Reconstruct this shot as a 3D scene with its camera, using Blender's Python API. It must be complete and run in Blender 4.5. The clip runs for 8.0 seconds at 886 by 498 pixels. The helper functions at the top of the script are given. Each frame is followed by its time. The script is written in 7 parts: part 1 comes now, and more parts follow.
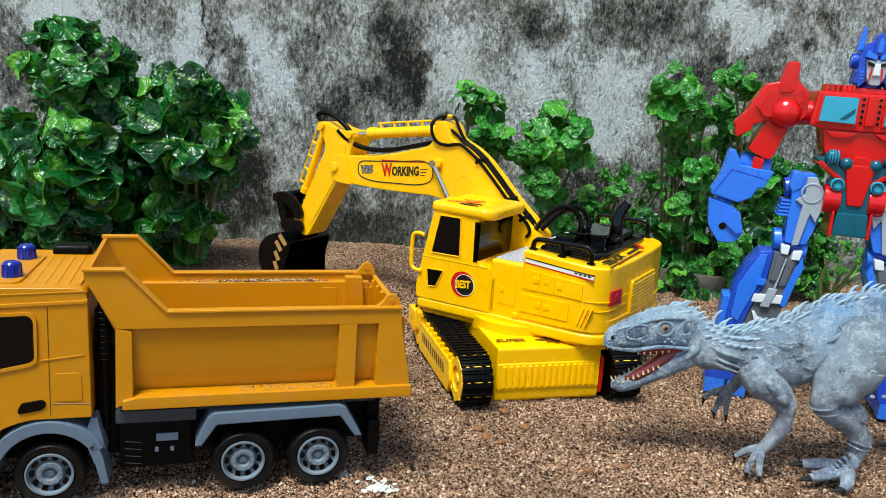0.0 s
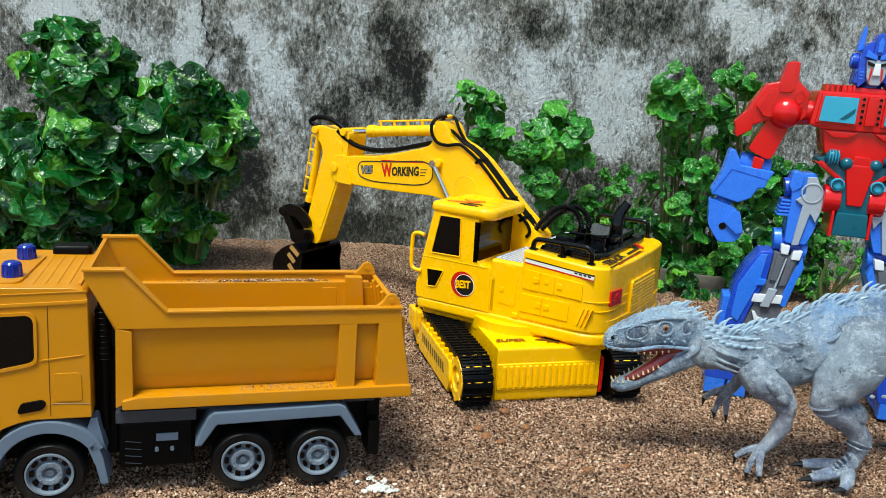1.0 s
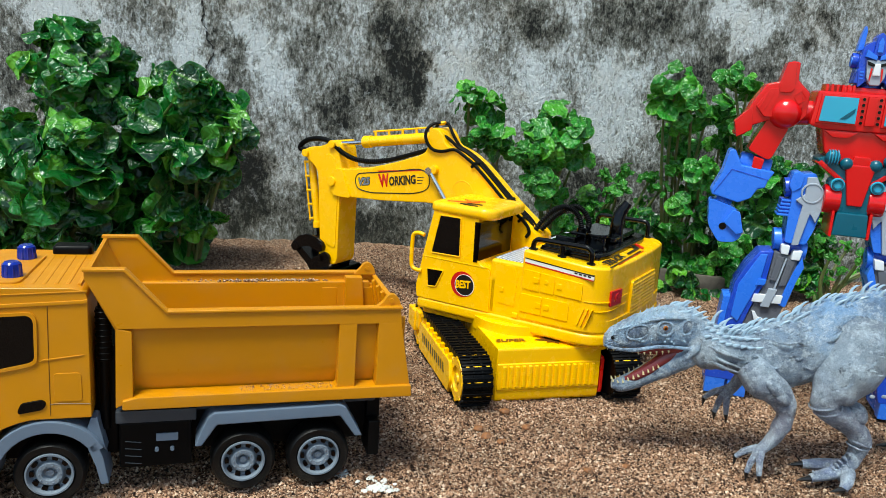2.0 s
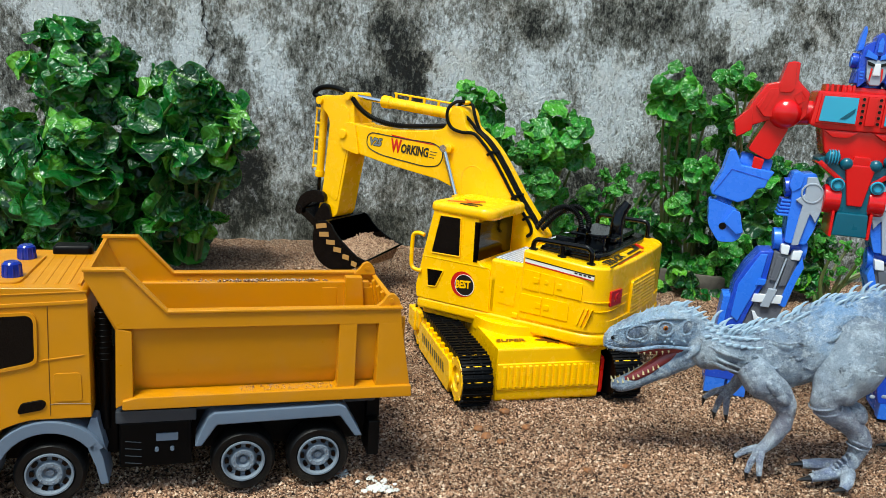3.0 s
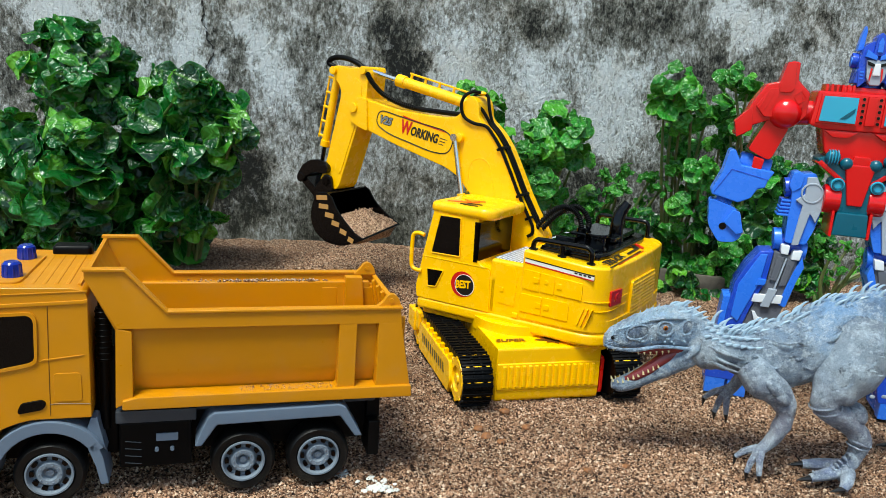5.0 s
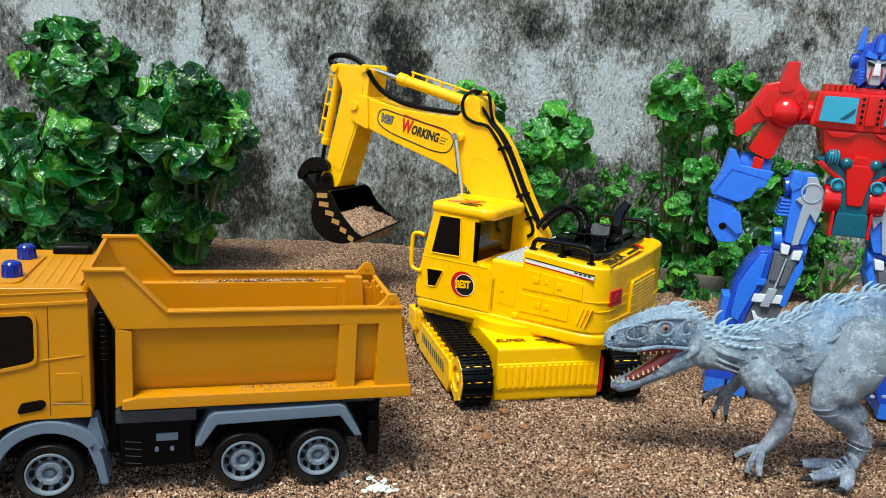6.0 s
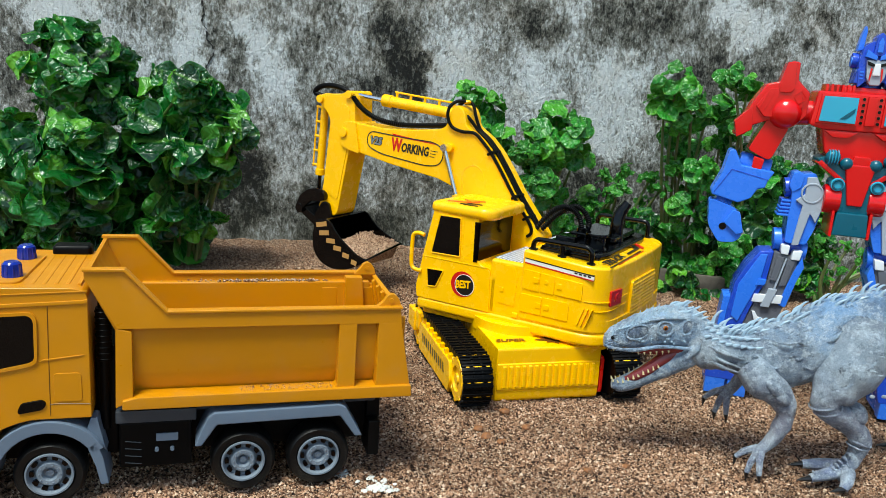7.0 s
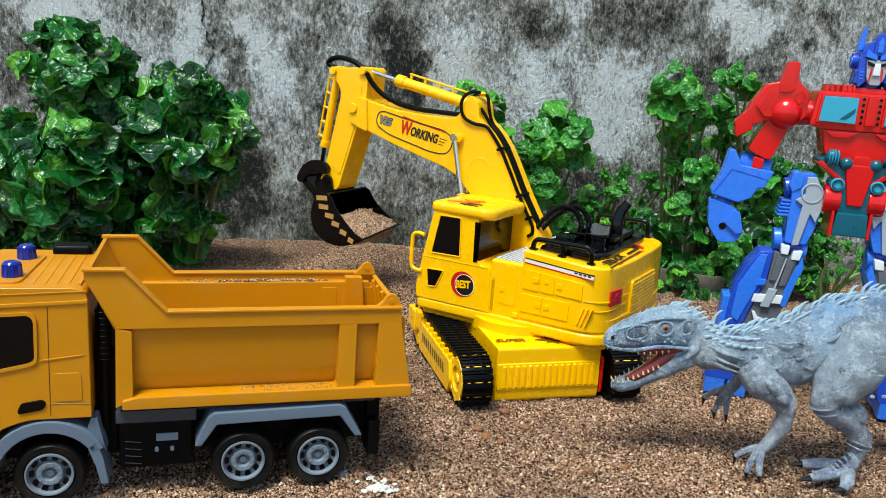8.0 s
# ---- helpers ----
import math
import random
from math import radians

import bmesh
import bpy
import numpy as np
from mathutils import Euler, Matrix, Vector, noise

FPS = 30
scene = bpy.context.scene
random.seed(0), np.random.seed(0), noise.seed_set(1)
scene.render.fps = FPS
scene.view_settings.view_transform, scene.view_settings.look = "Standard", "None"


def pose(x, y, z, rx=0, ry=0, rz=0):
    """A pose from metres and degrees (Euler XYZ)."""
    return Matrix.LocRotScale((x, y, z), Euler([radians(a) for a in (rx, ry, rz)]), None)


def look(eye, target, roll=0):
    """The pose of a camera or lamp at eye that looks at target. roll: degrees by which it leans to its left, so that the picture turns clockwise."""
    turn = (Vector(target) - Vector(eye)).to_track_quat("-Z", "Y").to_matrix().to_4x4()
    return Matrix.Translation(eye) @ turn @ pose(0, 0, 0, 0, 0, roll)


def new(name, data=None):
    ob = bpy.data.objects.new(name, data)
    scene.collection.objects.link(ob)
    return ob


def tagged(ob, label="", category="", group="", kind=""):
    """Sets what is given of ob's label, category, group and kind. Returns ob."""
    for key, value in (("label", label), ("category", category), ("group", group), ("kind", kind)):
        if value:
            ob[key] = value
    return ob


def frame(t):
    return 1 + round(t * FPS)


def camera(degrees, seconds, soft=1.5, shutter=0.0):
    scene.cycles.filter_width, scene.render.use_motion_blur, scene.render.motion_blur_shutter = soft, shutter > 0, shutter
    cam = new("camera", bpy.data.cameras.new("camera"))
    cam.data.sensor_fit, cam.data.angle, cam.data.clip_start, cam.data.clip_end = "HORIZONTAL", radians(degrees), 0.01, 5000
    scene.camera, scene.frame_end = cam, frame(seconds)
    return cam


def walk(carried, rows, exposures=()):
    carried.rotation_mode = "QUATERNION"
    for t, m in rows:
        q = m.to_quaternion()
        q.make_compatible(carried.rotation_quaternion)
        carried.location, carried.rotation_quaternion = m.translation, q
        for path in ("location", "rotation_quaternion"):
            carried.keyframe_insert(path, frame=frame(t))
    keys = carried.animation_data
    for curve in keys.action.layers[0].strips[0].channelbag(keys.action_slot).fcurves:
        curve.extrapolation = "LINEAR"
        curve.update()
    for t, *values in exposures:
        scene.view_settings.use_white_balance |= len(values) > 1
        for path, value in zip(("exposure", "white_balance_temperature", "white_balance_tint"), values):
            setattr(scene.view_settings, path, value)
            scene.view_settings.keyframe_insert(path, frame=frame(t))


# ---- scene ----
# camera: stands still on the sand, slightly tilted down and leaning
cam = camera(58.84, 8.0, soft=0.5)
EYE = pose(0, 0, 0.367) @ pose(0, 0, 0, 90 - 12.43, 0, 0) @ pose(0, 0, 0, 0, 0, 4.08)
walk(cam, [(0, EYE), (8.0, EYE)], exposures=[(0, 0.74, 6400, -3), (8.0, 0.74, 6400, -3)])

# daylight: bright overcast sky, weak wide sun
world = bpy.data.worlds.new("overcast")
scene.world = world
world.use_nodes = True
wn = world.node_tree.nodes
sky = wn.new("ShaderNodeTexSky")
sky.sky_type, sky.sun_disc = "NISHITA", False
sky.sun_elevation, sky.sun_rotation = radians(65), radians(210)
sky.air_density, sky.dust_density, sky.ozone_density = 1.0, 1.5, 1.0
world.node_tree.links.new(sky.outputs[0], wn["Background"].inputs[0])
wn["Background"].inputs[1].default_value = 0.118
sun = new("sun", bpy.data.lights.new("sun", "SUN"))
sun.data.energy, sun.data.angle, sun.data.color = 2.95, radians(20), (1.0, 0.975, 0.93)
sun.matrix_world = look((-0.7, -1.2, 3.0), (0, 0, 0))


# ---- materials ----
def srgb(r, g, b):
    return tuple((c / 255 / 12.92) if c / 255 <= 0.04045 else ((c / 255 + 0.055) / 1.055) ** 2.4 for c in (r, g, b)) + (1,)


class Nodes:
    """Short hand for building one node material."""

    def __init__(self, name):
        self.mat = bpy.data.materials.new(name)
        self.mat.use_nodes = True
        self.tree = self.mat.node_tree
        self.bsdf = self.tree.nodes["Principled BSDF"]
        self.coord = self.tree.nodes.new("ShaderNodeTexCoord")

    def node(self, kind, **sockets):
        n = self.tree.nodes.new("ShaderNode" + kind)
        for k, v in sockets.items():
            self.put(n.inputs[k.replace("_", " ")], v)
        return n

    def put(self, socket, v):
        if isinstance(v, bpy.types.NodeSocket):
            self.tree.links.new(v, socket)
        else:
            socket.default_value = v

    def noise(self, scale, detail=4, rough=0.6, vector=None, distortion=0.0):
        n = self.node("TexNoise", Scale=scale, Detail=detail, Roughness=rough, Distortion=distortion)
        self.put(n.inputs["Vector"], vector or self.coord.outputs["Object"])
        return n.outputs["Fac"]

    def voronoi(self, scale, feature="F1", out="Distance", vector=None):
        n = self.node("TexVoronoi", Scale=scale)
        n.feature = feature
        self.put(n.inputs["Vector"], vector or self.coord.outputs["Object"])
        return n.outputs[out]

    def ramp(self, fac, *stops):
        n = self.node("ValToRGB", Fac=fac)
        e = n.color_ramp.elements
        while len(e) < len(stops):
            e.new(0.5)
        for el, (p, c) in zip(e, stops):
            el.position = p
            el.color = c if isinstance(c, tuple) else (c, c, c, 1)
        return n.outputs["Color"]

    def mix(self, fac, a, b, blend="MIX"):
        n = self.tree.nodes.new("ShaderNodeMix")
        n.data_type, n.blend_type = "RGBA", blend
        self.put(n.inputs[0], fac), self.put(n.inputs[6], a), self.put(n.inputs[7], b)
        return n.outputs[2]

    def math(self, op, a, b=0.0, clamp=False):
        n = self.tree.nodes.new("ShaderNodeMath")
        n.operation, n.use_clamp = op, clamp
        self.put(n.inputs[0], a), self.put(n.inputs[1], b)
        return n.outputs[0]

    def bump(self, height, strength, distance, normal=None):
        n = self.node("Bump", Height=height, Strength=strength, Distance=distance)
        if normal:
            self.put(n.inputs["Normal"], normal)
        self.put(self.bsdf.inputs["Normal"], n.outputs[0])
        return n.outputs[0]

    def done(self, color=None, rough=None, metal=None, **more):
        for k, v in (("Base Color", color), ("Roughness", rough), ("Metallic", metal)):
            if v is not None:
                self.put(self.bsdf.inputs[k], v)
        for k, v in more.items():
            self.put(self.bsdf.inputs[k.replace("_", " ")], v)
        return self.mat


def plastic(name, color, rough=0.32, dust=0.12, spec=0.5):
    """Moulded toy plastic: slight tone drift, fine orange-peel, a little sand dust in patches."""
    m = Nodes(name)
    big, fine = m.noise(14, 3), m.noise(260, 4)
    dark = tuple(c * 0.86 for c in color[:3]) + (1,)
    col = m.mix(big, dark, color)
    grit = m.ramp(m.math("MULTIPLY", m.noise(1500, 2), m.noise(30, 3)), (0.30, 0.0), (0.42, dust))
    col = m.mix(grit, col, (0.42, 0.32, 0.22, 1))
    m.bump(fine, 0.06, 0.0006)
    return m.done(col, m.ramp(m.noise(60, 5), (0.3, rough * 0.8), (0.75, rough * 1.25)), Specular_IOR_Level=spec)


TRUCK_YELLOW = plastic("truck_ochre_plastic", srgb(198, 130, 3), 0.34)
EX_YELLOW = plastic("bright_yellow_plastic", srgb(255, 192, 0), 0.26, 0.03)
BLACK = plastic("black_plastic", srgb(3, 3, 4), 0.45, 0.0, 0.12)
GLOSS_BLACK = plastic("gloss_black_plastic", srgb(2, 2, 3), 0.12, 0.0, 0.3)
GREY = plastic("grey_plastic", srgb(98, 112, 130), 0.4, 0.08)
DARK_GREY = plastic("dark_grey_plastic", srgb(52, 58, 66), 0.45, 0.08)
RIM_GREY = plastic("silver_grey_plastic", srgb(116, 126, 138), 0.35, 0.08)
TYRE = plastic("soft_black_tyre", srgb(7, 7, 8), 0.45, 0.12, 0.3)
BLUE_CLEAR = plastic("clear_blue_plastic", srgb(7, 40, 142), 0.1, 0.0)
ROBOT_RED = plastic("red_plastic", srgb(206, 12, 18), 0.17, 0.0)
ROBOT_BLUE = plastic("blue_plastic", srgb(52, 116, 228), 0.28, 0.02)
ROBOT_DARK = plastic("dark_blue_plastic", srgb(34, 72, 188), 0.26, 0.02)
ROBOT_TEAL = plastic("teal_plastic", srgb(4, 84, 104), 0.32, 0.02)
ROBOT_CYAN = plastic("cyan_plastic", srgb(60, 160, 192), 0.2, 0.02)
ROBOT_SILVER = plastic("silver_paint", srgb(160, 168, 180), 0.3, 0.02)
ROBOT_GREY = plastic("dark_silver_paint", srgb(96, 98, 106), 0.32, 0.0)
ROBOT_WHITE = plastic("white_paint", srgb(225, 228, 232), 0.35, 0.02)
RED = plastic("red_sticker", srgb(196, 22, 14), 0.3, 0.02)
ORANGE = plastic("orange_sticker", srgb(235, 100, 30), 0.3, 0.02)
INK = plastic("black_print", srgb(20, 18, 14), 0.35, 0.02)
BROWN_INK = plastic("brown_print", srgb(96, 58, 14), 0.35, 0.02)
WHITE_INK = plastic("white_print", srgb(225, 222, 215), 0.35, 0.02)
TAN_INK = plastic("tan_print", srgb(176, 130, 70), 0.4, 0.02)
GREY_INK = plastic("grey_print", srgb(120, 125, 130), 0.35, 0.02)


def chrome():
    m = Nodes("chrome")
    return m.done(srgb(215, 218, 222), m.ramp(m.noise(80), (0.3, 0.1), (0.7, 0.22)), 1.0)


CHROME = chrome()


def tread():
    m = Nodes("silver_tread_sticker")
    v = m.node("Mapping", Vector=m.coord.outputs["Object"], Rotation=(0, 0, radians(45)), Scale=(1, 1, 0.02))
    c = m.node("TexChecker", Vector=v.outputs[0], Scale=300, Color1=srgb(226, 230, 238), Color2=srgb(74, 80, 90))
    m.bump(c.outputs["Fac"], 0.3, 0.0005)
    return m.done(c.outputs["Color"], 0.3, 0.0)


TREAD = tread()


def sand_material(name, island=False):
    m = Nodes(name)
    pos = m.coord.outputs["Object"]
    if island:
        pick = m.node("NewGeometry").outputs["Random Per Island"]
    else:
        pick = m.math("FRACT", m.math("MULTIPLY", m.voronoi(560, out="Color"), 3.7))
    col = m.ramp(pick, (0.0, srgb(34, 24, 19)), (0.18, srgb(90, 64, 49)), (0.45, srgb(154, 116, 90)), (0.78, srgb(192, 154, 125)), (1.0, srgb(230, 204, 178)))
    patch = m.ramp(m.noise(6, 5, 0.6), (0.40, 0.66), (0.60, 1.0))
    col = m.mix(1.0, col, patch, "MULTIPLY")
    if not island:
        clod = m.math("ADD", m.noise(90, 4, 0.65), m.math("MULTIPLY", m.voronoi(560), 0.8))
        m.bump(clod, 1.0, 0.006)
    return m.done(col, 0.9, Specular_IOR_Level=0.2)


def dry_sand():
    m = Nodes("dry_pale_sand")
    pick = m.math("FRACT", m.math("MULTIPLY", m.voronoi(600, out="Color"), 3.7))
    m.bump(m.math("ADD", m.noise(150, 5), m.voronoi(600)), 0.9, 0.003)
    return m.done(m.ramp(pick, (0.0, srgb(92, 66, 50)), (0.4, srgb(164, 126, 98)), (1.0, srgb(216, 184, 154))), 0.9)


SAND = sand_material("coarse_brown_sand")
DRY_SAND = dry_sand()
GRAIN = sand_material("sand_grains", True)


def wall_material():
    """Old cement render with black mould, rain streaks and pale worn patches."""
    m = Nodes("mouldy_cement_render")
    pos = m.coord.outputs["Object"]
    sep = m.node("SeparateXYZ", Vector=pos)
    x, z = sep.outputs["X"], sep.outputs["Z"]
    tall = m.node("Mapping", Vector=pos, Scale=(1, 1, 0.45)).outputs[0]
    fine = m.node("Mapping", Vector=pos, Scale=(1, 1, 0.7)).outputs[0]
    warp = m.math("MULTIPLY", m.math("SUBTRACT", m.noise(7, 6, 0.65), 0.5), 0.3)
    warp2 = m.math("MULTIPLY", m.math("SUBTRACT", m.noise(9, 6, 0.65, m.node("Mapping", Vector=pos, Location=(3, 1, 5)).outputs[0]), 0.5), 0.3)
    wx, wz = m.math("ADD", x, warp), m.math("ADD", z, warp2)
    stain = m.math("ADD", m.math("MULTIPLY", m.ramp(m.noise(4.0, 8, 0.7, tall), (0.38, 0.0), (0.64, 1.0)), 0.36), m.math("MULTIPLY", m.math("SUBTRACT", m.noise(16, 7, 0.72), 0.5), 0.6))
    for cx, cz, rx, rz, amount in STAINS + WORN:
        dx = m.math("DIVIDE", m.math("SUBTRACT", wx, cx), rx)
        dz = m.math("DIVIDE", m.math("SUBTRACT", wz, cz), rz)
        d = m.math("SQRT", m.math("ADD", m.math("MULTIPLY", dx, dx), m.math("MULTIPLY", dz, dz)))
        blob = m.math("MULTIPLY", m.math("SUBTRACT", 1.35, d, True), amount * 0.8)
        stain = m.math("ADD", stain, blob)
    # trowelled render: short upright ridges, with darker colour between them
    drawn = m.node("Mapping", Vector=pos, Scale=(1, 1, 0.5)).outputs[0]
    ridge = m.noise(150, 4, 0.62, drawn, 0.6)
    grain = m.noise(330, 5, 0.7, fine)
    spots = m.noise(42, 8, 0.78, fine)
    grit = m.math("ADD", m.math("MULTIPLY", m.math("SUBTRACT", ridge, 0.5), -1.5), m.math("ADD", m.math("MULTIPLY", m.math("SUBTRACT", spots, 0.5), 1.5), m.math("MULTIPLY", m.math("SUBTRACT", grain, 0.5), 0.9)))
    level = m.math("ADD", m.math("ADD", m.math("MULTIPLY", stain, 0.86), 0.17), m.math("MULTIPLY", grit, 1.1))
    col = m.ramp(level, (0.0, srgb(204, 208, 210)), (0.22, srgb(168, 171, 171)), (0.45, srgb(128, 128, 123)), (0.7, srgb(86, 86, 80)), (1.0, srgb(28, 29, 27)))
    rust = m.ramp(m.noise(7, 6, 0.7, m.node("Mapping", Vector=pos, Location=(7, 2, 1)).outputs[0]), (0.5, 0.0), (0.68, 0.45))
    col = m.mix(rust, col, m.mix(1.0, col, srgb(214, 196, 172), "MULTIPLY"))
    flake = m.ramp(m.noise(24, 7, 0.75), (0.60, 0.0), (0.66, 0.3))
    col = m.mix(flake, col, srgb(214, 216, 216))
    damp = m.ramp(m.math("ADD", wz, m.math("MULTIPLY", m.noise(12, 5), 0.1)), (0.02, 1.0), (0.2, 0.0))
    col = m.mix(m.math("MULTIPLY", damp, 0.4), col, srgb(64, 66, 54))
    m.bump(m.math("ADD", m.math("MULTIPLY", ridge, 1.0), m.math("MULTIPLY", grain, 0.4)), 1.0, 0.009)
    return m.done(col, 0.92, Specular_IOR_Level=0.25)


# mould patches on the wall, then pale worn ones: x, z, half width, half height, strength
STAINS = [(-0.12, 0.41, 0.06, 0.11, 1.0), (-0.2, 0.3, 0.05, 0.07, 0.8), (0.15, 0.46, 0.055, 0.065, 0.8), (0.33, 0.49, 0.09, 0.06, 0.65), (0.47, 0.43, 0.035, 0.1, 0.7), (-0.41, 0.12, 0.065, 0.13, 1.0), (-0.2, 0.06, 0.15, 0.07, 0.9), (0.69, 0.5, 0.03, 0.03, 0.9), (-0.86, 0.33, 0.06, 0.1, 0.55),
          (-0.62, 0.43, 0.08, 0.05, 0.5), (-0.27, 0.43, 0.04, 0.06, 0.35), (0.28, 0.17, 0.06, 0.07, 0.5), (0.08, 0.16, 0.05, 0.06, 0.5), (-0.05, 0.35, 0.03, 0.04, 0.9), (-0.45, 0.38, 0.03, 0.1, 0.45), (0.6, 0.4, 0.1, 0.05, 0.35), (0.5, 0.21, 0.13, 0.08, 0.6), (0.3, 0.14, 0.13, 0.08, 0.5), (0.66, 0.28, 0.09, 0.08, 0.4), (0.38, 0.27, 0.06, 0.05, 0.25)]
WORN = [(-0.78, 0.43, 0.05, 0.04, -0.8), (-0.51, 0.38, 0.04, 0.1, -0.6), (-0.36, 0.35, 0.065, 0.09, -0.8), (-0.18, 0.38, 0.02, 0.05, -0.3), (0.01, 0.38, 0.05, 0.08, -0.75), (0.14, 0.35, 0.06, 0.08, -0.55), (0.55, 0.51, 0.06, 0.05, -0.8), (0.31, 0.38, 0.06, 0.06, -0.5), (0.29, 0.28, 0.1, 0.06, -0.45),
        (-0.4, 0.43, 0.045, 0.045, -0.45), (0.21, 0.51, 0.03, 0.02, -0.4), (-0.31, 0.17, 0.05, 0.06, -0.35), (-0.7, 0.36, 0.06, 0.06, -0.35)]
WALL = wall_material()


def leaf_material(name, tint, amount):
    m = Nodes(name)
    info = m.node("ObjectInfo")
    pos = m.coord.outputs["Object"]
    sep = m.node("SeparateXYZ", Vector=pos)
    vein = m.math("ABSOLUTE", sep.outputs["Y"])
    base = m.ramp(info.outputs["Random"], (0.0, srgb(4, 43, 15)), (0.45, srgb(10, 72, 22)), (0.8, srgb(30, 112, 32)), (1.0, srgb(108, 174, 48)))
    blotch = m.noise(120, 4)
    col = m.mix(m.math("MULTIPLY", blotch, 0.45), base, srgb(6, 46, 16))
    col = m.mix(m.ramp(vein, (0.0004, 0.5), (0.0011, 0.0)), col, srgb(110, 160, 64))
    m.bump(m.math("ADD", m.noise(85, 1.6, 0.5, None, 0.6), m.math("MULTIPLY", m.noise(240, 2), 0.06)), 0.8, 0.011)
    col = m.mix(amount, col, tint)
    m.done(col, m.ramp(m.noise(60), (0.3, 0.18), (0.7, 0.36)), Specular_IOR_Level=0.5)
    glow = m.node("BsdfTranslucent", Color=m.mix(0.4, col, srgb(120, 200, 40)))
    both = m.node("MixShader", Fac=0.14)
    m.tree.links.new(m.bsdf.outputs[0], both.inputs[1])
    m.tree.links.new(glow.outputs[0], both.inputs[2])
    m.tree.links.new(both.outputs[0], m.tree.nodes["Material Output"].inputs[0])
    return m.mat


LEAF = leaf_material("glossy_leaf", (0, 0, 0, 1), 0.0)
LEAF_RIM = leaf_material("pale_leaf_rim", srgb(70, 140, 48), 0.4)
YOUNG_LEAF = leaf_material("young_bright_leaf", srgb(66, 150, 44), 0.42)
YOUNG_RIM = leaf_material("young_leaf_rim", srgb(120, 186, 74), 0.6)


def simple(name, c1, c2, scale, rough, bump=0.3, dist=0.002):
    m = Nodes(name)
    n = m.noise(scale, 6, 0.65)
    m.bump(m.noise(scale * 6, 4), bump, dist)
    return m.done(m.mix(m.ramp(n, (0.35, 0.0), (0.65, 1.0)), c1, c2), rough)


STEM = simple("green_stem", srgb(70, 104, 44), srgb(104, 92, 56), 40, 0.5)
BOARD = simple("weathered_board", srgb(96, 90, 82), srgb(60, 54, 48), 30, 0.85)
CRACK = simple("crack_dark", srgb(20, 20, 20), srgb(40, 40, 38), 50, 0.95)
CHALK = simple("white_plaster_crumb", srgb(225, 225, 222), srgb(190, 188, 182), 200, 0.9, 0.6)
PEBBLE = simple("brown_pebble", srgb(150, 96, 52), srgb(100, 70, 50), 200, 0.7)


def hide_material(name, low, mid, top, z0, z1):
    """Painted rubber hide: scales, colour from low to top by height, dark wash in patches."""
    m = Nodes(name)
    pos = m.coord.outputs["Object"]
    edge = m.voronoi(420, "DISTANCE_TO_EDGE")
    big = m.noise(38, 5, 0.65)
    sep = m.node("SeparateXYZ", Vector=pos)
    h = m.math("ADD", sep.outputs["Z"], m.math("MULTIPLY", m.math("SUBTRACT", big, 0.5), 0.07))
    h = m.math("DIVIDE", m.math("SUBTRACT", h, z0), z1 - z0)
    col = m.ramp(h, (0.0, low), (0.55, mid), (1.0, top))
    wash = m.noise(20, 9, 0.74)
    col = m.mix(m.ramp(m.noise(34, 8, 0.66), (0.46, 0.0), (0.6, 0.5)), col, srgb(216, 230, 240))
    col = m.mix(m.ramp(wash, (0.47, 0.0), (0.6, 0.7)), col, srgb(66, 80, 108))
    cell = m.voronoi(900, out="Color")
    col = m.mix(0.16, col, m.ramp(cell, (0.1, srgb(130, 146, 166)), (0.9, srgb(240, 248, 252))))
    col = m.mix(m.ramp(m.noise(130, 6, 0.78), (0.5, 0.0), (0.62, 0.7)), col, srgb(224, 236, 246))
    col = m.mix(m.ramp(m.noise(110, 6, 0.78, m.node("Mapping", Vector=pos, Location=(4, 1, 2)).outputs[0]), (0.56, 0.0), (0.66, 0.7)), col, srgb(40, 50, 78))
    plate = m.voronoi(900, "DISTANCE_TO_EDGE")
    col = m.mix(m.ramp(plate, (0.02, 0.16), (0.14, 0.0)), col, srgb(60, 70, 92))
    col = m.mix(m.ramp(edge, (0.02, 0.12), (0.18, 0.0)), col, srgb(60, 68, 88))
    relief = m.math("ADD", m.ramp(plate, (0.0, 0.0), (0.3, 0.6)), m.math("ADD", m.ramp(edge, (0.0, 0.0), (0.3, 0.2)), m.noise(60, 7, 0.72)))
    m.bump(relief, 0.85, 0.0028)
    return m.done(col, m.ramp(m.noise(50), (0.3, 0.3), (0.7, 0.5)))


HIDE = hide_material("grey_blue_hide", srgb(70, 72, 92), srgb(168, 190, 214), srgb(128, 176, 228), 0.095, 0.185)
LIMB_HIDE = hide_material("pinkish_grey_hide", srgb(112, 134, 182), srgb(146, 144, 164), srgb(162, 180, 200), 0.0, 0.13)
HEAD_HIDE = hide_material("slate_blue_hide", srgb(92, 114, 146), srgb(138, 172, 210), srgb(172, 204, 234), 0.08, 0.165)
CLAW = plastic("black_claw", srgb(20, 20, 22), 0.3, 0.05)
TOOTH = plastic("ivory_paint", srgb(222, 208, 160), 0.35, 0.0)
TONGUE = plastic("dark_red_paint", srgb(112, 44, 46), 0.25, 0.0)
# darker head hide: the shade of skull hollows put into the colour
HOLLOW_SHADE = hide_material("dark_slate_hide", srgb(40, 54, 76), srgb(62, 82, 112), srgb(84, 108, 140), 0.08, 0.165)
AMBER = plastic("amber_paint", srgb(150, 84, 20), 0.1, 0.0)
SPIKE = plastic("pale_blue_grey_paint", srgb(150, 172, 190), 0.45, 0.0)


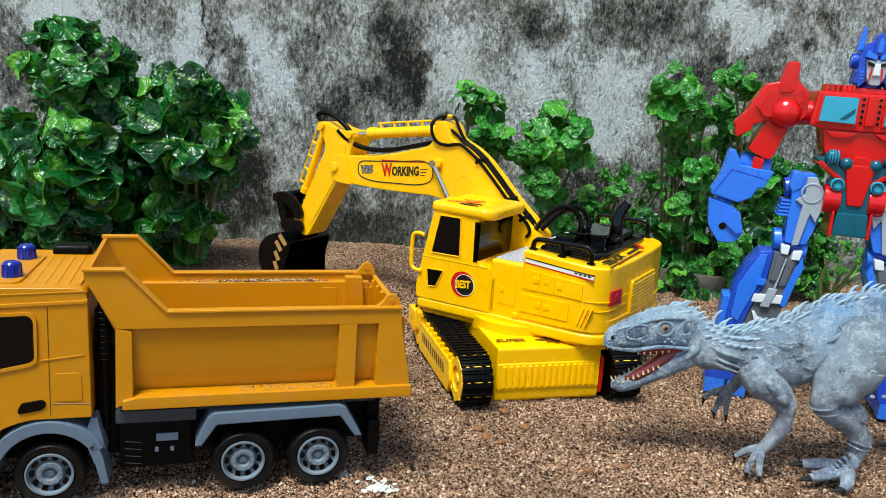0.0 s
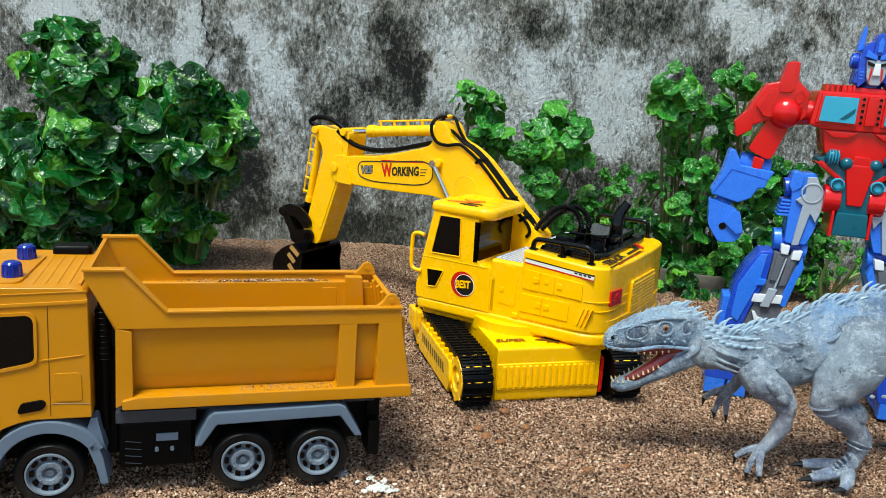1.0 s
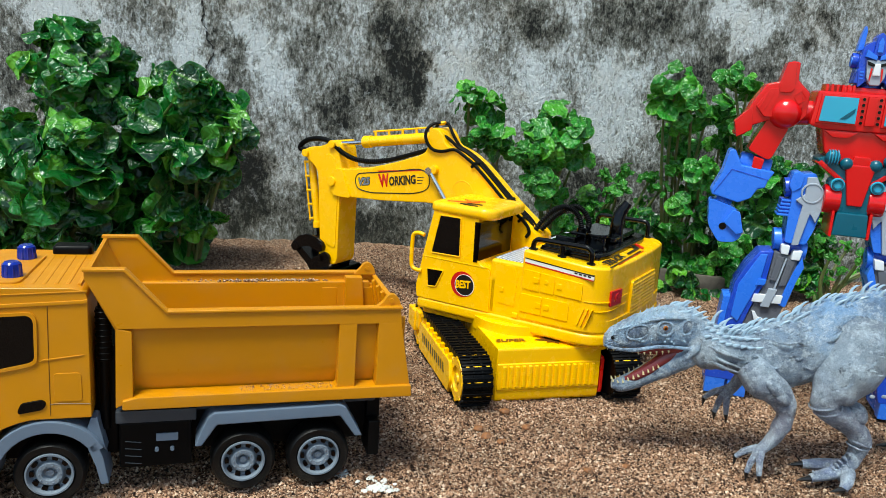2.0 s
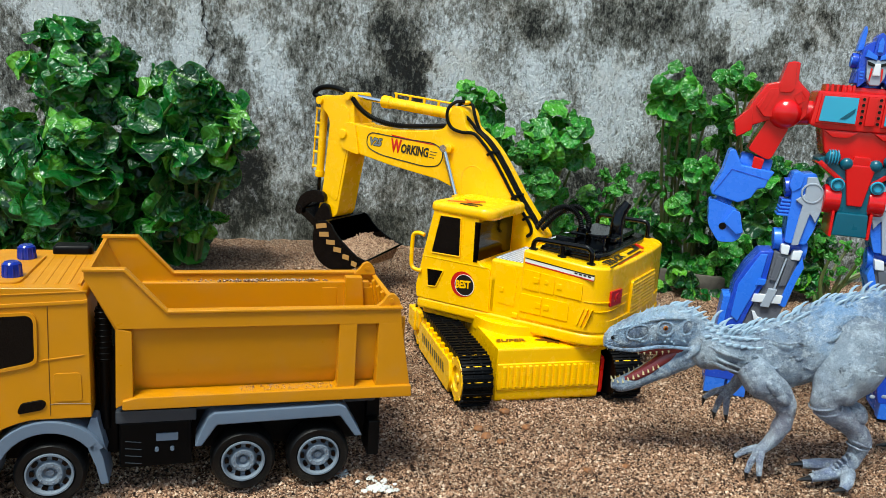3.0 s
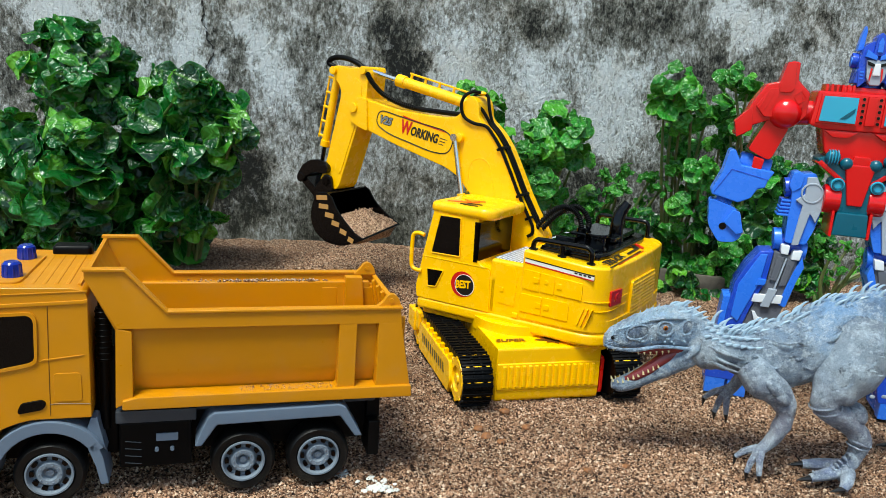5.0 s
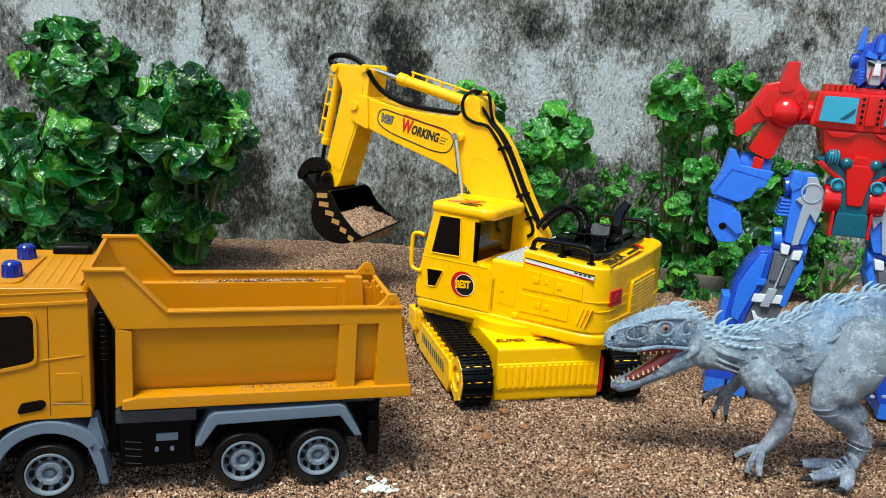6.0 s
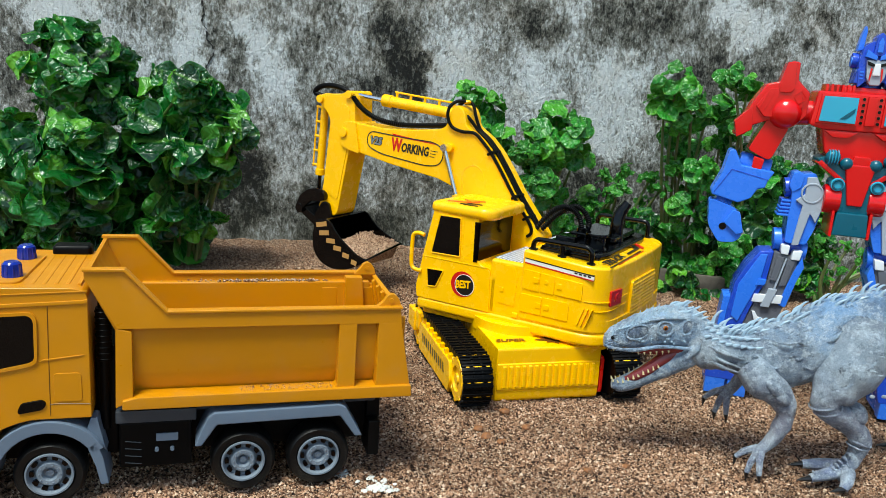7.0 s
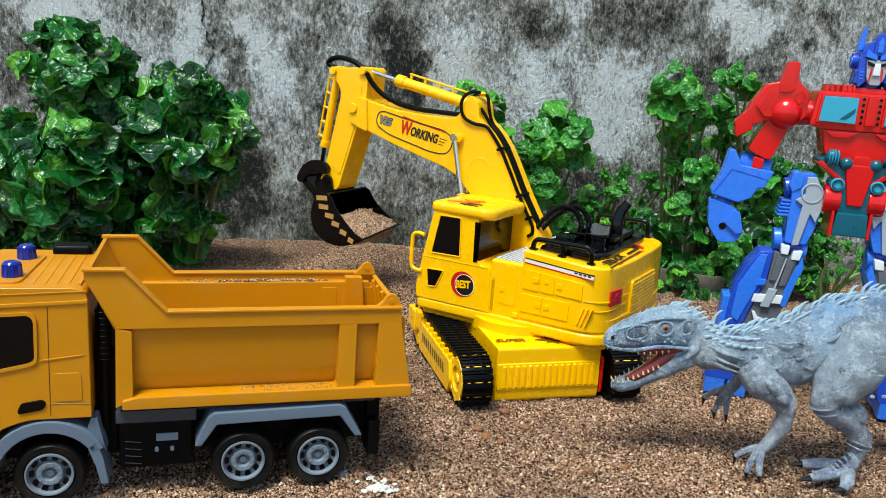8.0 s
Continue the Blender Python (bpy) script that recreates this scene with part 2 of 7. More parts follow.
# ---- mesh helpers ----
def fresh():
    return bmesh.new()


def bevelled(bm, width, segments=2, angle=30):
    if width > 0:
        edges = [e for e in bm.edges if len(e.link_faces) == 2 and e.calc_face_angle(0) > radians(angle)]
        bmesh.ops.bevel(bm, geom=edges, offset=width, segments=segments, affect="EDGES", profile=0.5, clamp_overlap=True)
    return bm


def box(x0, x1, y0, y1, z0, z1, bev=0.0015, seg=2):
    bm = fresh()
    bmesh.ops.create_cube(bm, size=1)
    for v in bm.verts:
        v.co = Vector(((x0 + x1) / 2 + v.co.x * (x1 - x0), (y0 + y1) / 2 + v.co.y * (y1 - y0), (z0 + z1) / 2 + v.co.z * (z1 - z0)))
    return bevelled(bm, bev, seg)


def prism(points, a, b, axis="y", bev=0.001, seg=2, angle=30):
    """A polygon swept along an axis. axis y: points are x, z; axis x: points are y, z; axis z: points are x, y."""
    place = {"y": lambda p, d: (p[0], d, p[1]), "x": lambda p, d: (d, p[0], p[1]), "z": lambda p, d: (p[0], p[1], d)}[axis]
    bm = fresh()
    lo, hi = [bm.verts.new(place(p, a)) for p in points], [bm.verts.new(place(p, b)) for p in points]
    bm.faces.new(lo), bm.faces.new(hi)
    for i in range(len(points)):
        j = (i + 1) % len(points)
        bm.faces.new((lo[i], lo[j], hi[j], hi[i]))
    bmesh.ops.recalc_face_normals(bm, faces=bm.faces)
    return bevelled(bm, bev, seg, angle)


def rounded(points, radius, steps=4):
    """The polygon with its corners rounded off."""
    out, n = [], len(points)
    for i, p in enumerate(points):
        p, a, b = Vector(p), Vector(points[i - 1]), Vector(points[(i + 1) % n])
        r = radius[i] if isinstance(radius, (list, tuple)) else radius
        da, db = (a - p), (b - p)
        s, e = p + da.normalized() * min(r, da.length * 0.48), p + db.normalized() * min(r, db.length * 0.48)
        for k in range(steps + 1):
            t = k / steps
            q = s * (1 - t) ** 2 + p * 2 * t * (1 - t) + e * t ** 2
            out.append((q.x, q.y))
    return out


def rod(p, q, r, r2=None, seg=16, bev=0.0):
    p, q = Vector(p), Vector(q)
    bm = fresh()
    bmesh.ops.create_cone(bm, cap_ends=True, segments=seg, radius1=r, radius2=r if r2 is None else r2, depth=(q - p).length)
    bevelled(bm, bev, 2, 50)
    bm.transform(Matrix.Translation((p + q) / 2) @ (q - p).to_track_quat("Z", "Y").to_matrix().to_4x4())
    return bm


def ball(c, r, seg=20, rings=12, turn=None):
    bm = fresh()
    bmesh.ops.create_uvsphere(bm, u_segments=seg, v_segments=rings, radius=1)
    rr = (r, r, r) if isinstance(r, (int, float)) else r
    bm.transform(Matrix.Translation(c) @ (turn or Matrix.Identity(4)) @ Matrix.Diagonal((*rr, 1)))
    return bm


def smooth_path(points, per=8):
    pts = [Vector(p) for p in points]
    pts = [pts[0] * 2 - pts[1]] + pts + [pts[-1] * 2 - pts[-2]]
    out = []
    for i in range(1, len(pts) - 2):
        a, b, c, d = pts[i - 1:i + 3]
        for k in range(per):
            t = k / per
            out.append(0.5 * (2 * b + (c - a) * t + (2 * a - 5 * b + 4 * c - d) * t * t + (3 * b - a - 3 * c + d) * t ** 3))
    return out + [pts[-2]]


def sweep(points, radii, seg=10, per=8, flat=1.0):
    """A round tube along a smooth path; radii: one, or one for each given point."""
    path = smooth_path(points, per)
    n = len(points)
    if isinstance(radii, (int, float)):
        radii = [radii] * n
    bm, rings, side = fresh(), [], None
    for i, p in enumerate(path):
        d = (path[min(i + 1, len(path) - 1)] - path[max(i - 1, 0)]).normalized()
        side = (side - d * side.dot(d)).normalized() if side is not None else d.orthogonal().normalized()
        up = d.cross(side)
        t = i / per
        k = min(int(t), n - 2)
        w = t - k
        w = w * w * (3 - 2 * w)
        r = radii[k] * (1 - w) + radii[k + 1] * w
        rings.append([bm.verts.new(p + (side * math.cos(a) * flat + up * math.sin(a)) * r) for a in (2 * math.pi * j / seg for j in range(seg))])
    for a, b in zip(rings, rings[1:]):
        for j in range(seg):
            bm.faces.new((a[j], a[(j + 1) % seg], b[(j + 1) % seg], b[j]))
    bm.faces.new(rings[0][::-1]), bm.faces.new(rings[-1])
    bmesh.ops.recalc_face_normals(bm, faces=bm.faces)
    return bm


def spine(sections, seg=24, per=5, power=1.0):
    """A body lofted along x; sections: x, y, z, half width, half height."""
    keys = [Vector(s[:3]) for s in sections]
    sizes = [Vector((s[3], s[4], 0)) for s in sections]
    path, wide = smooth_path(keys, per), smooth_path(sizes, per)
    bm, rings = fresh(), []
    for p, w in zip(path, wide):
        ring = []
        for j in range(seg):
            a = 2 * math.pi * j / seg
            c, s = math.cos(a), math.sin(a)
            ring.append(bm.verts.new((p.x, p.y + math.copysign(abs(c) ** power, c) * max(w.x, 1e-4), p.z + math.copysign(abs(s) ** power, s) * max(w.y, 1e-4))))
        rings.append(ring)
    for a, b in zip(rings, rings[1:]):
        for j in range(seg):
            bm.faces.new((a[j], a[(j + 1) % seg], b[(j + 1) % seg], b[j]))
    bm.faces.new(rings[0]), bm.faces.new(rings[-1])
    bmesh.ops.recalc_face_normals(bm, faces=bm.faces)
    return bm


def lathe(profile, seg=32, axis="y"):
    """A profile of (radius, along) turned round the y axis."""
    bm, rings = fresh(), []
    for r, h in profile:
        rings.append([bm.verts.new((math.cos(a) * r, h, math.sin(a) * r)) for a in (2 * math.pi * k / seg for k in range(seg))])
    for a, b in zip(rings, rings[1:]):
        for j in range(seg):
            bm.faces.new((a[j], a[(j + 1) % seg], b[(j + 1) % seg], b[j]))
    bmesh.ops.recalc_face_normals(bm, faces=bm.faces)
    return bm


def join(*bms):
    out = bms[0]
    for b in bms[1:]:
        me = bpy.data.meshes.new("tmp")
        b.to_mesh(me)
        b.free()
        out.from_mesh(me)
        bpy.data.meshes.remove(me)
    return out


def moved(bm, m):
    bm.transform(m)
    return bm


def lettering(words, size, depth=0.0003, shear=0.0, wide=1.0, bold=0.035):
    """Raised letters in the xz plane that read along +x and face -y, starting at the origin."""
    cu = bpy.data.curves.new("words", "FONT")
    cu.body, cu.size, cu.extrude, cu.shear, cu.resolution_u, cu.offset = words, size, depth, shear, 2, size * bold
    ob = bpy.data.objects.new("words", cu)
    me = bpy.data.meshes.new_from_object(ob)
    bm = fresh()
    bm.from_mesh(me)
    bpy.data.objects.remove(ob), bpy.data.curves.remove(cu), bpy.data.meshes.remove(me)
    bm.transform(Matrix.Rotation(radians(90), 4, "X") @ Matrix.Diagonal((wide, 1, 1, 1)))
    return bm


def mesh_of(name, bm, material, sharp=True):
    me = bpy.data.meshes.new(name)
    bm.to_mesh(me)
    bm.free()
    for p in me.polygons:
        p.use_smooth = True
    if sharp:
        me.set_sharp_from_angle(angle=radians(38))
    me.materials.append(material)
    return me


def crisp(ob):
    """Keeps broad flat faces flat beside their rounded edges."""
    if len(ob.data.polygons) < 2500:
        mod = ob.modifiers.new("flat faces", "WEIGHTED_NORMAL")
        mod.keep_sharp, mod.weight = True, 80


def part(name, bm, material, parent, label="", at=None):
    """One mesh object under a thing or a part. at: its own origin, whose inverse the mesh already has been moved by."""
    ob = new(name, mesh_of(name, bm, material))
    ob.parent = parent
    crisp(ob)
    if at is not None:
        ob.matrix_basis = at
    return tagged(ob, label)


def thing(name, label, category, m=None, group="", kind=""):
    ob = new(name)
    ob.empty_display_size = 0.02
    if m is not None:
        ob.matrix_basis = m
    return tagged(ob, label, category, group, kind)


def structure(name, bm, material, label, category):
    return tagged(new(name, mesh_of(name, bm, material)), label, category, kind="structure")


def many(name, pieces, label, category, m):
    """One plain mesh made of coloured pieces: (bmesh, material)."""
    slots, bms = [], []
    for bm, mat in pieces:
        if mat not in slots:
            slots.append(mat)
        for f in bm.faces:
            f.material_index = slots.index(mat)
        bms.append(bm)
    me = mesh_of(name, join(*bms), slots[0])
    for s in slots[1:]:
        me.materials.append(s)
    ob = new(name, me)
    ob.matrix_basis = m
    mod = ob.modifiers.new("flat faces", "WEIGHTED_NORMAL")
    mod.keep_sharp, mod.weight = True, 80
    return tagged(ob, label, category)


# ---- the setting ----
def ground_height(x, y):
    back = min(max((y - 1.05) / 0.42, 0), 1)
    z = 0.022 * back * back * (3 - 2 * back)
    z += 0.018 * math.exp(-((x + 0.02) / 0.22) ** 2 - ((y - 1.46) / 0.1) ** 2)
    z += 0.03 * math.exp(-((x + 0.04) / 0.13) ** 2 - ((y - 1.21) / 0.08) ** 2)
    z += 0.010 * noise.noise((x * 3.1, y * 3.1, 1.7)) * min(1, max(0, (y - 0.95) / 0.3))
    z += 0.005 * noise.noise((x * 9, y * 9, 4.2)) + 0.005 * noise.noise((x * 28, y * 28, 9.1)) + 0.0032 * noise.noise((x * 75, y * 75, 2.3))
    return z - 0.002


def build_ground():
    xs = [-60, -20, -6, -2.5, -1.4] + [-1.1 + 0.009 * i for i in range(245)] + [1.4, 2.5, 6, 20, 60]
    ys = [-60, -20, -6, -2, -0.5, 0.2, 0.4] + [0.5 + 0.009 * i for i in range(121)] + [1.75, 2.5, 6, 20, 60]
    verts = [(x, y, ground_height(x, y) if abs(x) < 1.2 and 0.4 < y < 1.7 else 0) for y in ys for x in xs]
    n = len(xs)
    faces = [(j * n + i, j * n + i + 1, (j + 1) * n + i + 1, (j + 1) * n + i) for j in range(len(ys) - 1) for i in range(n - 1)]
    me = bpy.data.meshes.new("ground")
    me.from_pydata(verts, [], faces)
    me.polygons.foreach_set("use_smooth", [True] * len(faces))
    me.materials.append(SAND)
    tagged(new("ground", me), "coarse damp brown sand with loose grains", "sand ground", kind="structure")


def build_grains(count=175000):
    rng = np.random.default_rng(5)
    y = 0.52 + 1.02 * rng.random(count) ** 1.5
    x = (rng.random(count) * 2 - 1) * (0.08 + 0.60 * y)
    size = 0.0007 + 0.00125 * rng.random(count) ** 2.4
    octa = np.array([(1, 0, 0), (0, 1, 0), (-1, 0, 0), (0, -1, 0), (0, 0, 1), (0, 0, -1)], float)
    tri = np.array([(0, 1, 4), (1, 2, 4), (2, 3, 4), (3, 0, 4), (1, 0, 5), (2, 1, 5), (3, 2, 5), (0, 3, 5)])
    z = np.array([ground_height(a, b) for a, b in zip(x, y)]) + size * 0.3
    shape = octa[None] * (size[:, None, None] * (0.7 + 0.6 * rng.random((count, 6, 1)))) + rng.normal(0, 0.2, (count, 6, 3)) * size[:, None, None]
    verts = (shape + np.stack([x, y, z], 1)[:, None]).reshape(-1, 3)
    faces = (tri[None] + 6 * np.arange(count)[:, None, None]).reshape(-1, 3)
    me = bpy.data.meshes.new("sand_grains")
    me.from_pydata(verts.tolist(), [], faces.tolist())
    me.materials.append(GRAIN)
    tagged(new("sand_grains", me), "loose coarse sand grains in brown and cream", "sand", kind="stuff")


def build_wall():
    structure("wall_north", box(-9, 9, 1.56, 1.75, -0.4, 2.4, 0), WALL, "old cement-rendered wall stained with black mould", "wall")


def build_crack():
    pts = [(-0.494, 0.53), (-0.49, 0.5), (-0.493, 0.476), (-0.489, 0.455), (-0.492, 0.439), (-0.484, 0.42), (-0.481, 0.403), (-0.472, 0.39), (-0.47, 0.377), (-0.479, 0.36), (-0.483, 0.35), (-0.485, 0.325)]
    bm = fresh()
    rng = random.Random(3)
    a, b = [], []
    for x, z in ((p.x, p.z) for p in smooth_path([(x, 0, z) for x, z in pts], 5)):
        w = 0.0006 + 0.0012 * rng.random()
        a.append(bm.verts.new((x - w + rng.uniform(-.002, .002), 1.5585, z))), b.append(bm.verts.new((x + w + rng.uniform(-.002, .002), 1.5585, z)))
    for i in range(len(a) - 1):
        bm.faces.new((a[i], b[i], b[i + 1], a[i + 1]))
    ob = tagged(new("crack", mesh_of("crack", bm, CRACK)), "dark jagged crack in the wall render", "crack", kind="structure")


# ---- dump truck ----
def build_wheel(truck, x, y, r, face=-1):
    tyre = part("wheel", lathe([(r * 0.66, 0.001), (r * 0.72, -0.001), (r * 0.9, -0.0015), (r * 0.97, 0.0005), (r, 0.004), (r * 0.985, 0.006), (r, 0.008), (r * 0.985, 0.0105), (r, 0.012), (r * 0.985, 0.015), (r, 0.017), (r * 0.96, 0.021), (r * 0.6, 0.022), (0.001, 0.022)], 48), TYRE, truck,
                "black ribbed rubber tyre", pose(x, y, r, 0, 0, 0 if face < 0 else 180))
    rr = r * 0.66
    part("rim", lathe([(rr * 1.02, -0.0006), (rr * 1.0, -0.0022), (rr * 0.93, -0.0022), (rr * 0.9, 0.0), (rr * 0.82, 0.0035), (rr * 0.72, 0.0045), (rr * 0.62, 0.004), (rr * 0.56, 0.0005), (rr * 0.52, -0.0005), (rr * 0.34, -0.0003), (rr * 0.3, 0.002), (rr * 0.26, 0.004), (rr * 0.17, 0.004), (rr * 0.15, 0.002), (0.0002, 0.0016)], 48), RIM_GREY, tyre, "silver-grey moulded rim")
    for k in range(10):
        a = 2 * math.pi * (k + 0.5) / 10
        part("rim_hole", moved(prism(rounded([(-0.0022, 0.0), (0.0022, 0.0), (0.0026, 0.0034), (-0.0026, 0.0034)], 0.001, 2), -0.0006, 0.0026, "y", 0), Matrix.Rotation(-a, 4, "Y") @ Matrix.Translation((0, 0.0018, rr * 0.66))), GLOSS_BLACK, tyre)
        a = 2 * math.pi * k / 10
        part("wheel_nut", moved(lathe([(0.0007, 0.001), (0.0007, -0.0009), (0.0004, -0.0013), (0.0001, -0.0013)], 8), Matrix.Translation((math.cos(a) * rr * 0.44, 0, math.sin(a) * rr * 0.44))), RIM_GREY, tyre)


def build_truck():
    truck = thing("dump_truck", "ochre yellow plastic toy dump truck standing on sand", "toy truck", pose(-0.2772, 0.5867, 0, 0, 0, 17.14))
    Y = TRUCK_YELLOW
    wide = 0.13

    def side(mirror):
        """The outside of one bed wall: recessed panel between band, posts, ribs and flange."""
        f = Matrix.Identity(4) if not mirror else Matrix.Translation((0, wide, 0)) @ Matrix.Diagonal((1, -1, 1, 1))
        panel = prism([(0.0065, 0.155), (0.0085, 0.112), (0.0165, 0.094), (0.0165, 0.088), (0.022, 0.088), (0.022, 0.095), (0.0125, 0.114), (0.0105, 0.155)], 0.022, 0.262, "x", 0.0008)
        crown = prism([(0.0, 0.2), (0.0296, 0.2), (0.0613, 0.165), (0.2555, 0.165), (0.258, 0.151), (0.0232, 0.151), (0.0, 0.1935)], 0.001, 0.006, "y", 0.0008)
        lip = [prism([(-0.001, 0.1992), (-0.001, 0.2015), (0.0303, 0.2015), (0.0618, 0.1665), (0.257, 0.1665), (0.2575, 0.1643), (0.0608, 0.1643), (0.0293, 0.1992)], -0.001, 0.0074, "y", 0.0005)]
        post = prism([(0.0222, 0.152), (0.0345, 0.149), (0.0348, 0.1), (0.0345, 0.09), (0.0212, 0.083)], 0.0012, 0.012, "y", 0.0009)
        rib1 = prism([(0.2021, 0.152), (0.2179, 0.152), (0.2179, 0.092), (0.2235, 0.0885), (0.1965, 0.0885), (0.2021, 0.096)], 0.0012, 0.014, "y", 0.0009)
        rib2 = prism([(0.2366, 0.152), (0.2572, 0.152), (0.2685, 0.09), (0.2345, 0.09), (0.2366, 0.094)], 0.0010, 0.014, "y", 0.0009)
        flange = prism([(0.0265, 0.0825), (0.2695, 0.0825), (0.2685, 0.0935), (0.04, 0.0935), (0.0345, 0.0925), (0.0265, 0.0905)], -0.0022, 0.016, "y", 0.0012)
        return [moved(b, f) for b in (panel, crown, *lip, post, rib1, rib2, flange)]

    for mirror in (False, True):
        bms = side(mirror)
        wall = part("bed_side", join(*bms[:2]), Y, truck)
        for n, b in zip(("lip", "post", "rib", "rib", "flange"), bms[2:]):
            part(n, b, Y, wall)
    inner = part("bed_lining", join(prism([(0.0105, 0.152), (0.0135, 0.153), (0.0135, 0.156), (0.0078, 0.156), (0.0078, 0.152)], 0.03, 0.25, "x", 0.0004),
                                    prism([(0.1165, 0.09), (0.1165, 0.1565), (0.1172, 0.158), (0.1242, 0.158), (0.1242, 0.152), (0.119, 0.148), (0.119, 0.09)], 0.034, 0.25, "x", 0.0004),
                                    prism([(0.2255, 0.1635), (0.242, 0.1635), (0.248, 0.09), (0.224, 0.09)], 0.1105, 0.1225, "y", 0.0006)), Y, truck)
    part("bed_floor", box(0.024, 0.262, 0.02, 0.11, 0.083, 0.09, 0.001), Y, truck)
    part("bed_front", prism([(0.0, 0.1925), (0.004, 0.1935), (0.027, 0.15), (0.03, 0.086), (0.025, 0.086), (0.0225, 0.148)], 0.004, wide - 0.004, "y", 0.0006), Y, truck)
    part("bed_canopy", prism([(0.0005, 0.193), (0.0005, 0.199), (0.004, 0.199), (0.0045, 0.193)], 0.006, wide - 0.006, "y", 0.0006), Y, truck)
    gate = part("tailgate", prism([(0.2535, 0.163), (0.2575, 0.1645), (0.2705, 0.083), (0.265, 0.083)], 0.0095, wide - 0.0095, "y", 0.0008), Y, truck)
    for k in range(5):
        yy = 0.024 + k * 0.0205
        part("rib", prism([(0.2505, 0.161), (0.2535, 0.163), (0.265, 0.09), (0.262, 0.09)], yy - 0.003, yy + 0.003, "y", 0.0006), Y, gate)
    for yy in (0.0045, wide - 0.0105):
        hinge = prism(rounded([(0.2335, 0.164), (0.2575, 0.164), (0.2545, 0.173), (0.25, 0.177), (0.2445, 0.176), (0.241, 0.17)], 0.003, 3), yy, yy + 0.006, "y", 0.0008)
        h = part("hinge", hinge, Y, truck)
        part("hinge_pin", rod((0.2478, yy - 0.001, 0.171), (0.2478, yy + 0.007, 0.171), 0.0022, None, 14), Y, h)

    # cab
    profile = rounded([(0.0034, 0.0775), (0.0025, 0.1825), (-0.006, 0.186), (-0.088, 0.187), (-0.108, 0.178), (-0.121, 0.14), (-0.1245, 0.07), (-0.115, 0.045), (-0.07, 0.045), (-0.064, 0.07), (-0.045, 0.0775)], [0.001, 0.007, 0.006, 0.008, 0.012, 0.01, 0.01, 0.006, 0.004, 0.004, 0.01], 4)
    cab = part("cab", prism(profile, 0, wide, "y", 0.003, 3, 40), Y, truck)
    part("drip_rail", prism([(-0.118, 0.1715), (-0.0005, 0.1765), (0.0028, 0.1775), (0.0028, 0.1745), (-0.0005, 0.1735), (-0.118, 0.1685)], -0.0012, 0.001, "y", 0.0005), Y, cab)
    part("roof_edge", prism([(-0.112, 0.1795), (0.0, 0.184), (0.0028, 0.184), (0.0028, 0.183), (-0.112, 0.1785)], -0.0006, 0.001, "y", 0.0003), Y, cab)
    frame_out = rounded([(-0.112, 0.1645), (-0.0378, 0.1675), (-0.0338, 0.1625), (-0.0345, 0.127), (-0.0385, 0.1235), (-0.118, 0.108)], 0.004, 4)
    frame_in = rounded([(-0.109, 0.162), (-0.0395, 0.165), (-0.0362, 0.1605), (-0.0366, 0.129), (-0.0398, 0.1262), (-0.114, 0.111)], 0.0035, 4)
    win = part("door_window", prism(frame_in, -0.0009, 0.002, "y", 0.0002), GLOSS_BLACK, cab, "black glossy side window")
    bm = fresh()
    a = [bm.verts.new((x, -0.0016, z)) for x, z in frame_out]
    b = [bm.verts.new((x, -0.0016, z)) for x, z in frame_in]
    c = [bm.verts.new((x, 0.001, z)) for x, z in frame_out]
    d = [bm.verts.new((x, 0.001, z)) for x, z in frame_in]
    n = len(a)
    for i in range(n):
        j = (i + 1) % n
        bm.faces.new((a[i], a[j], b[j], b[i])), bm.faces.new((a[i], c[i], c[j], a[j])), bm.faces.new((b[i], b[j], d[j], d[i]))
    bmesh.ops.recalc_face_normals(bm, faces=bm.faces)
    part("window_frame", bm, Y, win)

    def ridge(points, r=0.0005, closed=False):
        pts = [(x, -0.0001, z) for x, z in points]
        return sweep(pts + ([pts[0]] if closed else []), r, 6, 3)
    # brown beads along door and sill: the gaps' shade put into colour
    part("door_seam", ridge([(-0.0262, 0.1725), (-0.0264, 0.15), (-0.0266, 0.12), (-0.0268, 0.081)], 0.00032), BROWN_INK, cab, "fine brown line for the shade in the door gap")
    part("sill_seam", ridge([(-0.0266, 0.0905), (-0.015, 0.0905), (0.0025, 0.0895)], 0.00032), BROWN_INK, cab)
    part("hatch", prism(rounded([(-0.0238, 0.1165), (-0.0035, 0.1165), (-0.003, 0.0925), (-0.0232, 0.0925)], 0.003, 3), -0.0007, 0.001, "y", 0.0004), Y, cab)
    part("crease", prism([(-0.034, 0.1265), (-0.004, 0.1305), (-0.001, 0.1315), (-0.03, 0.1285)], -0.0008, 0.001, "y", 0.0003), Y, cab)
    part("door_handle", prism(rounded([(-0.0505, 0.086), (-0.0475, 0.0925), (-0.032, 0.095), (-0.0292, 0.0915), (-0.032, 0.0862), (-0.0495, 0.0832)], 0.002, 3), -0.0012, 0.002, "y", 0.0006), GLOSS_BLACK, cab, "glossy black recessed handle")
    part("roof_panel", prism(rounded([(-0.1, 0.012), (-0.047, 0.012), (-0.043, 0.106), (-0.1, 0.106)], 0.008, 4), 0.1855, 0.1885, "z", 0.001), Y, cab)
    for k in range(5):
        part("roof_rib", box(-0.04 + k * 0.0085, -0.037 + k * 0.0085, 0.012, 0.108, 0.1845, 0.1868, 0.0006), Y, cab)
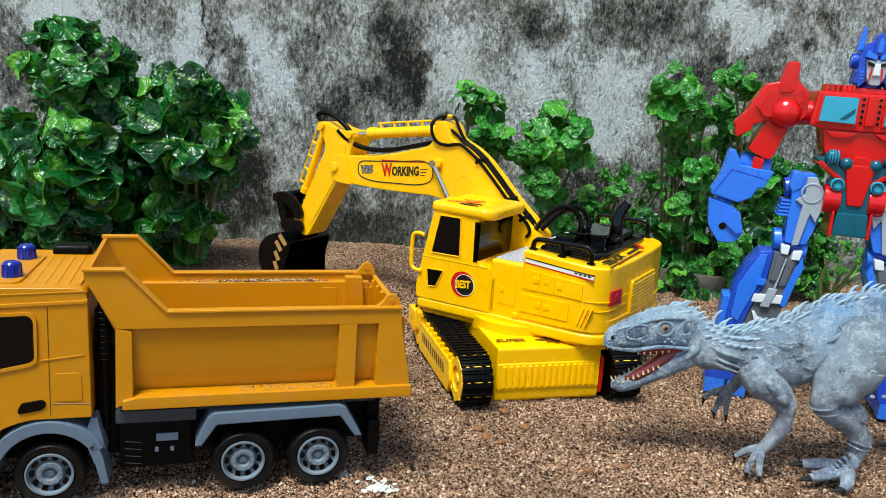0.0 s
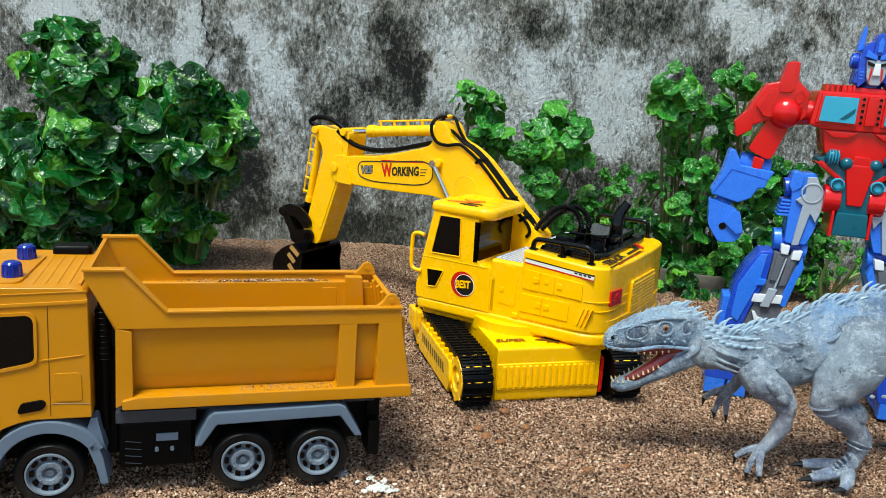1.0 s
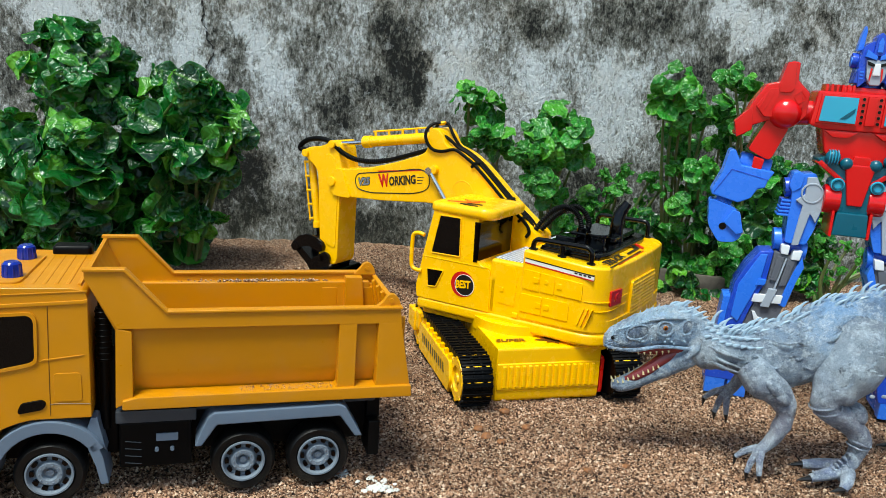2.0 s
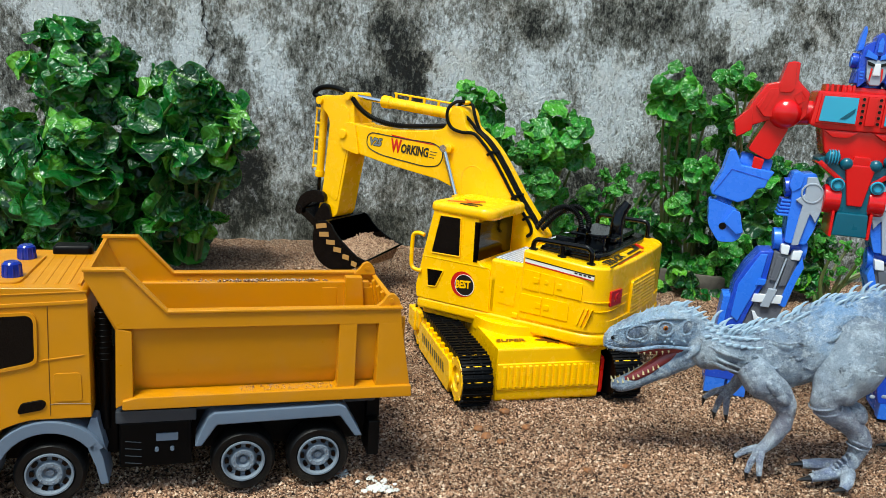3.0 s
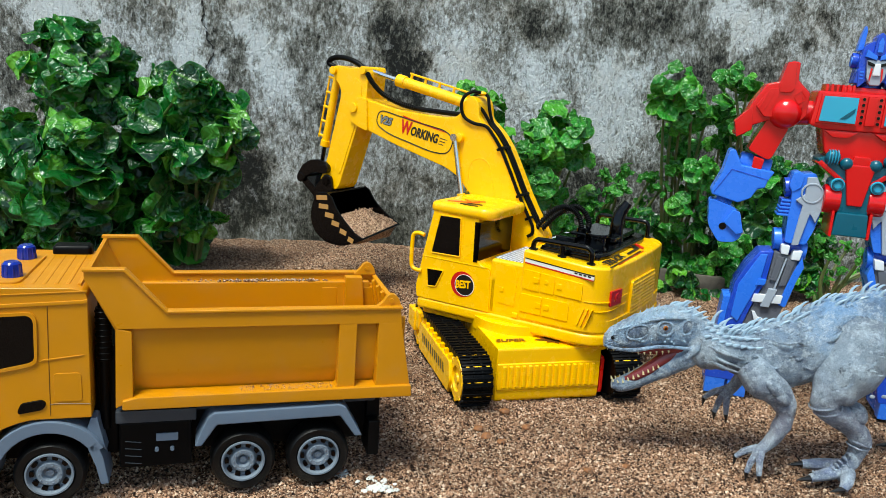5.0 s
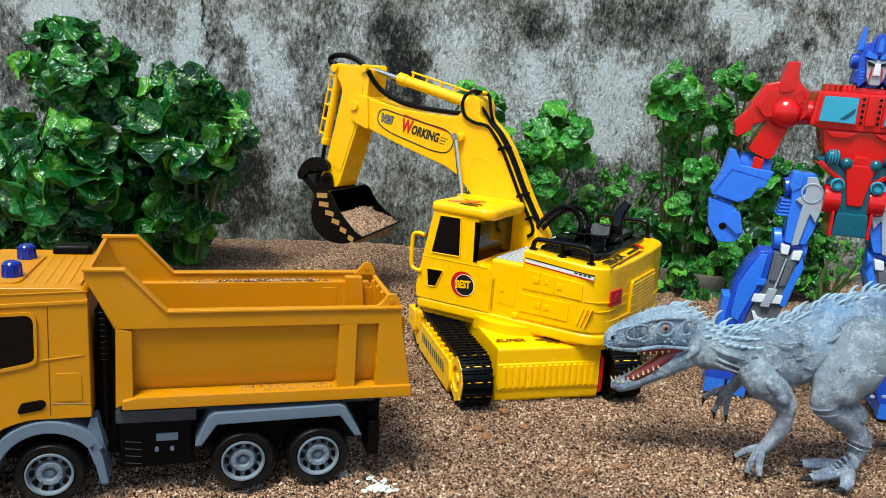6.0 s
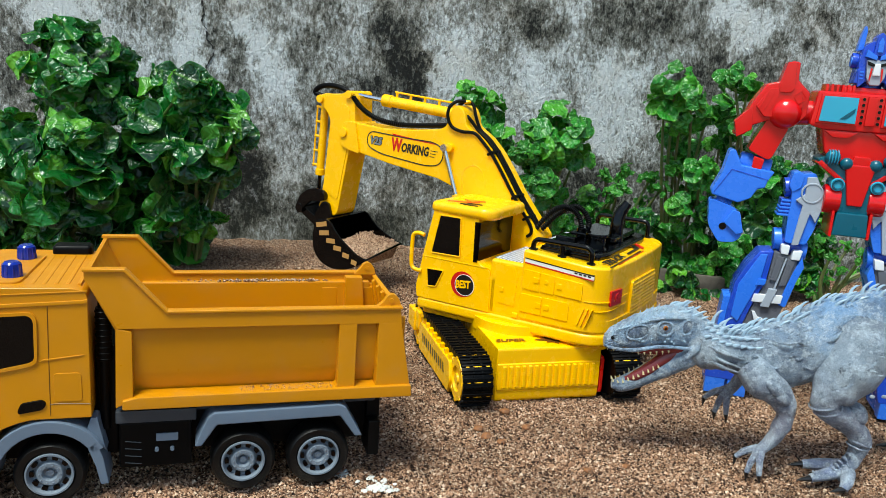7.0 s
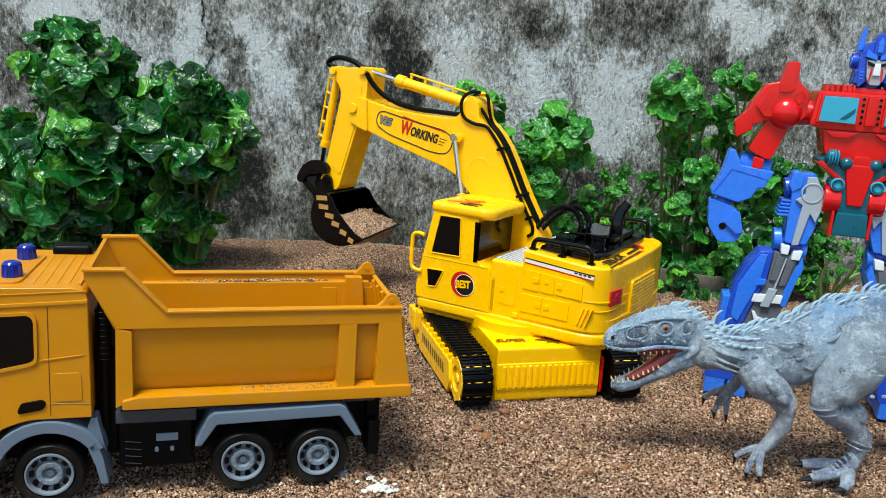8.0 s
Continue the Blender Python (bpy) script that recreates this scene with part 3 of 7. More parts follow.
    for yy, xx in ((0.0292, -0.0557), (0.0889, -0.0567)):
        bea = part("beacon", moved(lathe([(0.0001, 0.0125), (0.005, 0.0125), (0.0066, 0.0108), (0.0072, 0.0)], 20), Matrix.Translation((xx, yy, 0.188)) @ Matrix.Rotation(radians(90), 4, "X")), BLUE_CLEAR, cab, "translucent blue warning light")
        for k in range(10):
            an = 2 * math.pi * k / 10
            part("flute", rod((xx + math.cos(an) * 0.007, yy + math.sin(an) * 0.007, 0.188), (xx + math.cos(an) * 0.0064, yy + math.sin(an) * 0.0064, 0.1985), 0.0009, None, 6), BLUE_CLEAR, bea)
    part("air_intake", box(-0.041, -0.008, 0.112, 0.13, 0.181, 0.1945, 0.004, 3), BLACK, truck, "black air intake box")
    part("windscreen", prism([(-0.1105, 0.178), (-0.1205, 0.142), (-0.119, 0.141), (-0.109, 0.177)], 0.01, wide - 0.01, "y", 0.0002), GLOSS_BLACK, cab)
    part("front_bumper", box(-0.13, -0.07, -0.001, wide + 0.001, 0.02, 0.05, 0.004), GREY, truck)

    # frame and fittings
    part("chassis", join(box(-0.11, 0.24, 0.03, 0.1, 0.03, 0.08, 0.002), box(0.004, 0.0215, 0.02, 0.115, 0.035, 0.13, 0.003)), BLACK, truck, "black chassis frame")
    part("side_skirt", join(box(0.02, 0.084, 0.009, 0.02, 0.066, 0.077, 0.001), box(0.02, 0.24, 0.016, 0.03, 0.072, 0.0815, 0.001)), DARK_GREY, truck, "dark grey skirt")
    part("fuel_tank", box(0.022, 0.08, 0.012, 0.04, 0.024, 0.065, 0.002), BLACK, truck, "black tank box")
    part("tank_badge", box(0.0515, 0.0692, 0.0105, 0.013, 0.0478, 0.0545, 0.0004), GREY, truck, "small grey plate")
    for k in range(4):
        part("step_slot", moved(box(0.027, 0.040, 0.0112, 0.0125, -0.0002, 0.0002, 0), Matrix.Translation((0, 0, 0.033 + k * 0.0065)) @ Matrix.Rotation(radians(8), 4, "Y")), DARK_GREY, truck)
    for k in range(2):
        part("valve", rod((0.052 + k * 0.0125, 0.009, 0.0405), (0.052 + k * 0.0125, 0.013, 0.0405), 0.0017, None, 12), GREY, truck)
    part("exhaust_pipe", join(rod((0.0115, 0.018, 0.06), (0.0115, 0.018, 0.17), 0.0042), rod((0.0115, 0.018, 0.12), (0.0115, 0.018, 0.165), 0.006)), BLACK, truck, "black ribbed exhaust stack")
    for k in range(9):
        part("stack_ring", moved(lathe([(0.0062, -0.0006), (0.0068, 0), (0.0062, 0.0006)], 16), Matrix.Translation((0.0115, 0.018, 0.122 + k * 0.005)) @ Matrix.Rotation(radians(90), 4, "X")), BLACK, truck)

    def arch(cx, cz, r0, r1, a0, a1, y0, y1):
        pts = [(cx + math.cos(radians(a)) * r1, cz + math.sin(radians(a)) * r1) for a in np.linspace(a0, a1, 15)]
        pts += [(cx + math.cos(radians(a)) * r0, cz + math.sin(radians(a)) * r0) for a in np.linspace(a1, a0, 15)]
        return prism(pts, y0, y1, "y", 0.001)
    part("front_fender", join(arch(-0.03, 0.0285, 0.0375, 0.0475, 28, 175, -0.002, 0.03),
                              prism([(-0.0005, 0.0515), (0.006, 0.058), (0.0115, 0.042), (0.0155, 0.0185), (0.009, 0.018), (0.0055, 0.034)], -0.002, 0.03, "y", 0.0012),
                              prism([(0.002, 0.0755), (0.007, 0.0755), (0.0135, 0.045), (0.006, 0.055), (-0.001, 0.066)], 0.003, 0.02, "y", 0.001)), GREY, truck, "grey plastic wheel arch")
    part("rear_fender", prism([(0.0828, 0.047), (0.0935, 0.0725), (0.0985, 0.0765), (0.2045, 0.0785), (0.2105, 0.0755), (0.226, 0.0475), (0.2195, 0.0475), (0.2055, 0.0675), (0.101, 0.0655), (0.0885, 0.047)], -0.003, 0.03, "y", 0.0012), GREY, truck, "grey plastic wheel arch")
    part("far_fender", prism([(0.0828, 0.047), (0.0985, 0.0765), (0.2045, 0.0785), (0.226, 0.0475), (0.2195, 0.0475), (0.2055, 0.0675), (0.101, 0.0655), (0.0885, 0.047)], 0.1, 0.133, "y", 0.0012), GREY, truck)
    part("mudflap", join(box(0.2335, 0.2445, 0.008, 0.04, 0.022, 0.056, 0.0015), box(0.2335, 0.246, 0.02, 0.11, 0.052, 0.08, 0.0015), box(0.2335, 0.2445, 0.09, 0.122, 0.022, 0.056, 0.0015)), BLACK, truck, "black rear mudflap")
    for x in (-0.03, 0.1231, 0.1884):
        build_wheel(truck, x, 0.004, 0.0277)
        build_wheel(truck, x, wide - 0.004, 0.0277, 1)
    return truck


def build_bed_sand():
    rng = random.Random(8)
    bm = fresh()
    for k in range(260):
        x = rng.gauss(0.148, 0.035)
        if not 0.05 < x < 0.212:
            continue
        s = rng.uniform(0.0006, 0.0014)
        bmesh.ops.create_icosphere(bm, subdivisions=1, radius=s, matrix=Matrix.Translation((x, rng.uniform(0.1172, 0.1215), 0.158 + s * rng.uniform(0.3, 1.3))))
    for k in range(150):
        x = rng.uniform(0.12, 0.2)
        s = rng.uniform(0.0003, 0.0007)
        bmesh.ops.create_icosphere(bm, subdivisions=1, radius=s, matrix=Matrix.Translation((x, rng.uniform(0.0005, 0.014), 0.0935 + s * 0.4)))
    ob = tagged(new("sand_dusting", mesh_of("sand_dusting", bm, DRY_SAND)), "pale sand grains scattered on the truck bed ledges", "sand", kind="stuff")
    ob.matrix_basis = pose(-0.2772, 0.5867, 0, 0, 0, 17.14)


# ---- excavator ----
EX = pose(0.191, 0.866, 0, 0, 0, -29.7)
PIVOT, ELBOW, TIP = (-0.146, 0.159), (-0.443, 0.311), (-0.487, 0.196)
LEVER = (-0.491, 0.2155)
ARM = {}


def around(bm, p, y=0.0):
    """Shift a mesh so that the joint p becomes its origin."""
    return moved(bm, Matrix.Translation((-p[0], -y, -p[1])))


def joint(p, y=0.0):
    return pose(p[0], y, p[1])


def build_track(ex, x0, under):
    """One crawler: belt of pads round two yellow wheels, with a side frame. x0: outer or inner edge in the undercarriage's own axes."""
    wide, long, high = 0.0355, 0.255, 0.06
    r = high / 2
    track = part("track", moved(join(rod((x0 + 0.003, r, r), (x0 + wide - 0.003, r, r), r - 0.004, None, 28), rod((x0 + 0.003, long - r, r), (x0 + wide - 0.003, long - r, r), r - 0.004, None, 28), box(x0 + 0.003, x0 + wide - 0.003, r, long - r, 0.006, high - 0.006, 0.002)), under), BLACK, ex, "black rubber crawler track with yellow wheels")
    for yy in (r, long - r):
        w = lathe([(0.0002, -0.0022), (0.006, -0.0022), (0.007, 0.0), (0.013, 0.001), (0.015, -0.002), (r - 0.0055, -0.002), (r - 0.0045, 0.001), (r - 0.0045, 0.004)], 28)
        part("sprocket", moved(w, under @ Matrix.Translation((x0 + 0.002, yy, r)) @ Matrix.Rotation(radians(-90), 4, "Z")), EX_YELLOW, track, "yellow toothed wheel")
        for k in range(8):
            a = 2 * math.pi * k / 8
            part("wheel_tooth", moved(box(-0.002, 0.001, -0.0022, 0.0022, r - 0.0085, r - 0.003, 0.0006), under @ Matrix.Translation((x0 + 0.0015, yy, r)) @ Matrix.Rotation(a, 4, "X")), EX_YELLOW, track)
    frame_plate = prism(rounded([(0.052, 0.006), (0.045, 0.022), (0.052, 0.044), (0.2, 0.044), (0.207, 0.024), (0.2, 0.006)], 0.004, 3), x0 - 0.0035, x0 + 0.006, "x", 0.001)
    plate = part("side_frame", moved(frame_plate, under), EX_YELLOW, track, "yellow side frame")
    for k in range(11):
        part("hatch_mark", moved(prism([(0.07 + k * 0.0105, 0.022), (0.0745 + k * 0.0105, 0.022), (0.078 + k * 0.0105, 0.033), (0.0735 + k * 0.0105, 0.033)], x0 - 0.0039, x0 - 0.003, "x", 0), under), INK, plate)
    for k in range(8):
        part("roller", moved(rod((x0 - 0.001, 0.06 + k * 0.019, 0.009), (x0 + 0.01, 0.06 + k * 0.019, 0.009), 0.007, None, 14), under), EX_YELLOW, track)
        part("guide_tooth", moved(box(x0 - 0.002, x0 + 0.004, 0.055 + k * 0.019, 0.063 + k * 0.019, 0.042, 0.05, 0.001), under), EX_YELLOW, track)
    part("idler_guard", moved(join(box(x0 - 0.006, x0 + 0.016, long - 0.03, long + 0.006, 0.022, 0.05, 0.002), box(x0 - 0.0035, x0 + 0.01, long - 0.045, long - 0.025, 0.028, 0.052, 0.002)), under), EX_YELLOW, track)
    # pads
    straight = long - high
    loop = 2 * straight + 2 * math.pi * r
    n = 64
    pad = join(box(x0, x0 + wide, -0.0040, 0.0040, -0.0018, 0.0014, 0.0006), box(x0, x0 + wide, -0.0011, 0.0011, 0.0, 0.0032, 0.0005), box(x0 + 0.012, x0 + 0.0155, -0.004, 0.004, 0.0, 0.0022, 0.0004), box(x0 + 0.022, x0 + 0.0255, -0.004, 0.004, 0.0, 0.0022, 0.0004))
    pad = mesh_of("track_pad", pad, BLACK)
    lug = mesh_of("lug", join(box(x0 + 0.0135, x0 + 0.0235, -0.0013, 0.0013, -0.0012, 0.0014, 0.0004), box(x0 + 0.005, x0 + 0.009, -0.0013, 0.0013, -0.0012, 0.0013, 0.0004), box(x0 + 0.029, x0 + 0.033, -0.0013, 0.0013, -0.0012, 0.0013, 0.0004)), EX_YELLOW)

    def on_loop(s):
        s %= loop
        if s < straight:
            return pose(0, r + s, high, 0, 0, 0)
        s -= straight
        if s < math.pi * r:
            a = s / r
            return pose(0, long - r + math.sin(a) * r, r + math.cos(a) * r, -math.degrees(a), 0, 0)
        s -= math.pi * r
        if s < straight:
            return pose(0, long - r - s, 0, 180, 0, 0)
        a = (s - straight) / r
        return pose(0, r - math.sin(a) * r, r - math.cos(a) * r, 180 - math.degrees(a), 0, 0)
    for k in range(n):
        m = on_loop(k * loop / n) @ pose(0, 0, -0.001)
        ob = new("track_pad", pad)
        ob.parent, ob.matrix_basis = track, under @ m
        if k % 2:
            ob = new("lug", lug)
            ob.parent, ob.matrix_basis = track, under @ on_loop((k + 0.5) * loop / n) @ pose(0, 0, -0.0012)


def build_excavator():
    ex = thing("excavator", "bright yellow plastic toy excavator with black bucket on sand", "toy excavator", EX)
    Y = EX_YELLOW
    # undercarriage, turned against the upper body
    under = EX.inverted() @ pose(0.0335, 0.8195, -0.001, 0, 0, 15.5) @ pose(0, 0, 0, 0, -0.7, 0)
    build_track(ex, 0.0, under)
    build_track(ex, 0.0, under @ Matrix.Translation((0.222, 0, 0)) @ Matrix.Diagonal((-1, 1, 1, 1)))
    # block between the tracks: plain band, ridged panel, rolled foot
    fy = 0.029
    profile = [(fy + 0.02, -0.004), (fy + 0.006, -0.0035), (fy + 0.001, 0.001), (fy, 0.008), (fy, 0.0625), (fy + 0.0015, 0.0645), (0.1, 0.0655), (0.19, 0.0655), (0.235, 0.05), (0.235, 0.004)]
    base = part("chassis", moved(prism(profile, 0.0485, 0.1795, "x", 0.0014, 2, 20), under), Y, ex, "yellow undercarriage block")
    part("ridge_panel", moved(prism([(fy + 0.002, 0.0125), (fy - 0.0022, 0.0145), (fy - 0.0014, 0.0455), (fy + 0.002, 0.0475)], 0.0495, 0.1785, "x", 0.0008), under), Y, base)
    for k in range(15):
        x = 0.0575 + k * 0.008
        part("ridge", moved(prism([(fy, 0.016), (fy - 0.0042, 0.0175), (fy - 0.0034, 0.043), (fy, 0.0445)], x - 0.0022, x + 0.0022, "x", 0.0008), under), Y, base)
    part("end_cap", moved(prism(rounded([(fy - 0.001, 0.004), (fy - 0.001, 0.05), (fy + 0.03, 0.052), (fy + 0.03, 0.004)], 0.004, 3), 0.18, 0.1845, "x", 0.001), under), RED, base, "dark red end plate")
    slope = under @ Matrix.Translation((0.0, 0, 0.0658)) @ Matrix.Rotation(radians(-90), 4, "X")
    part("print", moved(lettering("SUPER", 0.0125, 0.0002, 0.25, 1.05), slope @ Matrix.Translation((0.053, 0, 0.05))), BROWN_INK, base)
    star = rounded([(-0.020, 0.001), (-0.006, 0.006), (-0.003, 0.016), (0.004, 0.008), (0.019, 0.011), (0.010, 0.003), (0.022, -0.003), (0.009, -0.006), (0.006, -0.014), (0.0, -0.007), (-0.007, -0.009), (-0.006, -0.002)], 0.0012, 2)
    part("print_emblem", moved(prism(star, -0.0003, 0.0004, "y", 0), slope @ Matrix.Translation((0.122, 0, 0.052))), BROWN_INK, base)
    part("turntable", moved(rod((0.105, 0.125, 0.06), (0.105, 0.125, 0.0765), 0.058, None, 40), under), Y, ex)

    # upper body
    plan = rounded([(-0.256, 0.0), (0.001, 0.0), (0.011, 0.125), (0.001, 0.25), (-0.25, 0.25), (-0.256, 0.1)], [0.008, 0.038, 0.07, 0.04, 0.01, 0.01], 6)
    small = [(x * 0.96 - 0.006, (y - 0.125) * 0.93 + 0.125) for x, y in plan]
    inset = [(x * 0.992 - 0.0012, (y - 0.125) * 0.988 + 0.125) for x, y in plan]
    body = part("body", join(prism(plan, 0.068, 0.0835, "z", 0.0042, 3, 40), prism(small, 0.0605, 0.07, "z", 0.002, 2, 40), prism(inset, 0.082, 0.1, "z", 0.0008, 1, 40)), Y, ex)

    def hood_top(x, y):
        """Height of the hood's flat top, which falls towards the rear."""
        return 0.1705 - 0.075 * max(0.0, x + 0.105) + 0.003 * (1 - abs(y - 0.125) / 0.125)
    engine_plan = rounded([(-0.109, 0.0), (-0.002, 0.0), (0.0085, 0.125), (-0.002, 0.25), (-0.109, 0.25)], [0.004, 0.034, 0.07, 0.034, 0.004], 6)
    bm = prism(engine_plan, 0.084, 0.17, "z", 0.0085, 4, 40)
    for v in bm.verts:
        if v.co.z > 0.14:
            v.co.z += hood_top(v.co.x, v.co.y) - 0.17
            v.co.x -= 0.12 * max(0.0, v.co.z - 0.145) * max(0.0, (v.co.x + 0.06) / 0.06)
    hood = part("engine_hood", bm, Y, ex)
    part("deck", join(box(-0.152, -0.106, 0.0012, 0.2485, 0.083, 0.152, 0.004, 3), box(-0.172, -0.14, 0.0012, 0.2485, 0.083, 0.131, 0.004, 3), box(-0.252, -0.14, 0.104, 0.2485, 0.083, 0.14, 0.003)), Y, ex)
    part("tread_sticker", join(box(-0.1495, -0.1095, 0.008, 0.098, 0.152, 0.1526, 0), box(-0.1495, -0.1095, 0.158, 0.243, 0.152, 0.1526, 0), box(-0.125, -0.1095, 0.098, 0.158, 0.152, 0.1526, 0)), TREAD, ex, "silver checker-plate sticker")

    def door(pts, thick=0.0011, bev=0.00035):
        return prism(rounded(pts, 0.0012, 2), -thick, 0.003, "y", bev)
    gap = 0.0007
    for x0, x1 in ((-0.107, -0.0835), (-0.0835, -0.0645), (-0.0645, -0.0295)):
        part("side_door", door([(x0 + gap, 0.1235), (x1 - gap, 0.1228), (x1 - gap, 0.1455 - 0.06 * (x1 + 0.0645)), (x0 + gap, 0.1475 - 0.05 * (x0 + 0.107))]), Y, hood)
    for x0, x1 in ((-0.1085, -0.0785), (-0.0785, -0.044)):
        part("side_door", door([(x0 + gap, 0.0945), (x1 - gap, 0.0945), (x1 - gap, 0.1168), (x0 + gap, 0.1172)]), Y, hood)
    for x, z in ((-0.0885, 0.1365), (-0.0585, 0.1345), (-0.0832, 0.1062), (-0.0725, 0.1058)):
        part("latch", door([(x - 0.0036, z - 0.0032), (x + 0.0036, z - 0.0032), (x + 0.0036, z + 0.0032), (x - 0.0036, z + 0.0032)], 0.0021, 0.0004), Y, hood)
    part("lock", rod((-0.0755, -0.0019, 0.1365), (-0.0755, 0.001, 0.1365), 0.0026, None, 16, 0.0003), Y, hood)
    part("deck_hatch", prism([(-0.1385, 0.099), (-0.1395, 0.133), (-0.1325, 0.147), (-0.1195, 0.148), (-0.1135, 0.133), (-0.1155, 0.0975)], 0.0004, 0.003, "y", 0.0003), Y, ex)
    part("latch", box(-0.1365, -0.131, -0.0006, 0.003, 0.1135, 0.119, 0.0004), Y, ex)
    part("foot_step", box(-0.1175, -0.109, -0.0006, 0.012, 0.0835, 0.0905, 0.002), Y, ex)

    def band(x0, x1, z0, z1, y, drop=0.075):
        return prism([(x0, z0), (x1, z0 - drop * (x1 - x0)), (x1, z1 - drop * (x1 - x0)), (x0, z1)], y, 0.004, "y", 0)
    part("side_stripe", band(-0.1055, -0.0185, 0.1562, 0.1605, -0.0003), WHITE_INK, hood, "white and black stripe sticker")
    part("stripe_edge", band(-0.1055, -0.0185, 0.1605, 0.1617, -0.0005), INK, hood)
    part("stripe_red", band(-0.1055, -0.0185, 0.1548, 0.1562, -0.0004), RED, hood)
    for k in range(4):
        part("stripe_mark", band(-0.042 + k * 0.0055, -0.0385 + k * 0.0055, 0.1534 - 0.0004 * k, 0.1552 - 0.0004 * k, -0.0006), INK, hood)
    for k in range(3):
        part("vent_slash", prism([(-0.034 + k * 0.005, 0.093), (-0.0322 + k * 0.005, 0.093), (-0.0255 + k * 0.005, 0.1145), (-0.0273 + k * 0.005, 0.1145)], -0.0012, 0.004, "y", 0.0004), Y, hood)
    # two moulded lines that run round the rear corner
    start = next(i for i, p in enumerate(engine_plan) if p[0] > -0.04)
    for z, x0 in ((0.1225, -0.027), (0.1115, -0.0195)):
        run = [(x0, -0.0001, z)] + [(x * 1.0 + 0.0001, y - 0.0001, z + 0.06 * max(0.0, y - 0.01)) for x, y in engine_plan[start:] if y < 0.08 and x > x0]
        part("moulded_line", sweep(run, 0.0006, 6, 2), Y, hood)
    # rear face: lamp and louvre
    at_lamp = pose(-0.0002, 0.0325, 0.1265, 0, 0, 80)
    lamp = part("tail_lamp", moved(prism(rounded([(-0.0135, -0.0095), (0.0125, -0.0088), (0.0125, 0.0092), (-0.0135, 0.0092)], 0.0015, 2), -0.0016, 0.004, "y", 0.0005), at_lamp), RED, hood, "square red tail lamp")
    part("lamp_dot", moved(lathe([(0.0052, 0.0), (0.0056, -0.0022), (0.0046, -0.0026), (0.0002, -0.0022)], 18), at_lamp @ pose(0.001, 0, 0)), RED, lamp)
    part("louvre_frame", moved(prism(rounded([(-0.047, -0.0225), (0.047, -0.0225), (0.047, 0.0225), (-0.047, 0.0225)], 0.004, 3), -0.0007, 0.003, "y", 0.0006), pose(0.0068, 0.122, 0.1165, 0, 0, 89)), Y, hood)
    for k in range(9):
        part("louvre", moved(prism([(0.0, -0.0018), (-0.0022, -0.001), (-0.0006, 0.0018), (0.001, 0.0018)], -0.044, 0.044, "x", 0.0003), pose(0.0062, 0.122, 0.0985 + k * 0.0045, 0, 0, 89)), Y, hood)
    write = Matrix.Translation((-0.0085, 0.02, 0.1655)) @ Matrix.Rotation(radians(91), 4, "Z") @ Matrix.Rotation(radians(-80), 4, "X")
    part("print", moved(lettering("TRUCK", 0.0145, 0.0003, 0.25, 1.35), write), INK, hood)
    part("print_bar", moved(join(prism([(-0.006, -0.0046), (0.118, -0.0046), (0.12, -0.003), (-0.006, -0.003)], -0.0003, 0.0004, "y", 0), prism([(0.082, 0.001), (0.128, 0.001), (0.136, 0.014), (0.128, 0.014), (0.122, 0.0042), (0.083, 0.0042)], -0.0003, 0.0004, "y", 0)), write), INK, hood)
    part("print_flash", moved(join(prism([(0.134, -0.002), (0.141, -0.002), (0.149, 0.011), (0.16, 0.011), (0.161, 0.0145), (0.143, 0.0145)], -0.0003, 0.0004, "y", 0), prism([(0.02, -0.0066), (0.125, -0.0066), (0.126, -0.0058), (0.02, -0.0058)], -0.0003, 0.0004, "y", 0)), write), RED, hood)

    # black engine cover, rails, exhaust, hoses
    bm = prism(rounded([(-0.1, 0.04), (-0.027, 0.034), (-0.022, 0.06), (-0.022, 0.2), (-0.027, 0.222), (-0.1, 0.222)], 0.005, 3), 0.164, 0.176, "z", 0.003, 3, 40)
    for v in bm.verts:
        v.co.z += hood_top(v.co.x, v.co.y) - 0.1695
    cover = part("engine_cover", bm, GLOSS_BLACK, ex, "glossy black engine cover")
    part("cover_ledge", moved(prism(rounded([(-0.098, 0.022), (-0.03, 0.022), (-0.03, 0.06), (-0.098, 0.06)], 0.003, 2), 0.164, 0.1705, "z", 0.001), Matrix.Translation((0, 0, 0.002))), GLOSS_BLACK, cover)
    for k in range(7):
        part("slat", box(-0.096, -0.034, 0.0235 + k * 0.0048, 0.0258 + k * 0.0048, 0.172, 0.1748, 0.0006), GLOSS_BLACK, cover)
    part("raised_panel", prism(rounded([(-0.092, 0.11), (-0.034, 0.11), (-0.034, 0.2), (-0.092, 0.2)], 0.006, 3), 0.174, 0.181, "z", 0.0018), GLOSS_BLACK, cover)
    part("filter_cap", join(rod((-0.053, 0.098, 0.17), (-0.053, 0.098, 0.182), 0.012, None, 28, 0.001), rod((-0.053, 0.098, 0.182), (-0.053, 0.098, 0.1865), 0.0145, None, 28, 0.0012)), GLOSS_BLACK, cover)
    for yy in (0.108, 0.122):
        part("hose_block", join(box(-0.09, -0.068, yy - 0.008, yy + 0.006, 0.17, 0.183, 0.002), rod((-0.078, yy, 0.18), (-0.078, yy, 0.1885), 0.0062, None, 16, 0.0006)), GLOSS_BLACK, cover)
    part("cover_bolt", box(-0.098, -0.072, 0.07, 0.094, 0.17, 0.181, 0.002), GLOSS_BLACK, cover)
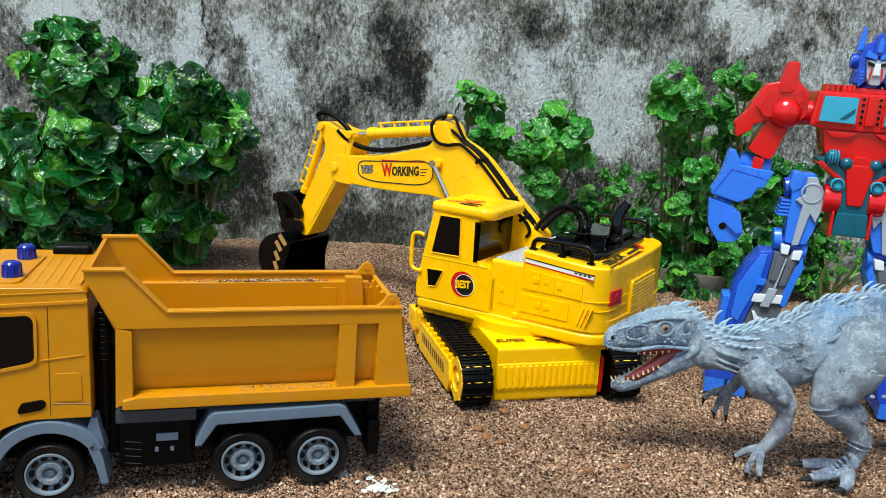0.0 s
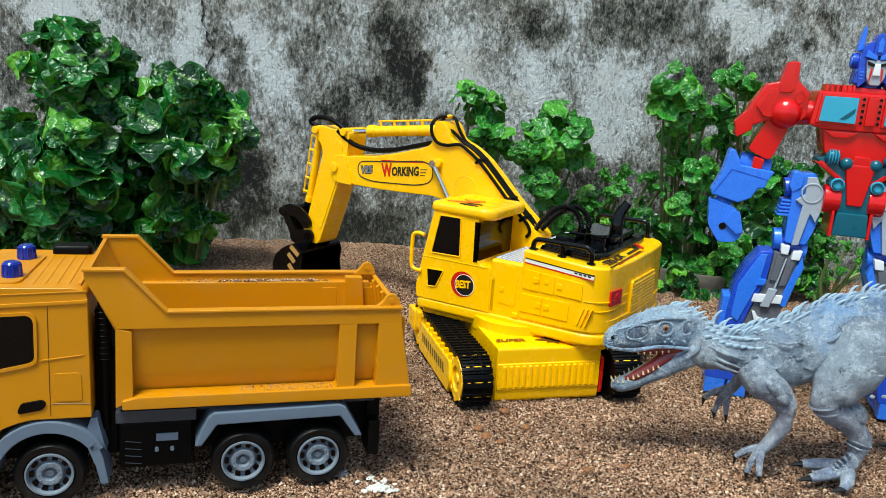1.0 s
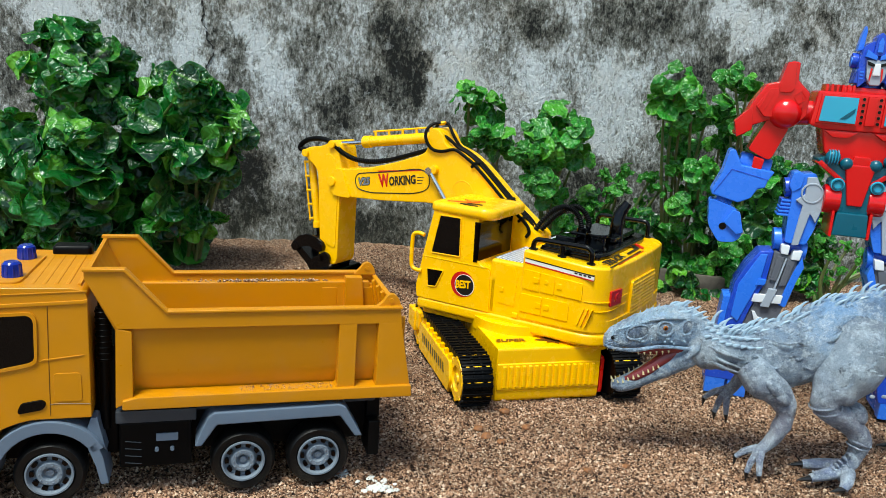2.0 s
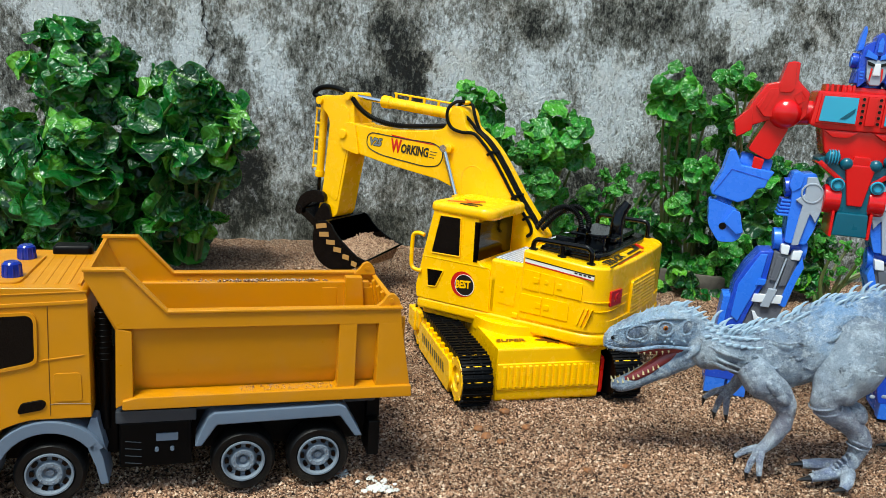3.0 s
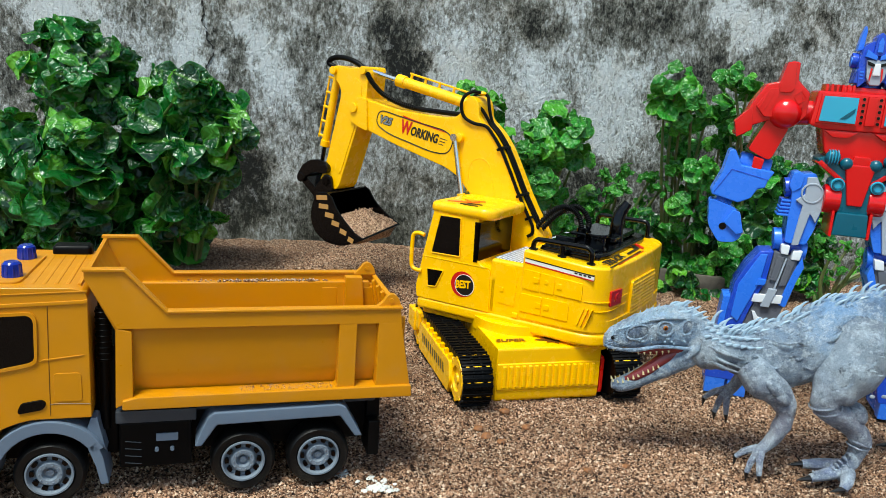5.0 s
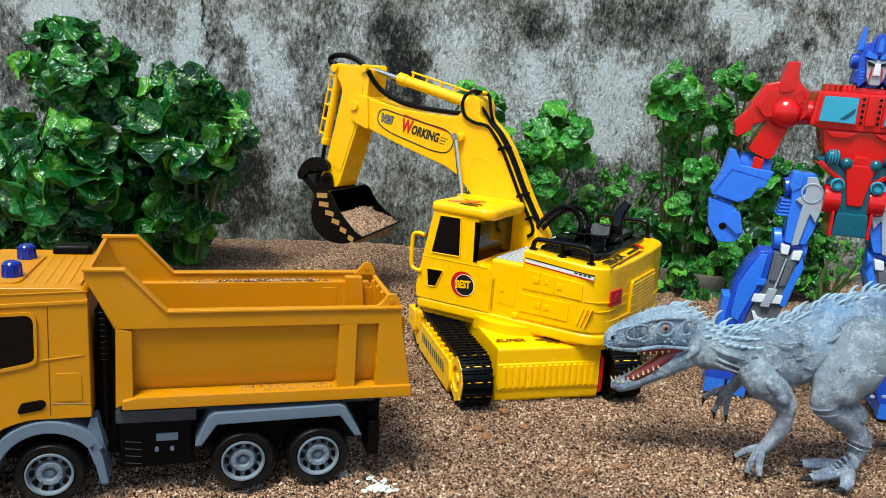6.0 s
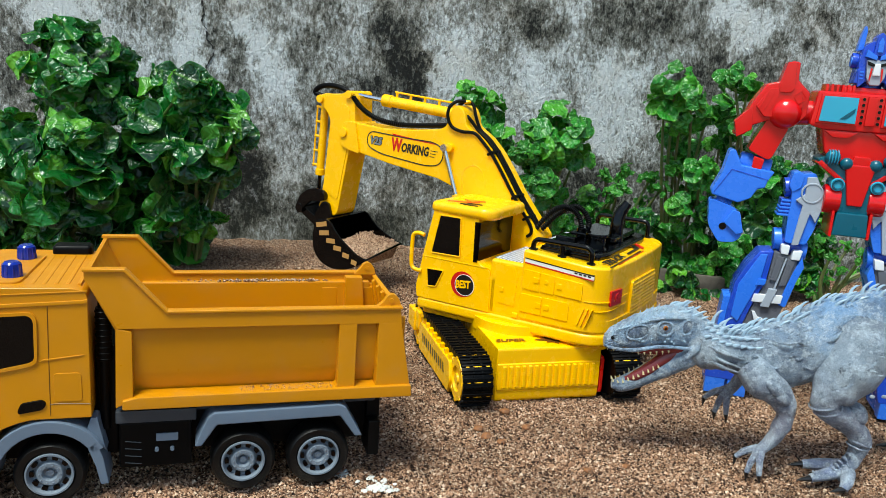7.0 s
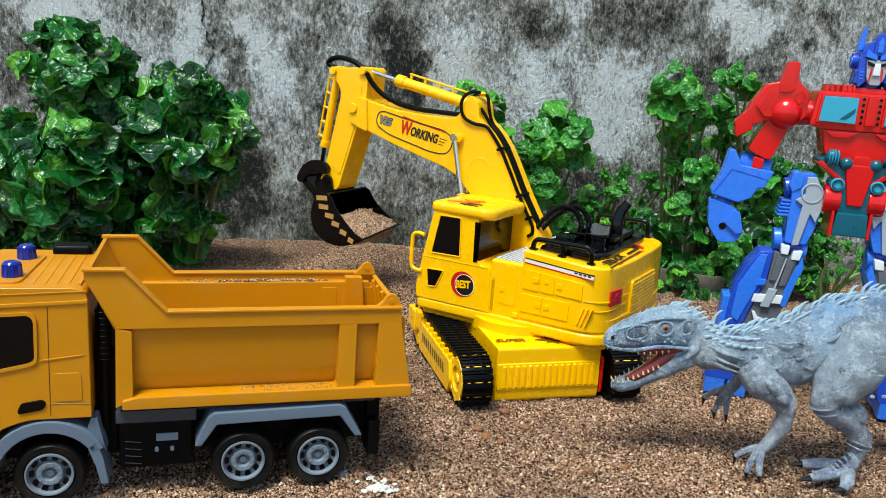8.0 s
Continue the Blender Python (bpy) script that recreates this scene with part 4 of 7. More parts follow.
    pipe = part("exhaust_pipe", join(rod((-0.042, 0.14, 0.17), (-0.042, 0.14, 0.182), 0.0105, 0.009, 20, 0.001), sweep([(-0.042, 0.14, 0.176), (-0.0425, 0.14, 0.192), (-0.042, 0.142, 0.203), (-0.039, 0.145, 0.212), (-0.034, 0.149, 0.2225)], [0.0088, 0.0086, 0.0082, 0.0072, 0.006], 16)), GLOSS_BLACK, ex, "black curved exhaust pipe")
    for yy, top in ((0.012, 0.1835), (0.238, 0.187)):
        rail = part("hand_rail", sweep([(-0.1015, yy, 0.165), (-0.1015, yy, top - 0.007), (-0.0985, yy, top - 0.0015), (-0.092, yy, top), (-0.065, yy, top), (-0.038, yy, top), (-0.031, yy, top - 0.0015), (-0.028, yy, top - 0.007), (-0.0278, yy, 0.158)], 0.0031, 12, 6), GLOSS_BLACK, ex, "black tubular hand rail")
        part("rail_post", rod((-0.0645, yy, 0.166), (-0.0645, yy, top), 0.003, None, 12), GLOSS_BLACK, rail)
        for x in (-0.1015, -0.0645, -0.0278):
            z = hood_top(x, yy)
            part("rail_foot", rod((x, yy, z - 0.004), (x, yy, z + 0.0015), 0.0054, None, 14, 0.0005), GLOSS_BLACK, rail)
    for yy, path in ((0.11, [(-0.153, 0.165), (-0.145, 0.172), (-0.134, 0.1885), (-0.12, 0.2045), (-0.1045, 0.2112), (-0.092, 0.2085), (-0.083, 0.1995), (-0.078, 0.185)]),
                     (0.124, [(-0.15, 0.163), (-0.136, 0.179), (-0.123, 0.1945), (-0.11, 0.2045), (-0.0948, 0.2118), (-0.0824, 0.206), (-0.0746, 0.193), (-0.076, 0.184)])):
        path = [(x, yy, z) for x, z in path]
        hose = part("hydraulic_hose", sweep(path, 0.0032, 10, 8), BLACK, ex, "ribbed black hose")
        pts = smooth_path(path, 6)
        for a, b in zip(pts, pts[1:]):
            part("hose_ring", moved(lathe([(0.0033, -0.0009), (0.0041, 0), (0.0033, 0.0009)], 10), Matrix.Translation((a + b) / 2) @ (b - a).to_track_quat("Y", "Z").to_matrix().to_4x4()), BLACK, hose)

    # cab
    cab = part("cab", join(prism(rounded([(-0.255, 0.083), (-0.257, 0.098), (-0.2475, 0.148), (-0.2365, 0.2), (-0.1715, 0.2), (-0.1695, 0.143), (-0.151, 0.136), (-0.149, 0.083)], [0.002, 0.004, 0.01, 0.002, 0.002, 0.006, 0.004, 0.001], 4), -0.0002, 0.096, "y", 0.0025, 3, 40)), Y, ex)
    roof_plan = rounded([(-0.243, -0.002), (-0.163, -0.004), (-0.152, 0.006), (-0.154, 0.1), (-0.243, 0.1)], [0.012, 0.006, 0.01, 0.01, 0.012], 5)
    roof = prism(roof_plan, 0.1985, 0.2125, "z", 0.0055, 4, 40)
    for v in roof.verts:
        v.co.z -= 0.02 * max(0.0, -0.2 - v.co.x) + (0.05 * max(0.0, v.co.x + 0.178) if v.co.z > 0.205 else 0.09 * max(0.0, v.co.x + 0.178))
    part("roof", roof, Y, cab)
    part("roof_print", moved(join(prism([(-0.225, 0.012), (-0.205, 0.03), (-0.19, 0.034), (-0.206, 0.02)], 0.2118, 0.2131, "z", 0), prism([(-0.215, 0.04), (-0.2, 0.03), (-0.188, 0.046), (-0.2, 0.042)], 0.2118, 0.2131, "z", 0)), Matrix.Identity(4)), ORANGE, cab, "orange flash sticker")
    part("roof_print", join(prism([(-0.205, 0.008), (-0.19, 0.012), (-0.178, 0.006), (-0.19, 0.004)], 0.2118, 0.213, "z", 0), prism([(-0.2, 0.018), (-0.18, 0.022), (-0.178, 0.018)], 0.2118, 0.213, "z", 0)), INK, cab)

    def pane(name, pts, label="black glossy window"):
        w = part(name, prism(rounded(pts, 0.0015, 2), -0.0009, 0.001, "y", 0.0002), GLOSS_BLACK, cab, label)
        ring = [(x, -0.0008, z) for x, z in rounded(pts, 0.0015, 2)]
        part("window_frame", sweep(ring + [ring[0]], 0.0009, 6, 1), Y, w)
    pane("side_window", [(-0.2265, 0.1955), (-0.1965, 0.1955), (-0.1945, 0.1465), (-0.2365, 0.1455)])
    pane("low_window", [(-0.2415, 0.1235), (-0.2165, 0.1245), (-0.2265, 0.1015), (-0.2385, 0.1005)])
    part("rear_window", join(prism(rounded([(-0.0002, 0.1445), (0.0915, 0.1445), (0.0915, 0.1935), (-0.0002, 0.1935)], 0.002, 2), -0.1725, -0.1688, "x", 0.0003), prism([(-0.1755, 0.1435), (-0.17, 0.1435), (-0.1705, 0.194), (-0.1765, 0.194)], -0.0009, 0.001, "y", 0.0002)), GLOSS_BLACK, cab, "black glossy rear window")
    part("belt_line", prism([(-0.25, 0.1385), (-0.1515, 0.1385), (-0.1515, 0.1395), (-0.25, 0.1395)], -0.0008, 0.001, "y", 0.0003), Y, cab)
    part("door_seam", prism([(-0.1925, 0.1), (-0.1918, 0.1), (-0.1915, 0.197), (-0.1922, 0.197)], -0.0006, 0.001, "y", 0.0002), Y, cab)
    part("pillar_mark", prism([(-0.1835, 0.172), (-0.18, 0.182), (-0.1765, 0.172), (-0.18, 0.163)], -0.0007, 0.001, "y", 0.0002), Y, cab)
    part("hand_bar", sweep([(-0.248, -0.001, 0.166), (-0.256, -0.001, 0.1675), (-0.2635, -0.001, 0.165), (-0.2655, -0.001, 0.157), (-0.2655, -0.001, 0.13), (-0.263, -0.001, 0.121), (-0.256, -0.001, 0.1185), (-0.249, -0.001, 0.1185)], 0.0027, 12, 6), Y, cab)
    badge = part("round_sticker", rod((-0.188, -0.0006, 0.112), (-0.188, 0.001, 0.112), 0.0165, None, 40), RED, cab, "round red and black sticker")
    part("sticker_centre", rod((-0.1848, -0.0009, 0.1115), (-0.1848, 0.001, 0.1115), 0.0132, None, 36), INK, badge)
    part("sticker_rim", moved(lathe([(0.0131, -0.001), (0.0138, -0.001), (0.0138, 0.001)], 36), Matrix.Translation((-0.1848, 0, 0.1115))), WHITE_INK, badge)
    part("print", moved(lettering("BEST", 0.0135, 0.0003, 0.15, 0.72), Matrix.Translation((-0.1972, -0.0012, 0.1065)) @ Matrix.Rotation(radians(-6), 4, "Y")), Y, badge)

    build_arm(ex)
    return ex


def lopsided(bm):
    """The worn bucket hangs askew: its lip rises away from the near plate."""
    for v in bm.verts:
        v.co.z += 0.12 * (v.co.y - 0.076) * min(1.0, max(0.0, (v.co.x + 0.478) / 0.06))
    return bm


def build_arm(ex):
    Y = EX_YELLOW
    y0, y1 = 0.1, 0.146
    ym = (y0 + y1) / 2
    outline = [(-0.452, 0.318), (-0.44, 0.3245), (-0.416, 0.3235), (-0.371, 0.3145), (-0.323, 0.3115), (-0.282, 0.311), (-0.271, 0.313), (-0.2645, 0.321), (-0.26, 0.336), (-0.2525, 0.3435), (-0.243, 0.34), (-0.238, 0.331), (-0.236, 0.3135), (-0.2245, 0.3045), (-0.2125, 0.294), (-0.1985, 0.276), (-0.184, 0.251), (-0.169, 0.223), (-0.154, 0.1985), (-0.14, 0.178), (-0.13, 0.162),
               (-0.142, 0.142), (-0.2, 0.14), (-0.226, 0.15), (-0.23, 0.19), (-0.2385, 0.208), (-0.249, 0.2175), (-0.263, 0.232), (-0.285, 0.2425), (-0.3185, 0.251), (-0.3675, 0.264), (-0.4185, 0.280), (-0.45, 0.288), (-0.46, 0.298)]
    boom = part("boom", around(prism(rounded(outline, 0.006, 3), y0, y1, "y", 0.0022, 2, 45), PIVOT), Y, ex, "yellow curved boom with printed stickers", joint(PIVOT))
    ARM["boom"] = boom

    def on_boom(name, bm, mat, label=""):
        return part(name, around(bm, PIVOT), mat, boom, label)
    on_boom("cheek", prism(rounded([(-0.45, 0.32), (-0.437, 0.3275), (-0.4205, 0.326), (-0.4165, 0.279), (-0.431, 0.2835), (-0.4485, 0.291)], 0.004, 3), y0 - 0.004, y1 + 0.004, "y", 0.0015), Y)
    on_boom("pin", join(rod((ELBOW[0], y0 - 0.007, ELBOW[1]), (ELBOW[0], y1 + 0.007, ELBOW[1]), 0.0072, None, 20, 0.0012)), Y)
    on_boom("pin", join(rod((-0.262, y0 - 0.007, 0.2855), (-0.262, y0 + 0.01, 0.2855), 0.006, None, 20, 0.0012)), Y)
    arch = [(-0.2455, y0 + 0.0001, 0.212)] + [(-0.2285 + 0.017 * math.cos(radians(a)), y0 + 0.0001, 0.243 + 0.018 * math.sin(radians(a))) for a in range(180, -1, -20)] + [(-0.2, y0 + 0.0001, 0.205), (-0.192, y0 + 0.0001, 0.18)]
    on_boom("moulded_arch", sweep(arch, 0.0007, 6, 3), Y)
    loop = rounded([(-0.399, 0.3125), (-0.34, 0.301), (-0.285, 0.2925), (-0.272, 0.28), (-0.28, 0.2605), (-0.305, 0.2605), (-0.38, 0.2785), (-0.405, 0.291)], 0.012, 6)
    ring = [(x, y0 + 0.0001, z) for x, z in loop]
    on_boom("sticker_outline", sweep(ring + [ring[0]], 0.0009, 6, 1), INK)
    tilt = Matrix.Rotation(radians(9.5), 4, "Y")
    on_boom("print_edge", moved(lettering("V25", 0.0145, 0.0002, 0.2, 0.9, 0.09), Matrix.Translation((-0.3985, y0 - 0.0002, 0.2945)) @ tilt), INK)
    on_boom("print", moved(lettering("V25", 0.0145, 0.0003, 0.2, 0.9), Matrix.Translation((-0.3985, y0 - 0.0004, 0.2945)) @ tilt), GREY_INK)
    on_boom("print_initial", moved(lettering("W", 0.026, 0.0003, 0.0, 0.62), Matrix.Translation((-0.361, y0 - 0.0004, 0.2835)) @ tilt), RED)
    on_boom("print", moved(lettering("ORKING", 0.0178, 0.0003, 0.12, 0.68), Matrix.Translation((-0.3445, y0 - 0.0004, 0.2815)) @ tilt), INK)
    on_boom("print_bar", moved(prism([(0, 0.0165), (0.073, 0.0145), (0.073, 0.0155), (-0.004, 0.02)], -0.0003, 0.0004, "y", 0), Matrix.Translation((-0.358, y0, 0.287)) @ tilt), RED)
    for k in range(3):
        on_boom("print_dash", moved(box(0, 0.012 - 0.002 * k, -0.0003, 0.0004, -0.0005, 0.0005, 0), Matrix.Translation((-0.2945 - 0.001 * k, y0, 0.2815 - k * 0.004)) @ tilt), INK)
    # hoses along the boom: one over the near edge, two along its back
    edge = [(-0.2245, 0.306), (-0.2125, 0.295), (-0.1985, 0.277), (-0.184, 0.252), (-0.169, 0.224), (-0.154, 0.1995), (-0.144, 0.183), (-0.143, 0.173), (-0.149, 0.1675)]
    lanes = ((-0.0012, -0.006, [(-0.2425, y0 + 0.012, 0.3475), (-0.252, y0 + 0.006, 0.348), (-0.2605, y0 - 0.001, 0.341), (-0.263, y0 - 0.003, 0.328), (-0.2575, y0 - 0.0025, 0.314), (-0.2425, y0 - 0.002, 0.307)]),
             (0.012, 0.0022, [(-0.2425, y0 + 0.016, 0.3475), (-0.252, y0 + 0.014, 0.344), (-0.251, y0 + 0.009, 0.334), (-0.238, y0 + 0.008, 0.3265), (-0.2305, y0 + 0.01, 0.317)]),
             (0.02, 0.003, [(-0.2425, y0 + 0.022, 0.3475), (-0.236, y0 + 0.022, 0.342), (-0.232, y0 + 0.02, 0.328), (-0.228, y0 + 0.02, 0.315)]))
    for dy, lift, start in lanes:
        h = sweep(start + [(x + (0.0005 if lift < 0 else 0.001), y0 + dy, z + lift * 0.25) for x, z in edge], 0.0023, 9, 6)
        on_boom("boom_hose", h, BLACK, "thin black hose")
    on_boom("bracket_cap", ball((-0.243, ym - 0.006, 0.3465), (0.006, 0.006, 0.003), 14, 8), Y)
    for x, z in ((-0.2, 0.277), (-0.166, 0.2185), (-0.15, 0.1905)):
        on_boom("hose_clip", moved(box(-0.0018, 0.0018, y0 - 0.004, y0 + 0.023, -0.0045, 0.0045, 0.0008), Matrix.Translation((x, 0, z)) @ Matrix.Rotation(radians(60), 4, "Y")), BLACK)
    on_boom("upper_hose", sweep([(-0.272, y0 + 0.012, 0.316), (-0.30, y0 + 0.012, 0.3165), (-0.345, y0 + 0.012, 0.3185), (-0.375, y0 + 0.01, 0.324), (-0.4, y0 + 0.006, 0.335), (-0.416, y0 + 0.003, 0.349), (-0.428, y0 + 0.003, 0.364)], 0.0034, 10, 8), BLACK, "ribbed black hose")
    pts = smooth_path([(-0.345, y0 + 0.012, 0.3185), (-0.375, y0 + 0.01, 0.324), (-0.4, y0 + 0.006, 0.335), (-0.416, y0 + 0.003, 0.349), (-0.428, y0 + 0.003, 0.364)], 9)
    for a, b in zip(pts, pts[1:]):
        on_boom("hose_ring", moved(lathe([(0.0034, -0.0008), (0.0041, 0), (0.0034, 0.0008)], 10), Matrix.Translation((a + b) / 2) @ (b - a).to_track_quat("Y", "Z").to_matrix().to_4x4()), BLACK)

    # stick
    outline = [(-0.492, 0.3605), (-0.488, 0.3685), (-0.4755, 0.3705), (-0.458, 0.3675), (-0.444, 0.3678), (-0.434, 0.3715), (-0.425, 0.368), (-0.4215, 0.3585), (-0.423, 0.345), (-0.424, 0.322), (-0.428, 0.31), (-0.4375, 0.286), (-0.461, 0.21), (-0.467, 0.1905), (-0.4745, 0.1838), (-0.4935, 0.19), (-0.5045, 0.196), (-0.5005, 0.206), (-0.492, 0.232), (-0.4705, 0.3285), (-0.473, 0.339), (-0.4845, 0.353)]
    stick = part("stick", around(prism(rounded(outline, 0.005, 3), y0 + 0.0005, y1 - 0.0005, "y", 0.002, 2, 45), ELBOW), Y, ex, "yellow dipper arm", joint(ELBOW))
    ARM["stick"] = stick

    def on_stick(name, bm, mat, label=""):
        return part(name, around(bm, ELBOW), mat, stick, label)
    on_stick("relief", prism(rounded([(-0.447, 0.355), (-0.432, 0.348), (-0.434, 0.306), (-0.441, 0.287), (-0.466, 0.208), (-0.484, 0.222), (-0.463, 0.325)], 0.008, 4), y0 - 0.0006, y0 + 0.001, "y", 0.0003), Y)
    on_stick("pin", rod((-0.485, y0 - 0.004, 0.3625), (-0.485, y1 + 0.004, 0.3625), 0.006, None, 18, 0.001), Y)
    on_stick("pin", rod((-0.431, y0 - 0.004, 0.3655), (-0.431, y1 + 0.004, 0.3655), 0.006, None, 18, 0.001), Y)
    on_stick("top_hose", sweep([(-0.428, y0 + 0.004, 0.365), (-0.446, y0 + 0.004, 0.3755), (-0.47, y0 + 0.006, 0.3815), (-0.492, y0 + 0.008, 0.3805), (-0.5015, y0 + 0.008, 0.373), (-0.49, y0 + 0.01, 0.367)], 0.004, 10, 8), BLACK, "ribbed black hose loop")
    on_stick("tip_pin", rod((TIP[0], y0 - 0.006, TIP[1]), (TIP[0], y1 + 0.006, TIP[1]), 0.0085, None, 20, 0.001), GLOSS_BLACK, "black pivot pin")

    # bucket linkage
    lever_pts = rounded([(-0.482, 0.215), (-0.487, 0.2245), (-0.503, 0.2285), (-0.52, 0.226), (-0.535, 0.2165), (-0.5445, 0.201), (-0.543, 0.191), (-0.534, 0.19), (-0.526, 0.2), (-0.513, 0.208), (-0.492, 0.2075)], 0.004, 4)
    lever = part("linkage", around(join(prism(lever_pts, y0 - 0.006, y0 - 0.0005, "y", 0.0012), prism(lever_pts, y1 + 0.0005, y1 + 0.006, "y", 0.0012), rod((-0.537, y0 - 0.007, 0.197), (-0.537, y1 + 0.007, 0.197), 0.0075, None, 20, 0.001), rod((LEVER[0], y0 - 0.008, LEVER[1]), (LEVER[0], y1 + 0.008, LEVER[1]), 0.0075, None, 20, 0.001)), LEVER), GLOSS_BLACK, ex, "black curved bucket link", joint(LEVER))
    ARM["lever"] = lever
    push = part("push_link", around(join(prism(rounded([(-0.541, 0.2), (-0.533, 0.2005), (-0.499, 0.176), (-0.5, 0.166), (-0.508, 0.166), (-0.541, 0.192)], 0.003, 3), y0 - 0.002, y1 + 0.002, "y", 0.001)), (-0.537, 0.197)), GLOSS_BLACK, ex, "black push link", joint((-0.537, 0.197)))
    ARM["push"] = push

    # bucket: rolled shell between two side plates
    b0, b1 = 0.076, 0.17
    back = [(-0.469, 0.1835), (-0.486, 0.18), (-0.4945, 0.165), (-0.4975, 0.142), (-0.489, 0.122), (-0.468, 0.109), (-0.44, 0.107), (-0.418, 0.1135), (-0.398, 0.1225)]
    curve = [(p.x, p.z) for p in smooth_path([(x, 0, z) for x, z in back], 5)]
    mid = Vector((-0.44, 0.155))
    inside = [tuple(Vector(p) + (mid - Vector(p)).normalized() * 0.003) for p in curve]
    shell = prism(curve + inside[::-1], b0, b1, "y", 0.0)
    front = [(-0.398, 0.1235), (-0.412, 0.129), (-0.431, 0.143), (-0.449, 0.161), (-0.463, 0.1835)]
    plate = curve + [(p.x, p.z) for p in smooth_path([(x, 0, z) for x, z in front], 4)][1:-1]
    ears = prism(rounded([(-0.5, 0.165), (-0.512, 0.168), (-0.508, 0.186), (-0.49, 0.208), (-0.478, 0.205), (-0.474, 0.18)], 0.005, 3), y0 - 0.006, y0 - 0.001, "y", 0.001)
    ears2 = prism(rounded([(-0.5, 0.165), (-0.512, 0.168), (-0.508, 0.186), (-0.49, 0.208), (-0.478, 0.205), (-0.474, 0.18)], 0.005, 3), y1 + 0.001, y1 + 0.006, "y", 0.001)
    bucket = part("bucket", around(lopsided(join(shell, prism(plate, b0 - 0.002, b0 + 0.001, "y", 0.0006), prism(plate, b1 - 0.001, b1 + 0.002, "y", 0.0006), ears, ears2)), TIP), GLOSS_BLACK, ex, "glossy black bucket with tan dashes", joint(TIP))
    ARM["bucket"] = bucket
    for k, (x, z) in enumerate(((-0.477, 0.175), (-0.473, 0.162), (-0.4615, 0.15), (-0.4495, 0.139), (-0.4345, 0.1285), (-0.42, 0.1185))):
        part("dash", around(moved(box(-0.0105 + 0.001 * k, 0.0095 - 0.001 * k, -0.0004, 0.0004, -0.0036, 0.0036, 0), Matrix.Translation((x, b0 - 0.0022, z)) @ Matrix.Rotation(radians(-6 + 5 * k), 4, "Y")), TIP), TAN_INK, bucket)

    # cylinders, each along +x from its own foot
    def ladder(length):
        bits = [rod((length * 0.1, 0, 0.0145), (length * 0.95, 0, 0.0145), 0.0014, None, 8)]
        for k in range(5):
            x = length * (0.12 + 0.2 * k)
            bits.append(rod((x, 0, 0.004), (x, 0, 0.0155), 0.002, None, 8))
        return join(*bits)
    barrel = part("arm_cylinder", join(rod((0.0, 0, 0), (0.125, 0, 0), 0.0078, None, 20, 0.001), rod((0.118, 0, 0), (0.132, 0, 0), 0.0092, None, 20, 0.001)), Y, ex, "yellow hydraulic cylinder", joint((-0.252, 0.329), ym))
    part("ladder", moved(ladder(0.12), Matrix.Diagonal((1, 1, -1, 1))), Y, barrel)
    ARM["arm_cylinder"] = barrel
    ARM["arm_rod"] = part("arm_rod", rod((0.0, 0, 0), (0.07, 0, 0), 0.0035, None, 14), CHROME, ex, "chrome piston rod", joint((-0.431, 0.3655), ym))
    barrel = part("bucket_cylinder", join(rod((0.0, 0, 0), (0.116, 0, 0), 0.006, None, 20, 0.001), rod((0.108, 0, 0), (0.118, 0, 0), 0.0074, None, 20, 0.001)), Y, ex, "yellow hydraulic cylinder", joint((-0.489, 0.3625), ym))
    part("ladder", moved(ladder(0.112), Matrix.Diagonal((1, 1, -1, 1))), Y, barrel)
    ARM["bucket_cylinder"] = barrel
    ARM["bucket_rod"] = part("bucket_rod", rod((0.0, 0, 0), (0.06, 0, 0), 0.003, None, 14), GLOSS_BLACK, ex, "dark piston rod", joint((-0.5145, 0.2235), ym))
    ARM["boom_cylinder"] = part("boom_cylinder", join(rod((0.0, 0, 0), (0.062, 0, 0), 0.006, None, 18, 0.001)), Y, ex, "yellow hydraulic cylinder", joint((-0.238, 0.15), 0.094))
    ARM["boom_rod"] = part("boom_rod", join(rod((0.0, 0, 0), (0.105, 0, 0), 0.0033, None, 14), rod((0, -0.004, 0), (0, 0.004, 0), 0.0055, None, 6)), CHROME, ex, "chrome piston rod", joint((-0.268, 0.2855), 0.094))


